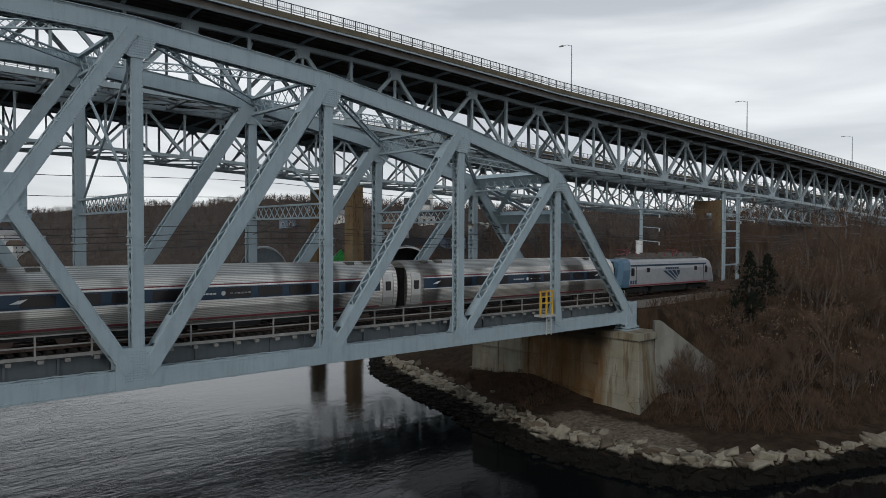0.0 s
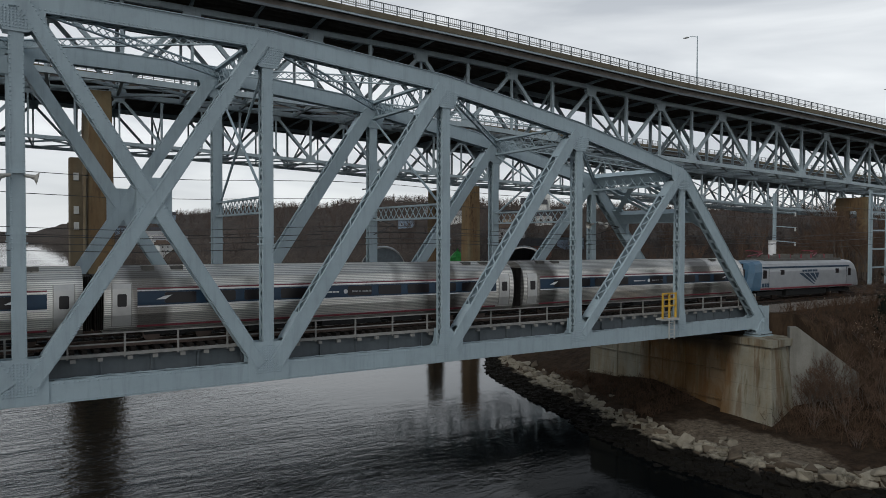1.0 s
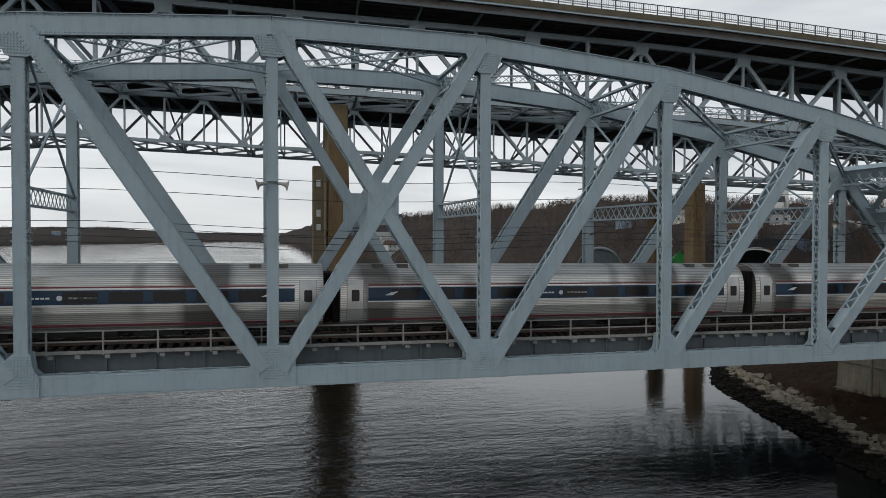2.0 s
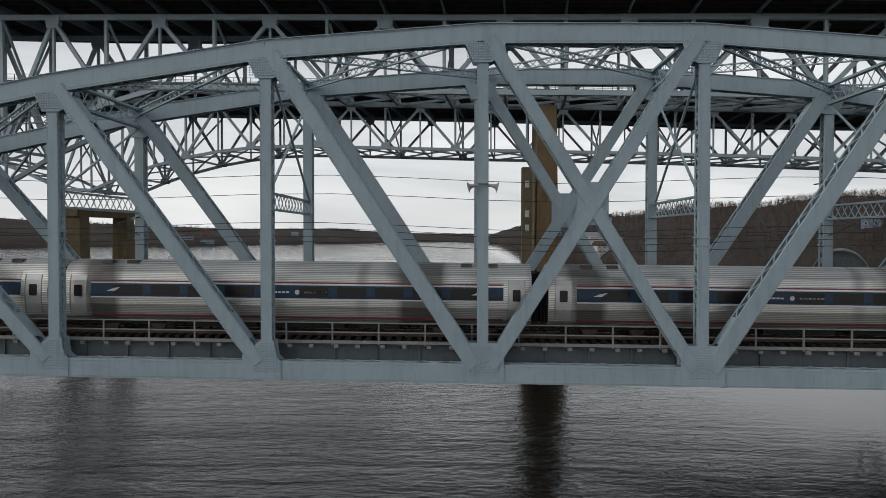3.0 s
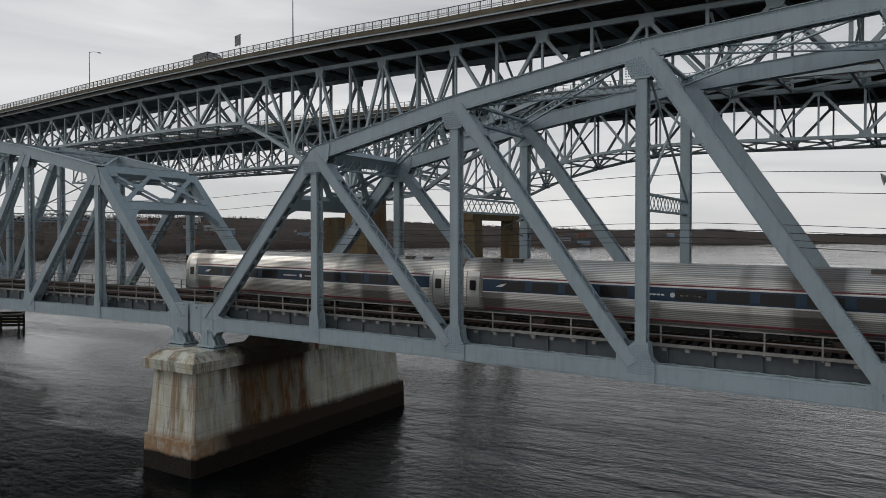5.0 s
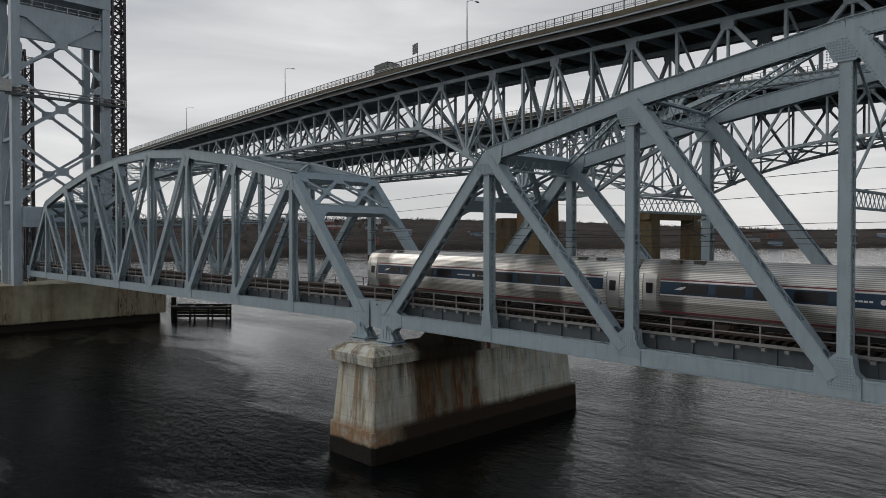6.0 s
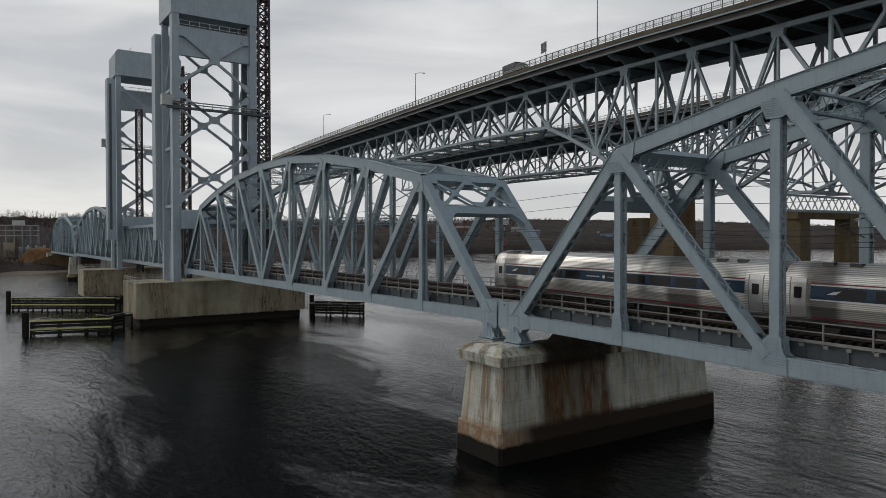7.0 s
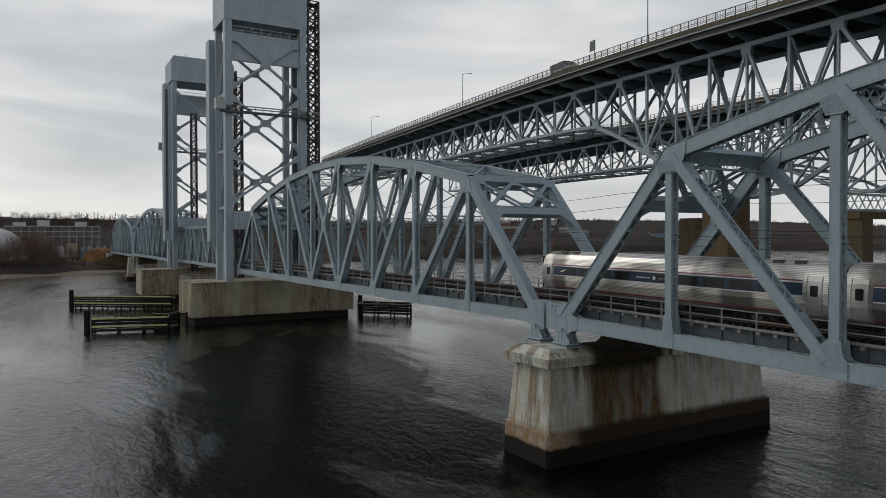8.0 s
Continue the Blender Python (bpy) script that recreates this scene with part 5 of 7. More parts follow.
def coach():
    c = empty("passenger_car")
    mb = MB()
    prof = [(y, z) for y, z in SHELL] + [(-y, z) for y, z in reversed(SHELL[:-1])]
    mb.prism(prof, -CAR / 2, CAR / 2, "x")
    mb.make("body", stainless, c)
    fl = MB()
    for i in range(9):  # fluting below the windows
        z = 0.98 + i * 0.095
        skin(fl, -CAR / 2 + 1.5, CAR / 2 - 1.5, z, z + 0.05, 0.035, 1)
    for i in range(5):
        z = 2.86 + i * 0.1
        skin(fl, -CAR / 2 + 1.5, CAR / 2 - 1.5, z, z + 0.05, 0.03, 1)
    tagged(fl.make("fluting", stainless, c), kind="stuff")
    for s in (-1, 1):
        mb = MB()
        skin(mb, -CAR / 2 + 1.5, CAR / 2 - 1.5, 1.92, 2.62, 0.014, 5, (s,))
        mb.make("window_band", navy, c)
    for nm, m, a, b in (("red_stripe", stripe_red, 2.72, 2.80), ("white_stripe", stripe_white, 1.84, 1.90), ("white_stripe", stripe_white, 2.64, 2.68), ("red_stripe", stripe_red, 0.84, 0.93)):
        for s in (-1, 1):
            mb = MB()
            skin(mb, -CAR / 2 + 1.5, CAR / 2 - 1.5, a, b, 0.02, 1, (s,))
            mb.make(nm, m, c)
    for i in range(10):
        x = -CAR / 2 + 3.55 + i * 2.033
        if i == 4:
            continue
        for s in (-1, 1):
            y = s * (shell_y(2.25) + 0.02)
            mb = MB().prism([(x - 0.72, 2.0), (x + 0.72, 2.0), (x + 0.78, 2.08), (x + 0.78, 2.48), (x + 0.72, 2.55), (x - 0.72, 2.55), (x - 0.78, 2.48), (x - 0.78, 2.08)], y - 0.012, y + 0.012)
            mb.make("window", dark_glass, c)
    for x in (-CAR / 2 + 0.8, CAR / 2 - 0.8):
        for s in (-1, 1):
            y = s * (shell_y(2.0) + 0.01)
            leaf = MB()
            skin(leaf, x - 0.42, x + 0.42, 0.95, 3.02, 0.012, 8, (s,))
            d = leaf.make("door", door_steel, c, weld=True)
            for e in (-0.47, 0.43):  # door jambs
                jamb = MB()
                skin(jamb, x + e, x + e + 0.04, 0.92, 3.06, 0.03, 8, (s,))
                jamb.make("jamb", roof_grey, d, weld=True)
            MB().prism([(x - 0.17, 1.9), (x + 0.17, 1.9), (x + 0.21, 1.96), (x + 0.21, 2.46), (x + 0.17, 2.52), (x - 0.17, 2.52), (x - 0.21, 2.46), (x - 0.21, 1.96)], y - 0.03, y + 0.03).make("door_window", dark_glass, d)
        for s in (-1, 1):
            xx = x + (2.0 if x < 0 else -2.0)
            y = s * (shell_y(2.25) + 0.03)
            MB().prism([(xx - 0.42, 2.2), (xx + 0.02, 2.2), (xx + 0.34, 2.42), (xx - 0.05, 2.36)], y - 0.008, y + 0.008).make("emblem", stripe_white, c)
    rf = MB()
    for i in range(14):
        x0, x1 = -CAR / 2 + 0.3 + i * (CAR - 0.6) / 14, -CAR / 2 + 0.3 + (i + 1) * (CAR - 0.6) / 14 - 0.08
        for (ya, za), (yb, zb) in (((1.05, 3.6), (0.6, 3.8)), ((0.6, 3.8), (0.0, 3.86)), ((0.0, 3.86), (-0.6, 3.8)), ((-0.6, 3.8), (-1.05, 3.6))):
            rf.hexa([(x0, ya, za), (x1, ya, za), (x1, yb, zb), (x0, yb, zb), (x0, ya, za + 0.02), (x1, ya, za + 0.02), (x1, yb, zb + 0.02), (x0, yb, zb + 0.02)])
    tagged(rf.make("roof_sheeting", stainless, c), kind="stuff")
    for x in (-10.6, -9.2, 9.2, 10.6):
        MB().box(x - 0.3, x + 0.3, -0.95, -0.55, 3.5, 3.86).make("roof_vent", soot, c)
    for x in (-9.1, 9.1):  # trucks
        b = MB().box(x - 1.7, x + 1.7, -1.15, -1.0, 0.4, 0.62).box(x - 1.7, x + 1.7, 1.0, 1.15, 0.4, 0.62).box(x - 0.3, x + 0.3, -1.1, 1.1, 0.4, 0.7).make("truck_frame", underframe, c)
        for xx in (x - 1.3, x + 1.3):
            for y in (-0.75, 0.75):
                MB().tube((xx, y - 0.07, 0.44), (xx, y + 0.07, 0.44), 0.44, n=20).make("wheel", rail_steel, b)
    for x0, x1 in ((-5.5, -2.2), (-1.2, 2.6), (3.4, 5.6)):
        MB().box(x0, x1, -1.2, 1.2, 0.3, 0.75).make("equipment_box", underframe, c)
    for x in (-CAR / 2 - 0.2, CAR / 2 + 0.2):
        gw = MB()
        folds = [(x - 0.2 + q * 0.05, 1.18 + 0.1 * (q % 2)) for q in range(9)]
        gw.prism([(a, -b) for a, b in folds] + [(a, b) for a, b in reversed(folds)], 0.75, 3.4, "z").make("gangway", bellows, c)
    for s in (-1, 1):  # unreadable lettering along the band
        y = s * (shell_y(2.25) + 0.026)
        for k in range(6):
            MB().box(-1.6 + k * 0.22, -1.6 + k * 0.22 + 0.17, y - 0.006, y + 0.006, 2.2, 2.29).make("letter_bar", stripe_white, c)
            MB().box(0.5 + k * 0.22, 0.5 + k * 0.22 + 0.17, y - 0.006, y + 0.006, 2.2, 2.29).make("letter_bar", stripe_white, c)
        MB().tube((0.1, y - 0.006, 2.25), (0.1, y + 0.006, 2.25), 0.13, n=14).make("round_emblem", stripe_white, c)
    return tagged(c, "stainless fluted railway passenger car with navy window band", "train car", "train cars")


def rail_z(x):
    return S1_Z - 0.0095 * x + 1.19 if x > 0 else 11.46 + 1.19


def on_track(x):
    if x > -2.8:
        return pose(x, 3.15, rail_z(x), 0, 0.54 if x > 0 else 0, 0)
    return AXIS @ pose(x + 2.8, 3.15, rail_z(x), 0, 0, 0)


HEAD = 121.0  # front of the locomotive
PITCH = 26.3
first = coach()
first.matrix_world = on_track(HEAD - 20.6 - PITCH / 2)
for i in range(1, 4):
    copy_thing(first, on_track(HEAD - 20.6 - PITCH / 2 - i * PITCH))


def locomotive():
    c = empty("locomotive", on_track(HEAD - 10.2))
    body = plain("grey_locomotive_paint", (0.29, 0.30, 0.31), 0.4, 0.1, 0.1)
    cab_blue = plain("blue_cab_paint", (0.06, 0.12, 0.18), 0.35, 0.0, 0.15)
    L = 10.0
    prof = [(1.42, 0.9), (1.47, 1.2), (1.47, 2.6), (1.3, 3.35), (0.95, 3.62), (0, 3.7)]
    ring = [(y, z) for y, z in prof] + [(-y, z) for y, z in reversed(prof[:-1])]
    n = len(ring)

    def loft(nm, mat, secs):
        mb = MB()
        for x, f, dz, lean in secs:
            mb.v += [(x + lean * max(0.0, z - 1.6), y * f, z if z < 1.5 else z + dz * (z - 1.5) / 1.2) for y, z in ring]
        m = len(secs) - 1
        for k in range(m):
            mb.f += [(k * n + i, k * n + (i + 1) % n, (k + 1) * n + (i + 1) % n, (k + 1) * n + i) for i in range(n)]
        mb.f += [tuple(n - 1 - i for i in range(n)), tuple(m * n + i for i in range(n))]
        return mb.make(nm, mat, c)

    loft("body", body, ((-L + 1.9, 1.0, 0, 0.25), (L - 1.9, 1.0, 0, -0.25)))
    rear = loft("rear_cab", cab_blue, ((-L, 0.80, -0.12, 0.42), (-L + 0.7, 0.95, -0.04, 0.36), (-L + 1.9, 1.0, 0, 0.25)))
    front = loft("front_cab", body, ((L - 1.9, 1.0, 0, -0.25), (L - 0.7, 0.95, -0.04, -0.36), (L, 0.80, -0.12, -0.42)))
    for nm, ob, x in (("rear_windscreen", rear, -L + 0.34), ("windscreen", front, L - 0.34)):
        s = 1 if x > 0 else -1
        MB().hexa([(x + s * 0.12, -0.85, 2.0), (x + s * 0.12, 0.85, 2.0), (x - s * 0.06, 0.85, 2.0), (x - s * 0.06, -0.85, 2.0), (x - s * 0.26, -0.75, 2.85), (x - s * 0.26, 0.75, 2.85), (x - s * 0.44, 0.75, 2.85), (x - s * 0.44, -0.75, 2.85)]).make(nm, dark_glass, ob)
    for s in (-1, 1):
        MB().box(-L + 1.9, L - 1.9, s * 1.47 - 0.02, s * 1.47 + 0.02, 0.96, 1.10).make("red_stripe", stripe_red, c)
        MB().beam((-L + 2.3, s * 1.40, 3.0), (L - 2.3, s * 1.40, 3.0), 0.16, 0.05, (0, 0, 1)).make("navy_stripe", navy, c)
        for k in range(4):  # slanting emblem blades
            x0 = -1.1 + k * 0.95
            MB().prism([(x0 - 0.7, 2.4), (x0, 2.4), (1.0 + 0.2 * k, 1.3 + 0.2 * k), (0.75 + 0.2 * k, 1.3 + 0.2 * k)], s * 1.475 - 0.012, s * 1.475 + 0.012).make("emblem", navy, c)
        for k in range(6):
            MB().box(-1.2 + k * 0.46, -0.85 + k * 0.46, s * 1.475 - 0.012, s * 1.475 + 0.012, 2.52, 2.72).make("letter_bar", navy, c)
        for k in range(3):
            MB().box(-L + 2.1 + k * 0.42, -L + 2.4 + k * 0.42, s * 1.475 - 0.012, s * 1.475 + 0.012, 1.2, 1.55).make("number_bar", navy, c)
        for x in (-L + 2.55, L - 2.4):
            MB().prism([(x - 0.28, 2.0), (x + 0.24, 2.0), (x + 0.28, 2.06), (x + 0.28, 2.7), (x + 0.22, 2.76), (x - 0.18, 2.76), (x - 0.28, 2.6)], s * 1.46 - 0.03, s * 1.46 + 0.03).make("cab_window", dark_glass, c)
        for x in (-4.6, 5.2):
            MB().box(x - 0.3, x + 0.3, s * 1.47 - 0.02, s * 1.47 + 0.02, 2.3, 2.75).make("side_window", dark_glass, c)
        for x in (-L + 3.2, L - 3.0):
            MB().box(x - 0.015, x + 0.015, s * 1.475 - 0.012, s * 1.475 + 0.012, 1.15, 2.9).make("door_seam", underframe, c)
    MB().box(-6.8, 6.8, -1.0, 1.0, 3.6, 3.8).make("roof_deck", soot, c)
    for x, w, h in ((-6.0, 0.5, 0.35), (-4.4, 0.8, 0.3), (-2.4, 0.6, 0.42), (-0.8, 0.9, 0.28), (1.2, 0.5, 0.42), (3.6, 0.8, 0.3), (5.6, 0.6, 0.4)):
        MB().box(x - w / 2, x + w / 2, -0.7, 0.7, 3.8, 3.8 + h).make("roof_equipment", soot, c)
    for x in (-5.2, -3.4, -1.6, 0.4, 2.2, 4.6):
        MB().tube((x, -0.4, 3.78), (x, -0.4, 4.2), 0.09, n=8).make("insulator", stripe_red, c)
    for x0 in (-7.2, 2.4):
        p = MB().beam((x0, -0.5, 4.0), (x0 + 1.6, 0, 4.3), 0.08, 0.08).beam((x0, 0.5, 4.0), (x0 + 1.6, 0, 4.3), 0.08, 0.08).beam((x0 + 1.6, 0, 4.3), (x0 + 0.2, 0, 4.5), 0.06, 0.06).beam((x0 + 0.2, -0.8, 4.52), (x0 + 0.2, 0.8, 4.52), 0.08, 0.08, (1, 0, 0))
        p.make("pantograph", stripe_red, c)
    for x in (-6.2, 6.2):
        b = MB().box(x - 2.0, x + 2.0, -1.2, 1.2, 0.4, 0.75).make("truck_frame", underframe, c)
        for xx in (x - 1.4, x + 1.4):
            for y in (-0.75, 0.75):
                MB().tube((xx, y - 0.07, 0.5), (xx, y + 0.07, 0.5), 0.5, n=20).make("wheel", rail_steel, b)
    MB().box(-3.6, 3.6, -1.25, 1.25, 0.3, 0.9).make("equipment_box", underframe, c)
    return tagged(c, "grey electric locomotive with blue cab and red lower stripe", "locomotive")


locomotive()

# ---- tracks beyond the abutment ----
def embankment():
    mb = MB().prism([(1.2, 10.0), (9.3, 10.0), (8.9, 11.15), (1.6, 11.15)], 101.5, 420, "x")
    mb.make("ballast_bed", plain("grey_ballast", (0.16, 0.145, 0.13), 0.9, 0, 0.35, 6.0))
    return bpy.data.objects["ballast_bed"]


tagged(embankment(), "grey ballast bed carrying two tracks through the woods", "ballast", kind="structure")
for yc in (3.15, 7.25):
    ties = MB()
    for i in range(260):
        ties.box(101.6 + i * 0.6, 101.85 + i * 0.6, yc - 1.3, yc + 1.3, 11.1, 11.3)
    tagged(ties.make("sleepers", tie_wood), "dark timber sleepers bedded in grey ballast", "sleepers", kind="stuff")
    tr = tagged(empty("track_rails", pose(100.7, yc, 0)), "brown running rails leading into the woods", "rails", "railway tracks")
    for off in (-0.72, 0.72):
        MB().box(0, 250, off - 0.035, off + 0.035, 11.3, 11.47).make("running_rail", rail_steel, tr)

# ---- overhead line: masts, wires ----
def mast(x, y, z0, h, label, arms=3, r=0.28):
    m = tagged(empty("catenary_mast", pose(x, y, z0)), label, "catenary mast", "catenary masts")
    mb = MB()
    for dx in (-r, r):
        mb.box(dx - 0.07, dx + 0.07, -0.12, 0.12, 0, h)
    for k in range(int(h / 0.9)):
        mb.box(-r, r, -0.03, 0.03, 0.4 + k * 0.9, 0.5 + k * 0.9)
    mb.make("pole", steel, m)
    for k in range(arms):
        z = h - 0.4 - k * 1.7
        a = MB().beam((0, 0, z), (0, -2.6, z - 0.2), 0.09, 0.09, (1, 0, 0)).make("cross_arm", steel, m)
        MB().tube((0, -2.5, z - 0.2), (0, -2.5, z - 0.6), 0.09, n=8).make("insulator", rail_white, a)
    return m


gantry = mast(143.0, 11.2, 9.5, 14.2, "grey ladder-like catenary mast beside the tracks")
for k in range(6):
    MB().box(0.35, 5.2, -0.06, 0.06, 1.2 + k * 2.5, 1.42 + k * 2.5).make("rung", steel, gantry)
mast(148.5, 11.6, 9.5, 14.4, "grey ladder-like catenary mast beside the tracks")
mast(120.5, 11.2, 9.5, 13.0, "slim dark catenary pole carrying feeder wires", 4, 0.12)
mast(196.0, 11.2, 9.5, 12.5, "slim dark catenary pole carrying feeder wires", 3, 0.14)
box = tagged(empty("transformer_box", pose(119.6, 10.9, 15.2)), "white pole-mounted transformer can", "transformer")
MB().tube((0, 0, 0), (0, 0, 1.7), 0.42, n=14).make("tank", stripe_white, box)
MB().tube((0, 0, 1.7), (0, 0, 1.85), 0.46, n=14).make("lid", rail_white, box)


def wire(name, pts, r, label):
    cu = bpy.data.curves.new(name, "CURVE")
    cu.dimensions = "3D"
    cu.bevel_depth, cu.bevel_resolution = r, 1
    sp = cu.splines.new("POLY")
    sp.points.add(len(pts) - 1)
    for p, q in zip(sp.points, pts):
        p.co = (*q, 1)
    cu.materials.append(wire_mat)
    return tagged(new(name, cu), label, "wire", "overhead wires")


for y, z, r in ((10.9, 21.6, 0.022), (10.9, 20.35, 0.022), (10.9, 18.0, 0.02), (7.25, 18.35, 0.02), (7.25, 17.5, 0.02), (3.15, 17.9, 0.022), (3.15, 17.2, 0.02)):
    pts = []
    for i in range(61):
        x = -100 + i * 300 / 60
        sag = 0.25 * math.cos((x % (3 * P)) / (3 * P) * 2 * math.pi)
        pts.append((x, y + (0.0194 * (x + 2.8) if x < -2.8 else 0), z - 0.0095 * max(0, min(x, 100)) * 0.6 + sag))
    wire("overhead_wire", pts, r, "thin dark overhead line wire running along the bridge")
for i in (2, 4, 6, 8):  # brackets holding the contact wires on the far truss
    x = i * P
    br = tagged(empty("wire_bracket", pose(x, W, 0)), "dark cantilever bracket holding the overhead wires", "bracket", "wire brackets")
    MB().beam((0, 0, 18.8), (0, -3.0, 18.3), 0.07, 0.07, (1, 0, 0)).make("arm", wire_mat, br)
    MB().beam((0, 0, 17.6), (0, -3.0, 18.3), 0.05, 0.05, (1, 0, 0)).make("strut", wire_mat, br)
    MB().beam((0, T, 21.0), (0, T + 1.2, 21.0), 0.08, 0.08, (1, 0, 0)).make("feeder_arm", wire_mat, br)
    MB().tube((0, -0.6, 18.72), (0, -1.1, 18.62), 0.1, n=8).make("insulator", rail_white, br)

# ---- loudspeakers on the middle post ----
def horn_pair(x, y, z):
    h = tagged(empty("loudspeaker_pair", pose(x, y, z)), "two grey horn loudspeakers clamped to a truss post", "loudspeaker")
    MB().box(-0.42, 0.42, -0.12, 0.02, 0.12, 0.24).make("clamp", steel, h)
    MB().box(-0.75, -0.3, -0.1, 0.0, -0.12, -0.05).make("bracket", steel, h)
    for s in (-1, 1):
        mb = MB()
        mb.tube((s * 0.42, -0.05, 0.0), (s * 0.72, -0.07, -0.02), 0.09, 0.1, 14)
        mb.tube((s * 0.72, -0.07, -0.02), (s * 1.02, -0.1, -0.08), 0.1, 0.15, 16, False)
        mb.tube((s * 1.02, -0.1, -0.08), (s * 1.22, -0.12, -0.14), 0.15, 0.36, 18, False)
        mb.make("horn", roof_grey, h)
    return h


horn_pair(44.72, -0.05, 20.15).scale = (0.62, 0.8, 0.8)
horn_pair(9.0 * P - P, W - 0.3, 18.6).scale = (0.9, 0.9, 0.9)

# ---- yellow gate over the near chord ----
gate = tagged(empty("ladder_gate", pose(87.6, -0.25, 0)), "yellow tubular safety gate with grey ladder on the walkway edge", "safety gate")
for x in (-0.75, 0.0, 0.75):
    MB().box(x - 0.06, x + 0.06, -0.06, 0.06, 11.2, 13.15).make("post", yellow, gate)
for z in (12.15, 12.65, 13.1):
    MB().box(-0.78, 0.78, -0.05, 0.05, z - 0.05, z + 0.05).make("bar", yellow, gate)
MB().box(-0.8, 0.8, -0.35, 0.6, 11.05, 11.2).make("platform", rail_white, gate)
for x in (-0.3, 0.3):
    MB().box(x - 0.04, x + 0.04, -0.3, -0.22, 9.6, 11.1).make("ladder_rail", rail_white, gate)
for k in range(5):
    MB().box(-0.3, 0.3, -0.28, -0.24, 9.75 + k * 0.28, 9.79 + k * 0.28).make("rung", rail_white, gate)

copy_thing(gate, pose(-11.9, 9.75, 0.2))
copy_thing(gate, pose(17.5, 9.75, 0))

# ---- street lamps, sign and a truck on the highway ----
def edge_point(az, out=-4.7):
    t = math.tan(radians(az))
    d = 94.0 + out
    y = d / (1 + SKEW * t)
    x = t * y
    return EYE[0] + x, EYE[1] + y, EYE[2] + crown(x) + deck_lift(x) + 4.2


def street_lamp(az, h=9.6):
    x, y, z = edge_point(az)
    lamp = tagged(empty("street_lamp", pose(x, y, z)), "slim grey street lamp with a curved arm on the bridge parapet", "street lamp", "street lamps")
    MB().tube((0, 0, 0), (0, 0, h), 0.14, 0.08, 10).make("pole", steel_far, lamp)
    MB().tube((0, 0, h - 0.2), (0.1, 1.1, h + 0.25), 0.06, 0.05, 8).tube((0.1, 1.1, h + 0.25), (0.2, 2.2, h + 0.32), 0.05, 0.045, 8).make("arm", steel_far, lamp)
    MB().prism([(2.1, h + 0.22), (2.2, h + 0.44), (3.0, h + 0.38), (3.1, h + 0.24)], 0.0, 0.4, "x").make("lantern", rail_white, lamp)


for az in (53.2, 66.4, 73.3, -44.2, -59.0, -66.5, 77.4):
    street_lamp(az, 8.9 if az > 0 else 9.6)
x, y, z = edge_point(-48.4)
sign = tagged(empty("road_sign", pose(x, y, z, 0, 0, -12)), "back of a dark louvred road sign on a post", "road sign")
MB().tube((0.5, 0, 0), (0.5, 0, 4.2), 0.08, n=8).make("post", steel_dark, sign)
for k in range(4):
    MB().box(-1.5, 0.7, -0.06, 0.06, 2.2 + k * 0.55, 2.68 + k * 0.55).make("panel", steel_dark, sign)
x, y, z = edge_point(-50.8, -2.6)
van = tagged(empty("delivery_truck", pose(x, y, z - 0.3, 0, 0, -5.7)), "dark box truck driving along the highway bridge", "truck")
MB().box(-3.6, 2.0, -1.2, 1.2, 0.9, 3.0).make("box_body", plain("dark_truck_paint", (0.03, 0.032, 0.035), 0.4), van)
MB().prism([(2.1, 0.9), (4.0, 0.9), (4.0, 1.7), (3.3, 2.5), (2.1, 2.5)], -1.1, 1.1).make("cab", steel_dark, van)
for xx in (-2.2, 3.0):
    for yy in (-1.1, 1.1):
        MB().tube((xx, yy - 0.12, 0.55), (xx, yy + 0.12, 0.55), 0.45, n=14).make("wheel", tie_wood, van)

# ---- movable span and the spans beyond ----
ls = tagged(empty("lift_span", AXIS @ pose(-176, 0, 0)), "grey Warren truss lift span between the two towers", "lift span")
N, LL, HH = 10, 56.0, 9.6
for y in (0.0, W):
    MB().box(-1, LL + 1, y, y + T, 10.9, 11.7).make("bottom_chord", steel, ls)
    MB().box(LL / N, LL - LL / N, y, y + T, 11.4 + HH - 0.7, 11.4 + HH).make("top_chord", steel, ls)
    for i in range(N):
        a, b = (i * LL / N, 11.4 if i % 2 == 0 else 11.2 + HH), ((i + 1) * LL / N, 11.4 if i % 2 else 11.2 + HH)
        mb = MB()
        laced(mb, a, b, 0.55, y, pitch=1.1)
        mb.make("diagonal", steel, ls)
        if i:
            MB().box(i * LL / N - 0.2, i * LL / N + 0.2, y + 0.1, y + T - 0.1, 11.4, 11.2 + HH).make("post", steel, ls)
for i in range(1, N):
    MB().box(i * LL / N - 0.2, i * LL / N + 0.2, T, W, 11.4 + HH - 0.9, 11.4 + HH - 0.2).make("top_strut", steel, ls)
MB().box(-1, LL + 1, T, W, 11.3, 12.4).make("floor", steel_dark, ls)
MB().box(-1.5, 14, -1.0, W + 1.5, 11.4 + HH, 11.4 + HH + 2.6).make("equipment_room", tower_steel, ls)

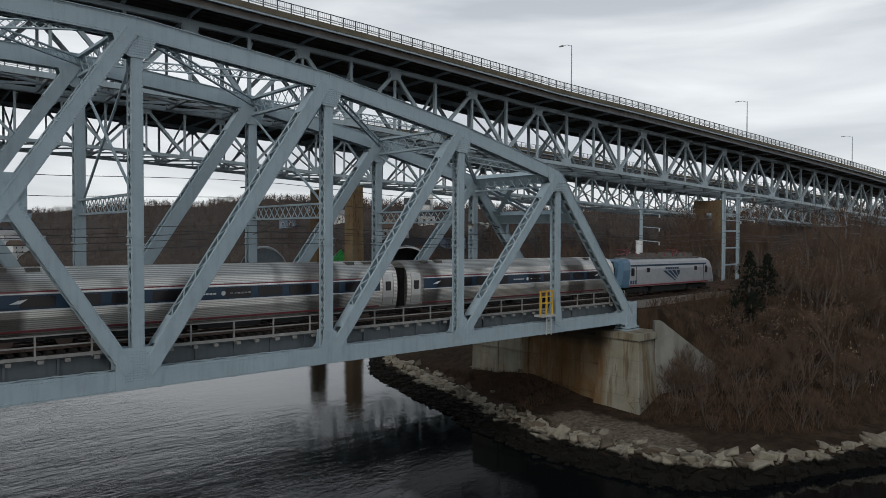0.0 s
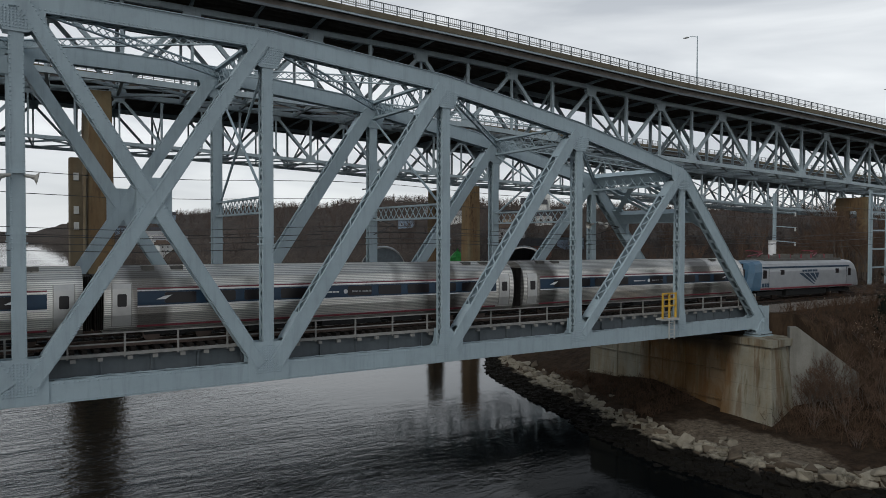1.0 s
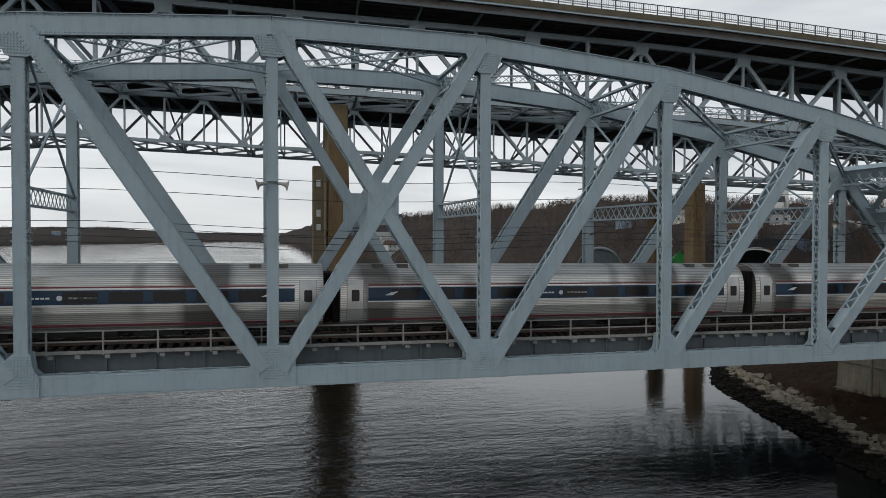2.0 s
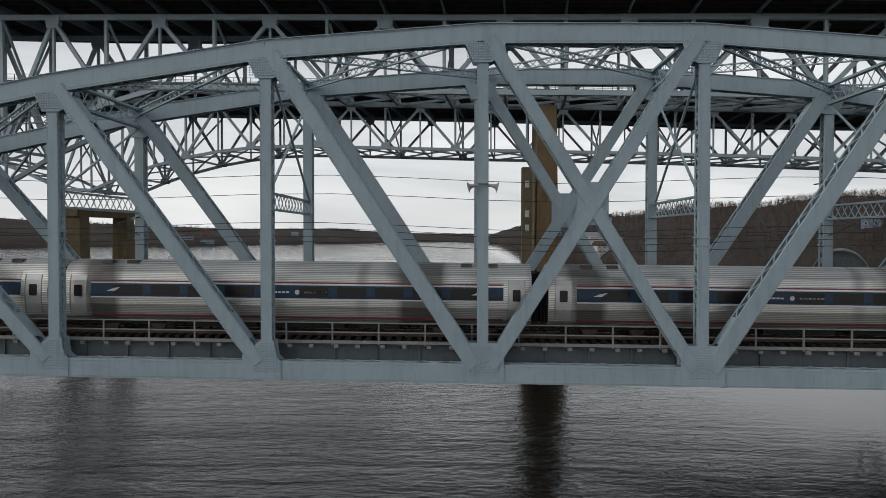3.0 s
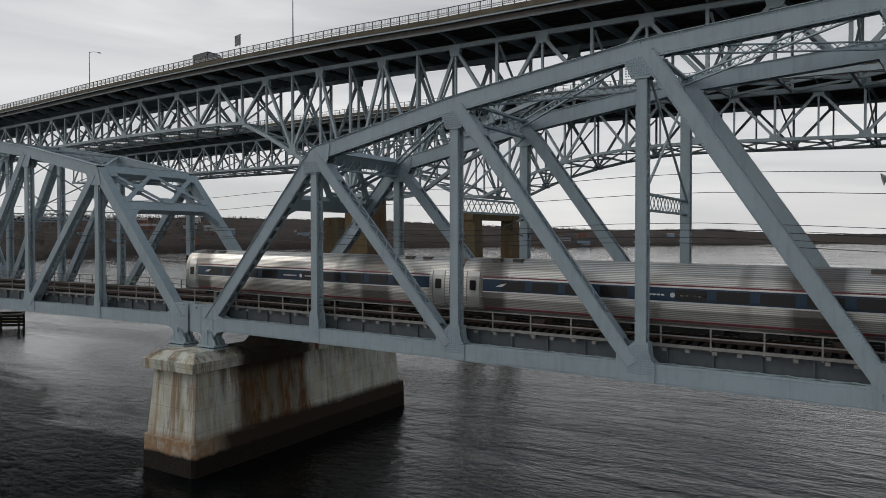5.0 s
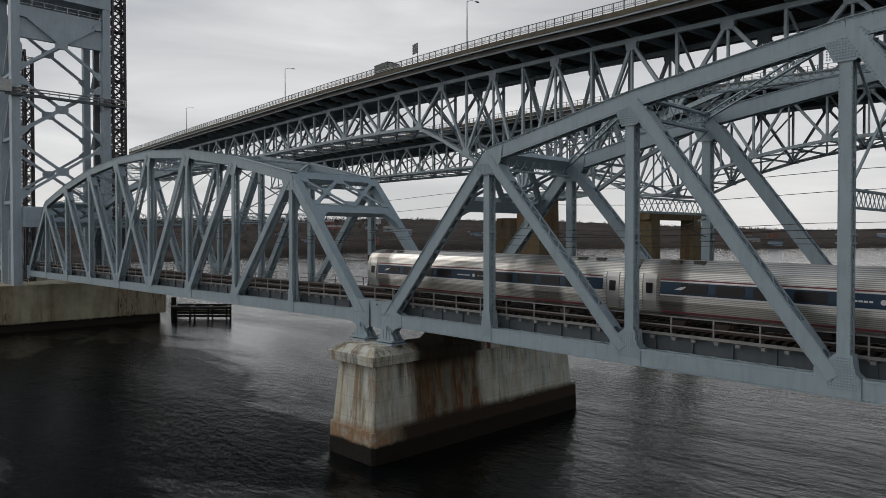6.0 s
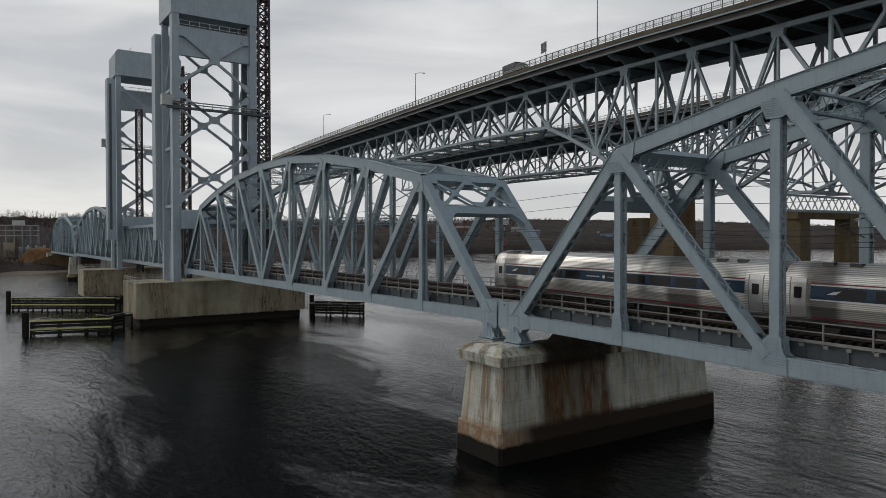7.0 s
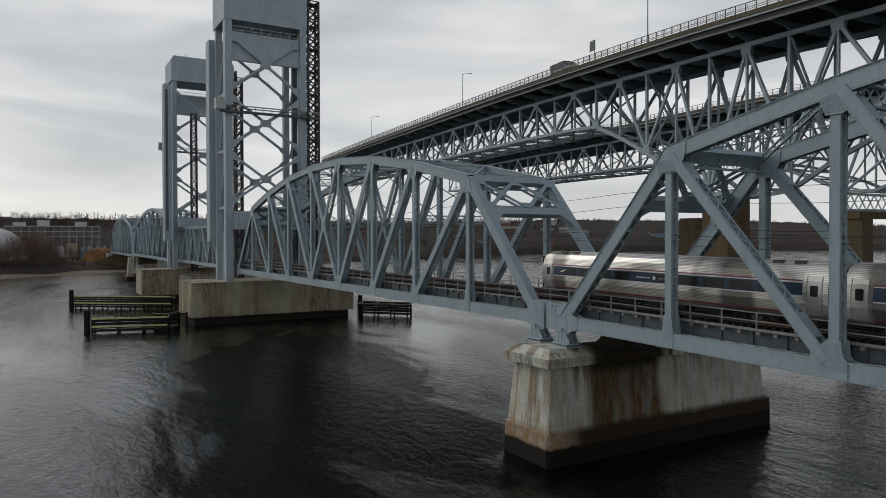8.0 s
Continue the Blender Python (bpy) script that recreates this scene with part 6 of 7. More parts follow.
far_span = [o for o in scene.objects if o.name.startswith("truss_span")][-1]
for k, x in enumerate((-179.5, -283.0)):
    c = copy_thing(far_span, AXIS @ pose(x - 9 * P, 0, 11.46 - 0.6 * k))
    tagged(c, "distant grey truss span beyond the lift towers")
for x, w in ((-281.6, 5.0), (-385.5, 9.0)):
    p = tagged(empty("bridge_pier", AXIS @ pose(x, 0, 0)), "weathered concrete pier of a distant bridge span", "bridge pier")
    frustum(MB(), -w / 2 - 0.6, w / 2 + 0.6, -3, 19, -2, 2.2, 0.1, 0.2).make("plinth", pier_mat, p)
    frustum(MB(), -w / 2, w / 2, -2.4, 18, 2.2, 9.8, 0.4, 0.1).make("shaft", pier_mat, p)

# ---- timber fenders round the lift piers ----
fender_wood = plain("tarred_timber", (0.022, 0.02, 0.017), 0.85, 0, 0.3)
fender_rub = plain("pale_yellow_rubbing_strip", (0.56, 0.53, 0.22), 0.7, 0, 0.2)


fender_tie = plain("weathered_grey_timber", (0.23, 0.22, 0.205), 0.9, 0, 0.35, 2.0)


def fender(x0, y0, x1, y1, levels, label, pile=True, face=1):
    d = Vector((x1 - x0, y1 - y0, 0))
    n = d.length
    f = tagged(empty("timber_fender", pose(x0, y0, 0, 0, 0, math.degrees(math.atan2(d.y, d.x)))), label, "fender", "timber fenders")
    for z in np.arange(0.3, levels, 0.6):
        MB().box(0, n, -0.18, 0.18, z, z + 0.46).make("wale", fender_wood, f)
    for z in (levels * 0.42, levels):
        MB().box(0, n, *sorted((face * 0.19, face * 0.31)), z, z + 0.28).make("rubbing_strip", fender_rub, f)
    k = int(n / 3.4)
    for i in range(k + 1):
        x = n * i / k
        MB().tube((x, -0.4 * face, -2), (x, -0.4 * face, levels - 0.1), 0.2, n=8).make("post", fender_wood, f)
        MB().tube((x, -2.6 * face, -2), (x, -2.6 * face, levels - 0.1), 0.2, n=8).make("post", fender_wood, f)
        MB().box(x - 0.12, x + 0.12, *sorted((-2.7 * face, 0)), levels + 0.02, levels + 0.2).make("tie_beam", fender_tie, f)
        if i < k:
            MB().beam((x, -2.5 * face, levels - 0.02), (x + n / k, -0.25 * face, levels - 0.02), 0.16, 0.14, (0, 0, 1)).make("diagonal_brace", fender_tie, f)
    MB().box(0, n, *sorted((-2.7 * face, -2.3 * face)), levels - 0.5, levels - 0.15).make("wale", fender_wood, f)
    MB().box(0, n, *sorted((-2.29 * face, -2.2 * face)), levels - 0.42, levels - 0.2).make("rubbing_strip", fender_rub, f)
    if pile:
        for k in range(5):
            a = k * 1.256
            MB().tube((-0.8 + 0.35 * math.cos(a), 0.35 * math.sin(a), -2), (-0.8 + 0.3 * math.cos(a), 0.3 * math.sin(a), levels + 1.7), 0.26, n=8).make("mooring_post", fender_wood, f)
    return f


fender(-100.6, -29.4, -97.4, -16.6, 2.6, "black timber fender with pale yellow rubbing strips in the river", True, -1)
fender(-103.5, -18.2, -106.5, -13.4, 2.8, "black timber fender wall against the lift pier", False)
fender(-155.8, -31.0, -141.0, -10.0, 3.0, "long black timber fender with pale yellow strips", True, -1)
fender(-105.0, 27.0, -96.0, 35.0, 2.8, "black timber fender corner behind the lift pier")

# ---- stones of the shore ----
def stone_material(name, tone, weed):
    k = Mat(name, 0.9, 0.0, 0.12)
    a = k.ramp(k.noise(1.3, 5, 0.65), (0.3, tuple(c * 0.7 for c in tone)), (0.7, tuple(c * 1.2 for c in tone)))
    a = k.mix(k.ramp(k.rnd, (0.2, 0.0), (0.9, 0.9)), a, (0.075, 0.056, 0.04))
    a = k.mix(k.ramp(k.noise(0.9, 5, 0.7), (0.5, 0.0), (0.68, 0.7)), a, (0.045, 0.036, 0.028))
    z = k.math("ADD", k.sep(k.pos)[2], k.math("MULTIPLY", k.noise(0.7, 3), 0.8))
    a = k.mix(k.ramp(k.math("SUBTRACT", z, weed - 0.5), (0.4, 1.0), (0.6, 0.0)), a, (0.009, 0.008, 0.0065))
    k.color(a)
    k.bump(k.noise(7.0, 5, 0.65), 0.4, 0.05)
    return k.m


stone_mat = stone_material("grey_riprap_stone", (0.25, 0.225, 0.175), 1.5)
rng = random.Random(5)


def stone_mesh(seed):
    r = random.Random(seed)
    long, flat = r.uniform(0.4, 0.95), r.uniform(0.24, 0.52)
    bm = bmesh.new()
    bmesh.ops.create_cube(bm, size=1.0)
    for v in bm.verts:
        v.co = Vector((v.co.x * r.uniform(0.75, 1.2), v.co.y * long, v.co.z * flat))
        v.co += Vector((r.uniform(-0.17, 0.17), r.uniform(-0.14, 0.14), r.uniform(-0.11, 0.11)))
    bmesh.ops.bevel(bm, geom=bm.edges[:], offset=0.05, segments=1, affect="EDGES", profile=0.6)
    me = bpy.data.meshes.new("shore_stone")
    bm.to_mesh(me)
    bm.free()
    me.materials.append(stone_mat)
    return me


stones = [stone_mesh(40 + i) for i in range(14)]


def put_stone(x, y, size, lift=0.04):
    ob = new("shore_stone", stones[rng.randrange(14)])
    ob.matrix_world = pose(x, y, bank_height(x, y) + size * lift, rng.gauss(0, 13), rng.gauss(0, 13), rng.uniform(0, 360)) @ Matrix.Scale(size, 4)
    return tagged(ob, "pale angular riprap stone lying on the river's edge", "stone", "shore stones")


for i in range(190):  # the pale crest of stones
    y = rng.uniform(-32, -1)
    put_stone(knot(EDGE, y) + rng.gauss(4.5, 1.0), y, rng.uniform(0.35, 0.8) + 1.25 * rng.random() ** 3)
for i in range(28):
    y = rng.uniform(-1, 4)
    put_stone(knot(EDGE, y) + rng.gauss(4.3, 0.8), y, rng.uniform(0.55, 1.2) + 0.6 * rng.random() ** 3)
for i in range(78):
    y = rng.uniform(4, 30)
    put_stone(knot(EDGE, y) + rng.gauss(4.7, 0.8), y, rng.uniform(0.4, 0.9) + 1.0 * rng.random() ** 3)
rest = MB()
for i in range(3400):  # weed-covered lower stones
    y = rng.uniform(-60, 52)
    x = knot(EDGE, y) + rng.uniform(0.2, 5.2)
    s = rng.uniform(0.15, 0.65)
    z = bank_height(x, y)
    c = [(sx * s * rng.uniform(0.35, 0.7), sy * s * rng.uniform(0.35, 0.7), sz * s * rng.uniform(0.2, 0.5)) for sz in (-1, 1) for sx, sy in ((-1, -1), (1, -1), (1, 1), (-1, 1))]
    t = rng.uniform(0, 6.28)
    rest.hexa([(x + p * math.cos(t) - q * math.sin(t), y + p * math.sin(t) + q * math.cos(t), z + r) for p, q, r in c])
tagged(rest.make("shore_rubble", stone_mat), "dark weed-covered rubble at the tide line", "rubble", kind="stuff")

# ---- bare shrubs and trees ----
bark = plain("grey_brown_bark", (0.10, 0.083, 0.070), 0.9, 0, 0.3, 4.0)
twig_mat = plain("brown_twigs", (0.10, 0.066, 0.047), 0.9, 0, 0.35, 2.0)
dry_leaf = plain("dry_leaves", (0.30, 0.235, 0.175), 0.85, 0, 0.4, 3.0)


def limb(mb, a, b, r0, r1, n=4):
    mb.tube(a, b, r0, r1, n, False)


def bare_tree_parts(seed, h, spread, stems, depth):
    r = random.Random(seed)
    trunk, twigs = MB(), MB()

    def grow(p, d, length, rad, level):
        q = p + d * length
        limb(trunk if level < 2 else twigs, p, q, rad, rad * 0.62, 5 if level < 2 else 3)
        if level >= depth:
            return
        for k in range(r.choice((2, 3, 3)) if level else 3):
            nd = (d + Vector((r.uniform(-1, 1), r.uniform(-1, 1), r.uniform(-0.25, 0.7))) * spread).normalized()
            s = p.lerp(q, r.uniform(0.45, 1.0))
            grow(s, nd, length * r.uniform(0.55, 0.82), max(0.007, rad * 0.58), level + 1)

    for k in range(stems):
        a = r.uniform(0, 6.28)
        d = Vector((math.cos(a) * 0.28 * (stems > 1), math.sin(a) * 0.28 * (stems > 1), 1)).normalized()
        grow(Vector((math.cos(a) * 0.2, math.sin(a) * 0.2, -0.3)), d, h * r.uniform(0.33, 0.42), (h * 0.006 + 0.008) if stems > 1 else (h * 0.011 + 0.012), 0)
    return trunk, twigs


def bare_tree(name, seed, h, spread, stems, depth, label, category, group):
    t = empty(name)
    a, b = bare_tree_parts(seed, h, spread, stems, depth)
    a.make("trunk", bark, t)
    b.make("crown", twig_mat, t)
    return tagged(t, label, category, group)


protos = []
for i in range(5):
    protos.append(bare_tree("bare_shrub", 10 + i, 3.4 + i * 0.45, 0.62, 6, 5, "leafless brown shrub with many thin stems on the bank", "shrub", "bank shrubs"))
for i in range(4):
    protos.append(bare_tree("bare_tree", 30 + i, 8.5 + i * 1.2, 0.5, 1, 6, "leafless grey-brown tree on the river bank", "tree", "bank trees"))
used = [False] * len(protos)
planted = []


def plant(k, x, y, s=1.0, turn=None):
    m = pose(x, y, bank_height(x, y), 0, 0, rng.uniform(0, 360) if turn is None else turn)
    planted.append((x, y, s, k))
    if not used[k]:
        used[k] = True
        protos[k].matrix_world = m
        return protos[k]
    c = copy_thing(protos[k], m)
    c.scale = (s, s, s)
    return c


n = 0
while n < 330:
    x, y = rng.uniform(100, 175), rng.uniform(-32, 0.5)
    d = x - knot(EDGE, y)
    if d < 13 or (y > -10.5 and x < 106.2) or (y > -3.0 and x < 116) or (y > 0.0 and x < 130):
        continue
    tall = rng.random() < 0.10 + 0.3 * (x > 122)
    low = y > -11 and 106 < x < 121
    plant(rng.randrange(5, 9) if tall and not low else rng.randrange(0, 5), x, y, rng.uniform(0.75, 1.2) * (0.55 if low else 1.0))
    n += 1
for i in range(110):  # beyond the tracks
    x, y = rng.uniform(106, 230), rng.uniform(14, 70)
    if x - knot(EDGE, y) > 8:
        plant(rng.randrange(5, 9) if rng.random() < 0.55 else rng.randrange(0, 5), x, y, rng.uniform(0.7, 1.05))
for x, y, s in ((100.6, -4.6, 0.8), (102.0, -5.6, 0.7), (103.4, -7.2, 0.9), (99.8, -7.6, 0.6), (101.2, -3.9, 1.0), (101.9, -4.8, 1.15), (103.0, -6.0, 1.1), (104.2, -8.4, 1.0), (102.6, -9.0, 0.8), (100.9, -6.4, 0.9), (98.6, -5.6, 0.5), (105.0, -9.6, 1.1), (97.6, -9.4, 0.5), (100.4, -10.6, 0.7), (103.6, -11.2, 0.9)):  # in front of the wing wall
    plant(rng.randrange(0, 5), x, y, s)

dry_stalk = plain("dry_undergrowth", (0.068, 0.042, 0.027), 0.95, 0, 0.45, 0.5)
pale_stalk = plain("pale_seed_heads", (0.24, 0.20, 0.16), 0.95, 0, 0.3, 2.0)
under, heads = MB(), MB()
gr = random.Random(91)
for i in range(15000):
    if i % 3 == 0:  # mound before the abutment
        x, y = gr.uniform(88, 98), gr.uniform(5, 40)
        d = x - knot(EDGE, y)
        if d < 5.6 + gr.random():
            continue
        h = gr.uniform(0.25, 0.8)
    else:
        x, y = gr.uniform(92, 150), gr.uniform(-34, 1)
        d = x - knot(EDGE, y)
        if d < 11 + 2 * gr.random() or (y > -2.0 and x < 104):
            continue
        h = gr.uniform(0.4, 1.7)
    z = bank_height(x, y)
    p = Vector((x, y, z - 0.05))
    for s in range(2):
        q = p + Vector((gr.uniform(-0.5, 0.5) * h, gr.uniform(-0.5, 0.5) * h, h * gr.uniform(0.6, 1.0)))
        under.tube(p, q, 0.022, 0.01, 3, False)
        for t in range(2):
            m = p.lerp(q, gr.uniform(0.4, 0.9))
            e = m + Vector((gr.uniform(-1, 1), gr.uniform(-1, 1), gr.uniform(0.1, 0.9))) * h * 0.35
            under.tube(m, e, 0.012, 0.006, 3, False)
        if x > 112 and gr.random() < 0.12:
            heads.tube(q, q + Vector((0.05, 0, 0.16)), 0.035, 0.02, 4)
tagged(under.make("undergrowth", dry_stalk), "dry reddish-brown undergrowth covering the bank", "undergrowth", kind="stuff")
tagged(heads.make("seed_heads", pale_stalk), "pale dry seed heads among the brush", "seed heads", kind="stuff")

for i in range(60):  # taller trees before the highway's pier
    a, r = radians(rng.uniform(60, 68)), rng.uniform(122, 162)
    plant(rng.randrange(5, 9), EYE[0] + r * math.sin(a), EYE[1] + r * math.cos(a), rng.uniform(0.9, 1.25))

leaves = MB()
for x, y, s, k in planted:  # last pale leaves clinging to the shrubs
    if not (108 < x < 150 and y < 0) or gr.random() < 0.35:
        continue
    h = (3.4 + k * 0.45 if k < 5 else 8.0) * s
    for i in range(26):
        a, rad = gr.uniform(0, 6.28), h * 0.33 * gr.random() ** 0.5
        p = Vector((x + math.cos(a) * rad, y + math.sin(a) * rad, bank_height(x, y) + h * gr.uniform(0.42, 0.92)))
        d = Vector((gr.uniform(-1, 1), gr.uniform(-1, 1), gr.uniform(-0.3, 0.3))).normalized() * gr.uniform(0.06, 0.15)
        leaves.tube(p, p + d, 0.03, 0.012, 3)
tagged(leaves.make("clinging_leaves", dry_leaf), "pale dry leaves clinging to the bare shrubs", "leaves", kind="stuff")

needle = plain("cedar_green", (0.009, 0.011, 0.007), 0.9, 0, 0.4, 3.0)


def cedar(x, y, h, seed, z=None, label="dark evergreen cedar on the bank", group="evergreens"):
    r = random.Random(seed)
    t = empty("cedar_tree", pose(x, y, bank_height(x, y) if z is None else z))
    MB().tube((0, 0, -0.3), (0, 0, h * 0.95), h * 0.022 + 0.03, 0.02, 7).make("trunk", bark, t)
    mb = MB()
    for i in range(int(h * 34)):
        f = r.random() ** 0.8
        z0 = 0.08 * h + f * 0.92 * h
        rad = (1 - f) ** 0.7 * h * 0.36 * r.uniform(0.2, 1.5) * (0.75 + 0.35 * math.sin(f * 19 + seed))
        a = r.uniform(0, 6.28)
        p = Vector((math.cos(a) * rad, math.sin(a) * rad, z0))
        for k in range(3):
            d = Vector((r.uniform(-1, 1), r.uniform(-1, 1), r.uniform(-0.4, 0.9))).normalized() * r.uniform(0.18, 0.4) * (h / 6) ** 0.5
            mb.tube(p, p + d, 0.05, 0.004, 3, False)
        s = r.uniform(0.1, 0.22)
        mb.tube(p - Vector((0, 0, s)), p + Vector((0, 0, s)), s * 0.8, 0.02, 4, False)
    mb.make("foliage", needle, t)
    return tagged(t, label, "tree", group)


cedar(118.0, -3.4, 6.9, 1)
cedar(120.6, -4.2, 5.6, 2)
cedar(116.2, -4.4, 3.6, 3)
cedar(114.0, -3.6, 3.2, 4)

# ---- woods and houses on the far shores ----
def hill_point(a, t):
    r0, el = knot(SHORE, a), knot(CREST, a)
    r1 = r0 * 1.25 + 420
    r = r0 + (r1 - r0) * t ** 1.4
    top = EYE[2] + math.tan(radians(el)) * r1
    s, c = math.sin(radians(a)), math.cos(radians(a))
    return EYE[0] + s * r, EYE[1] + c * r, slope_height(a, t, top), r


wood_mat = plain("far_bare_woods", (0.075, 0.058, 0.050), 0.95, 0, 0.35, 0.06)
woods = MB()


def bare_crown(mb, r, x, y, z, h, w, n):
    """A leafless tree with a rounded fan of branches."""
    fork = h * r.uniform(0.12, 0.24)
    mb.tube((x, y, z - 1), (x, y, z + fork), w * 0.9, w * 0.7, 3, False)
    wide = h * r.uniform(0.36, 0.55)
    limbs = []
    for k in range(n):
        b = r.uniform(0, 6.28)
        e = r.uniform(0.15, 1.5)
        if k < 6 or not limbs:
            p = Vector((x, y, z + fork * r.uniform(0.6, 1.1)))
        else:
            s, t = r.choice(limbs)
            p = s.lerp(t, r.uniform(0.35, 0.75))
        q = Vector((x + math.cos(b) * math.cos(e) * wide, y + math.sin(b) * math.cos(e) * wide, z + h * 0.55 + math.sin(e) * h * 0.42 * r.uniform(0.8, 1.1)))
        if k < 6:
            limbs.append((p, q))
        mb.tube(p, q, w * (0.6 if k < 6 else 0.42), w * 0.15, 3, False)


wr = random.Random(77)
for i in range(7600):
    a = wr.uniform(4.6, 83) if i % 4 else wr.uniform(-99, -50)
    t = min(1.0, wr.random() ** 0.9 + (0.02 if a > 0 else 0.12))
    if i % 3 == 0:
        t = 0.95 + 0.05 * wr.random()
    x, y, z, r = hill_point(a, t)
    h = wr.uniform(5.5, 10)
    if i % 3 == 0:
        z -= 5.0
    w = 0.035 + r * 0.00013
    bare_crown(woods, wr, x, y, z, h, w, 17)
for i in range(1900):  # a closed line of crowns along the left crests
    x, y, z, r = hill_point(wr.uniform(-100, -9), wr.uniform(0.86, 1.0))
    bare_crown(woods, wr, x, y, z - (5.5 if r < 1300 else 8.5), wr.uniform(9, 17), 0.04 + r * 0.00013, 20)
tagged(woods.make("far_woods", wood_mat), "leafless brown woods covering the far hillsides", "woods", kind="stuff")
for i in range(10):
    a = wr.uniform(23.2, 26.2) if i < 7 else wr.uniform(29.5, 33.5)
    x, y, z, r = hill_point(a, 0.97)
    cedar(x, y, wr.uniform(7, 11), 100 + i, z - 2.0, "dark pine rising over the hill's crest", "hilltop pines")

house_walls = [plain("house_" + n, c, 0.8) for n, c in (("white", (0.55, 0.55, 0.53)), ("grey", (0.30, 0.31, 0.32)), ("tan", (0.36, 0.29, 0.21)), ("brick", (0.22, 0.10, 0.075)), ("blue", (0.20, 0.26, 0.33)))]
roof_mats = [plain("roof_" + n, c, 0.85) for n, c in (("dark", (0.05, 0.05, 0.055)), ("brown", (0.09, 0.065, 0.05)), ("pale", (0.22, 0.22, 0.22)))]


def house(x, y, z, w, d, h, turn, wall, roof, label):
    o = empty("house", pose(x, y, z, 0, 0, turn))
    MB().box(-w / 2, w / 2, -d / 2, d / 2, -3, h).make("wall", wall, o)
    MB().prism([(-d / 2 - 0.4, h), (d / 2 + 0.4, h), (0, h + d * 0.38)], -w / 2 - 0.4, w / 2 + 0.4, "x").make("roof", roof, o)
    for fl in range(max(1, int(h / 2.7))):
        for k in range(max(2, int(w / 3))):
            xx = -w / 2 + (k + 0.5) * w / max(2, int(w / 3))
            win = MB().box(xx - 0.5, xx + 0.5, -d / 2 - 0.06, -d / 2 + 0.02, fl * 2.7 + 1.0, fl * 2.7 + 2.2).make("window", house_walls[0], o)
            MB().box(xx - 0.4, xx + 0.4, -d / 2 - 0.09, -d / 2 - 0.05, fl * 2.7 + 1.1, fl * 2.7 + 2.1).make("pane", dark_glass, win)
    return tagged(o, label, "house", "far houses")


names = ["white", "grey", "tan", "brick red", "blue-grey"]
for i in range(46):
    a = wr.choice((wr.uniform(-62, -34), wr.uniform(-62, -40), wr.uniform(6, 12), wr.uniform(-24, -10), wr.uniform(30, 45)))
    x, y, z, r = hill_point(a, wr.uniform(0.06, 0.7))
    k = wr.randrange(5)
    house(x, y, z, wr.uniform(9, 22) if a < 25 else wr.uniform(7, 11), wr.uniform(7, 10) if a < 25 else 6.5, wr.choice((3.0, 5.6, 5.6, 8.2)) if a < 25 else 3.6, wr.uniform(-25, 25) - a, house_walls[k], roof_mats[wr.randrange(3)], f"{names[k]} clapboard house among bare trees on the shore")


def shed(az, r, rad, length, z, wall, label, mouth=False):
    x, y = EYE[0] + r * math.sin(radians(az)), EYE[1] + r * math.cos(radians(az))
    o = tagged(empty("arched_shed", pose(x, y, z, 0, 0, -az)), label, "shed", "arched sheds")
    n = 22
    arc = [(math.cos(math.pi * i / n) * rad, math.sin(math.pi * i / n) * rad) for i in range(n + 1)]
    mb = MB()
    for (p, q), (p2, q2) in zip(arc, arc[1:]):
        mb.hexa([(p, 0, q), (p2, 0, q2), (p2, length, q2), (p, length, q), (p * 1.03, 0, q * 1.03), (p2 * 1.03, 0, q2 * 1.03), (p2 * 1.03, length, q2 * 1.03), (p * 1.03, length, q * 1.03)])
    mb.make("roof", wall, o, weld=True)
    MB().prism(arc, 0.6 if not mouth else length - 0.5, 0.9 if not mouth else length, "y").make("end_wall", wall, o)
    rim = MB()
    for (p, q), (p2, q2) in zip(arc, arc[1:]):
        rim.beam((p, -0.1, q), (p2, -0.1, q2), 0.3, 0.3, (0, 1, 0))
    rim.make("rim", rail_white, o)
    MB().box(-rad, rad, 0.2, length, -4, 0.02).make("base", plain("shed_floor", (0.05, 0.05, 0.05), 0.9), o)
    return o


slate = plain("grey_sheet_metal", (0.16, 0.19, 0.21), 0.6)
shed(28.2, 205, 6.6, 22, 7.2, slate, "grey sheet-metal arched shed on the shore")
shed(39.8, 190, 6.8, 22, 7.4, slate, "open arched boat shed with a white rim", True)
tent_x, tent_y = EYE[0] + 210 * math.sin(radians(34.3)), EYE[1] + 210 * math.cos(radians(34.3))
tent = tagged(empty("green_tarpaulin", pose(tent_x, tent_y, 7.5)), "bright green tarpaulin draped over a stack", "tarpaulin")
tb = MB()
for i in range(8):
    a, b = i * math.pi / 4, (i + 1) * math.pi / 4
    k = len(tb.v)
    tb.v += [(math.cos(a) * 3, math.sin(a) * 3, 0), (math.cos(b) * 3, math.sin(b) * 3, 0), (math.cos(b) * 2.2, math.sin(b) * 2.2, 3.4), (math.cos(a) * 2.2, math.sin(a) * 2.2, 3.4), (0.3, 0, 5.6 + 0.4 * (i % 2))]
    tb.f += [(k, k + 1, k + 2, k + 3), (k + 3, k + 2, k + 4)]
tb.make("sheet", plain("green_sheet", (0.03, 0.30, 0.05), 0.6), tent, weld=True)

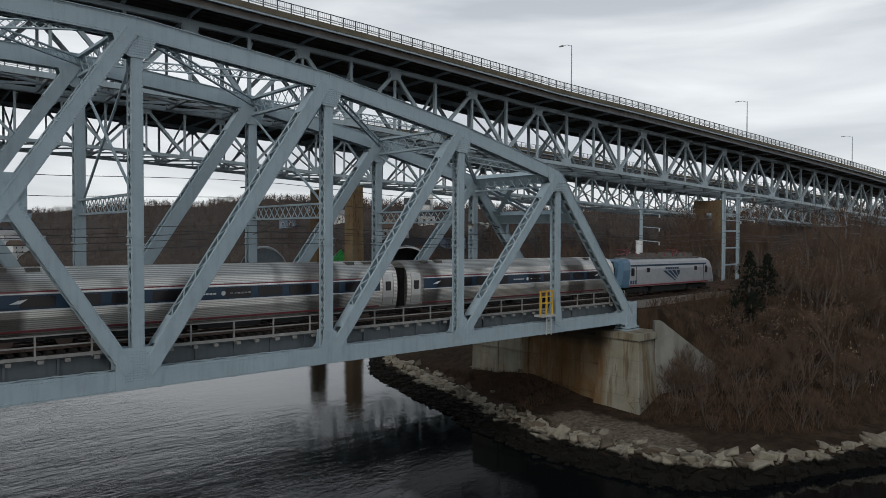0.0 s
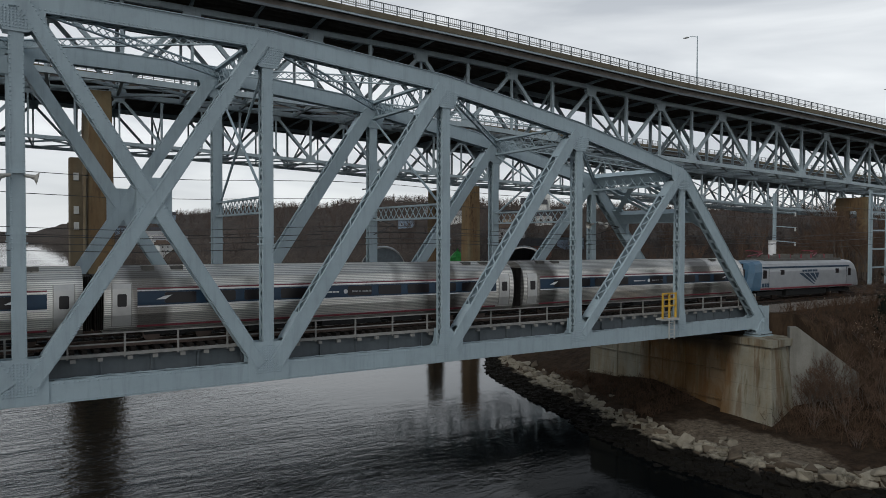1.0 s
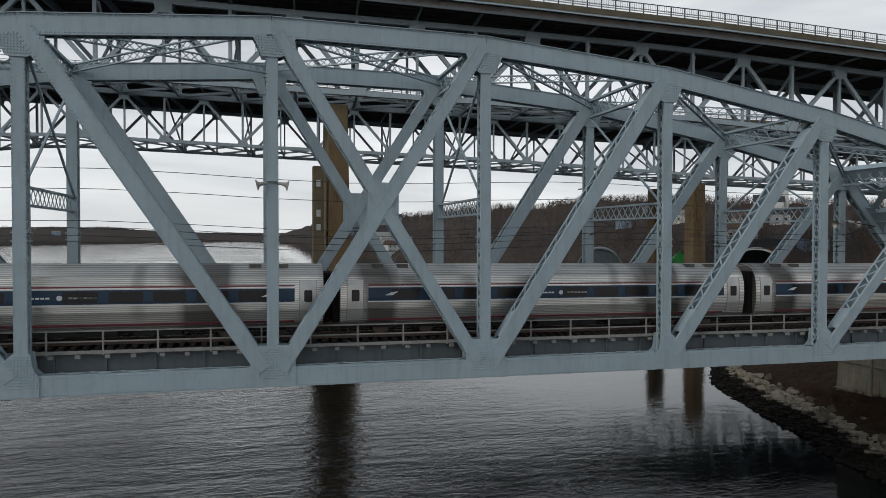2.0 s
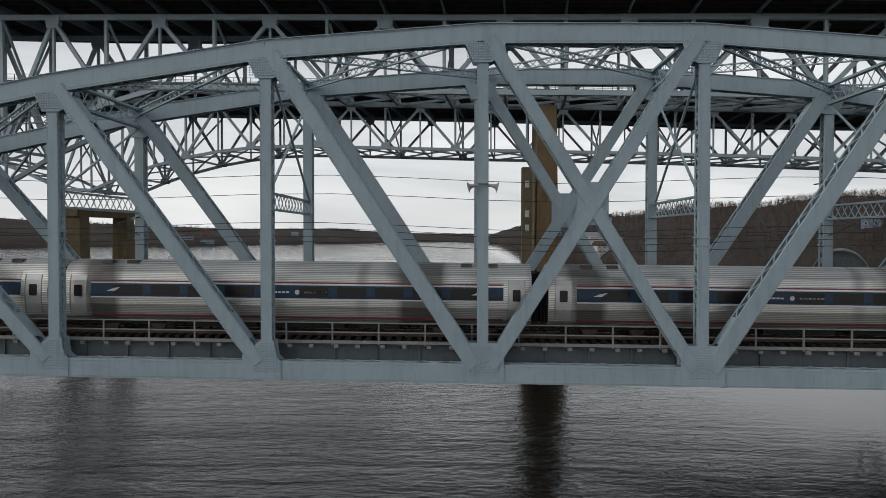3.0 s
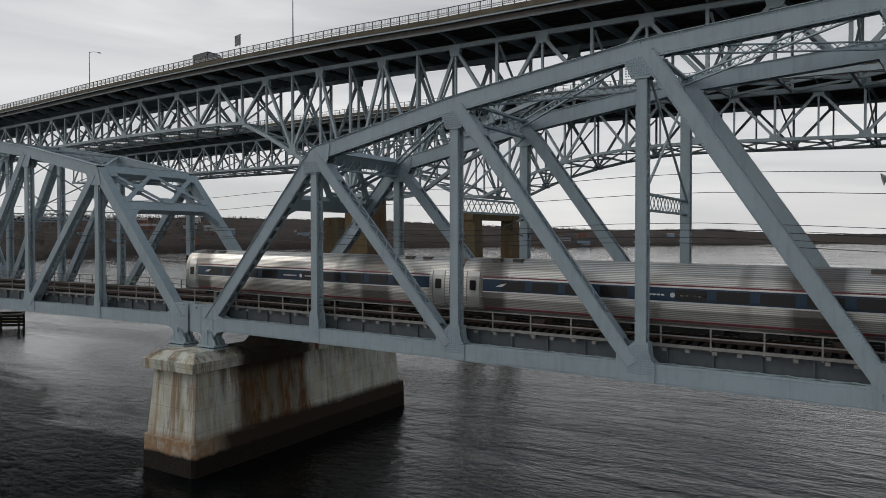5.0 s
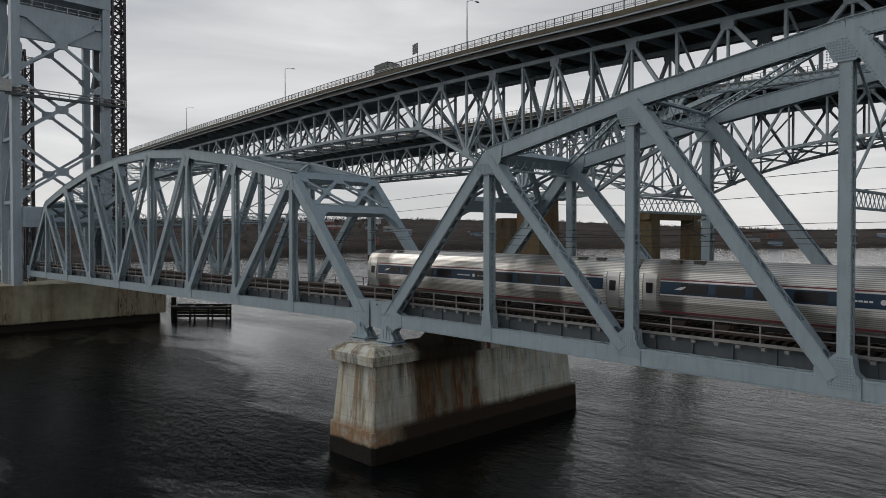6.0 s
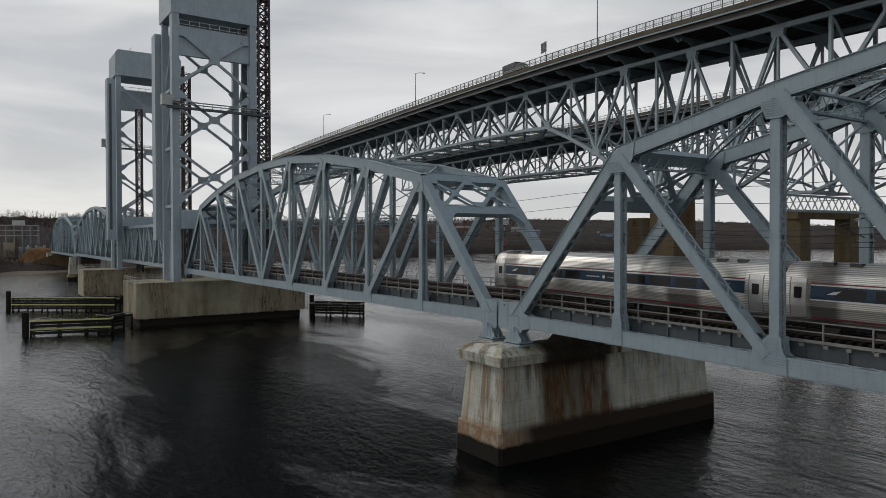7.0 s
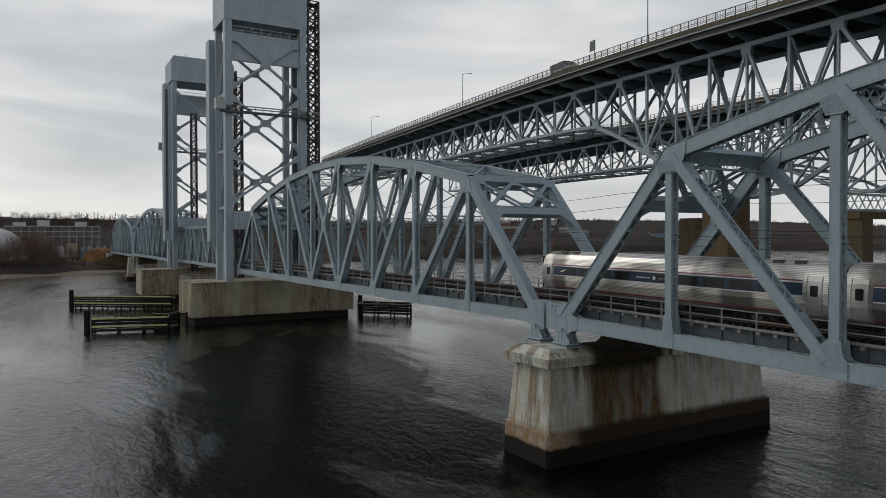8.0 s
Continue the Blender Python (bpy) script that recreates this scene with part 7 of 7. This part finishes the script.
# church on the far hill
cx, cy, cz = hill_point(40.6, 0.55)[:3]
ch = tagged(empty("church", pose(cx, cy, cz, 0, 0, -40)), "white church with a pointed steeple on the hillside", "church")
MB().box(-7, 7, -5, 5, -3, 7).make("nave", house_walls[0], ch)
MB().prism([(-5.4, 7), (5.4, 7), (0, 11)], -7.4, 7.4, "x").make("roof", roof_mats[0], ch)
MB().box(6, 9.2, -1.6, 1.6, -3, 13).make("tower", house_walls[0], ch)
MB().tube((7.6, 0, 13), (7.6, 0, 22), 1.6, 0.05, 8).make("spire", house_walls[0], ch)

# ---- the left shore: beach, brick works and a white dome ----
sand = plain("beach_sand", (0.20, 0.165, 0.118), 0.95, 0, 0.25, 0.3)
beach = MB()
for a, b in zip(np.arange(-100, -79, 1.0), np.arange(-99, -78, 1.0)):
    q = []
    for az, dr, z in ((a, -9, -0.3), (b, -9, -0.3), (b, 16, 2.2), (a, 16, 2.2)):
        r = knot(SHORE, az) + dr + 3 * math.sin(az * 1.3)
        q.append((EYE[0] + r * math.sin(radians(az)), EYE[1] + r * math.cos(radians(az)), z))
    k = len(beach.v)
    beach.v += q
    beach.f.append((k, k + 1, k + 2, k + 3))
tagged(beach.make("beach", sand), "narrow strip of tan sand along the shore", "beach", kind="structure")


def polar(az, r):
    return EYE[0] + r * math.sin(radians(az)), EYE[1] + r * math.cos(radians(az))


x, y = polar(-93.9, 425)
dome = tagged(empty("white_dome", pose(x, y, 7)), "white rounded fabric dome half hidden by brush", "dome")
dm = MB()
for i in range(6):
    for j in range(20):
        t0, t1 = math.pi / 2 * i / 6, math.pi / 2 * (i + 1) / 6
        a0, a1 = 2 * math.pi * j / 20, 2 * math.pi * (j + 1) / 20
        k = len(dm.v)
        dm.v += [(18 * math.cos(t) * math.cos(a), 18 * math.cos(t) * math.sin(a), 17 * math.sin(t)) for t, a in ((t0, a0), (t0, a1), (t1, a1), (t1, a0))]
        dm.f.append((k, k + 1, k + 2, k + 3))
dm.make("shell", house_walls[0], dome, smooth=True, weld=True)
x, y = polar(-90.1, 500)
pl = tagged(empty("factory", pose(x, y, 5, 0, 0, 90)), "open white steel frame of a brick works with roof houses", "factory")
for row in (0, 9, 18):
    for k in range(13):
        MB().box(-26 + k * 4.4, -25.8 + k * 4.4, row, row + 0.2, -2, 21.0).make("column", house_walls[1], pl)
    for z in (14.6, 17.8, 21.0):
        MB().box(-26, 27, row, row + 0.25, z - 0.28, z).make("beam", rail_white, pl)
for xx, zt in ((-18, 23.2), (-5, 24.6), (16, 23.8)):
    MB().box(xx - 3.4, xx + 3.4, 2, 9, 21.0, zt).make("roof_house", house_walls[0], pl)
for k in range(6):
    MB().box(-24 + k * 8, -18 + k * 8, 3, 16, -2, 7 + (k * 37 % 5)).make("hall", house_walls[(k * 2) % 3], pl)
x, y = polar(-86.6, 470)
sub = tagged(empty("substation", pose(x, y, 5, 0, 0, 90)), "grey steel gantries of a switchyard beside the tracks", "substation")
for row in (0, 7, 15):
    for k in range(6):
        MB().box(-11 + k * 4.2, -10.75 + k * 4.2, row, row + 0.25, -2, 17.5 + (k * 5 + row) % 3).make("column", steel_dark, sub)
    for z in (9.0, 12.5, 16.5):
        MB().box(-11, 10.3, row, row + 0.22, z - 0.3, z).make("beam", steel_dark, sub)
    for k in range(5):
        MB().tube((-9 + k * 4.2, row - 0.2, 6.4), (-9 + k * 4.2, row - 0.2, 8.7), 0.3, n=6).make("insulator", rail_white, sub)
x, y = polar(-87.0, 445)
rust_pile = tagged(empty("gravel_heap", pose(x, y, 4.0)), "orange-brown heap of gravel beside the bridge end", "heap")
hp = MB()
for i in range(14):
    a0, a1 = 2 * math.pi * i / 14, 2 * math.pi * (i + 1) / 14
    k = len(hp.v)
    f0, f1 = 1 + 0.2 * math.sin(i * 2.1), 1 + 0.2 * math.sin((i + 1) % 14 * 2.1)
    hp.v += [(9 * f0 * math.cos(a0), 12 * f0 * math.sin(a0), -3), (9 * f1 * math.cos(a1), 12 * f1 * math.sin(a1), -3), (4 * math.cos(a1), 6 * math.sin(a1), 7.5), (4 * math.cos(a0), 6 * math.sin(a0), 7.5), (0, 1, 9.2)]
    hp.f += [(k, k + 1, k + 2, k + 3), (k + 3, k + 2, k + 4)]
hp.make("mound", plain("orange_gravel", (0.22, 0.12, 0.055), 0.95, 0, 0.5, 0.3), rust_pile, weld=True)
x, y = polar(-86.2, 425)
rw = tagged(empty("retaining_wall", pose(x, y, 0, 0, 0, 84)), "grey concrete retaining wall at the far bridge end", "wall")
MB().prism([(-9, -1), (9, -1), (9, 9.5), (2, 9.5), (-9, 5.5)], 0, 1.0, "y").make("wall_face", brown_pier, rw)
MB().box(-9, 9, -0.15, 1.15, -1, 0.8).make("footing", brown_pier, rw)

brush = MB()
for i in range(520):
    az = wr.uniform(-98, -88.0)
    dr = wr.uniform(14, 48)
    x, y = polar(az, knot(SHORE, az) + dr)
    tall = float(np.interp(az, (-98, -93.6, -92.3, -90.6, -89.8, -89.2, -88), (15, 13, 22, 21, 12, 4, 3)))
    bare_crown(brush, wr, x, y, 2.5, tall * wr.uniform(0.55, 1.1), 0.06, 22)
tagged(brush.make("shore_brush", plain("reddish_brush", (0.165, 0.108, 0.09), 0.9, 0, 0.3, 0.3)), "reddish-brown leafless brush behind the beach", "brush", kind="stuff")
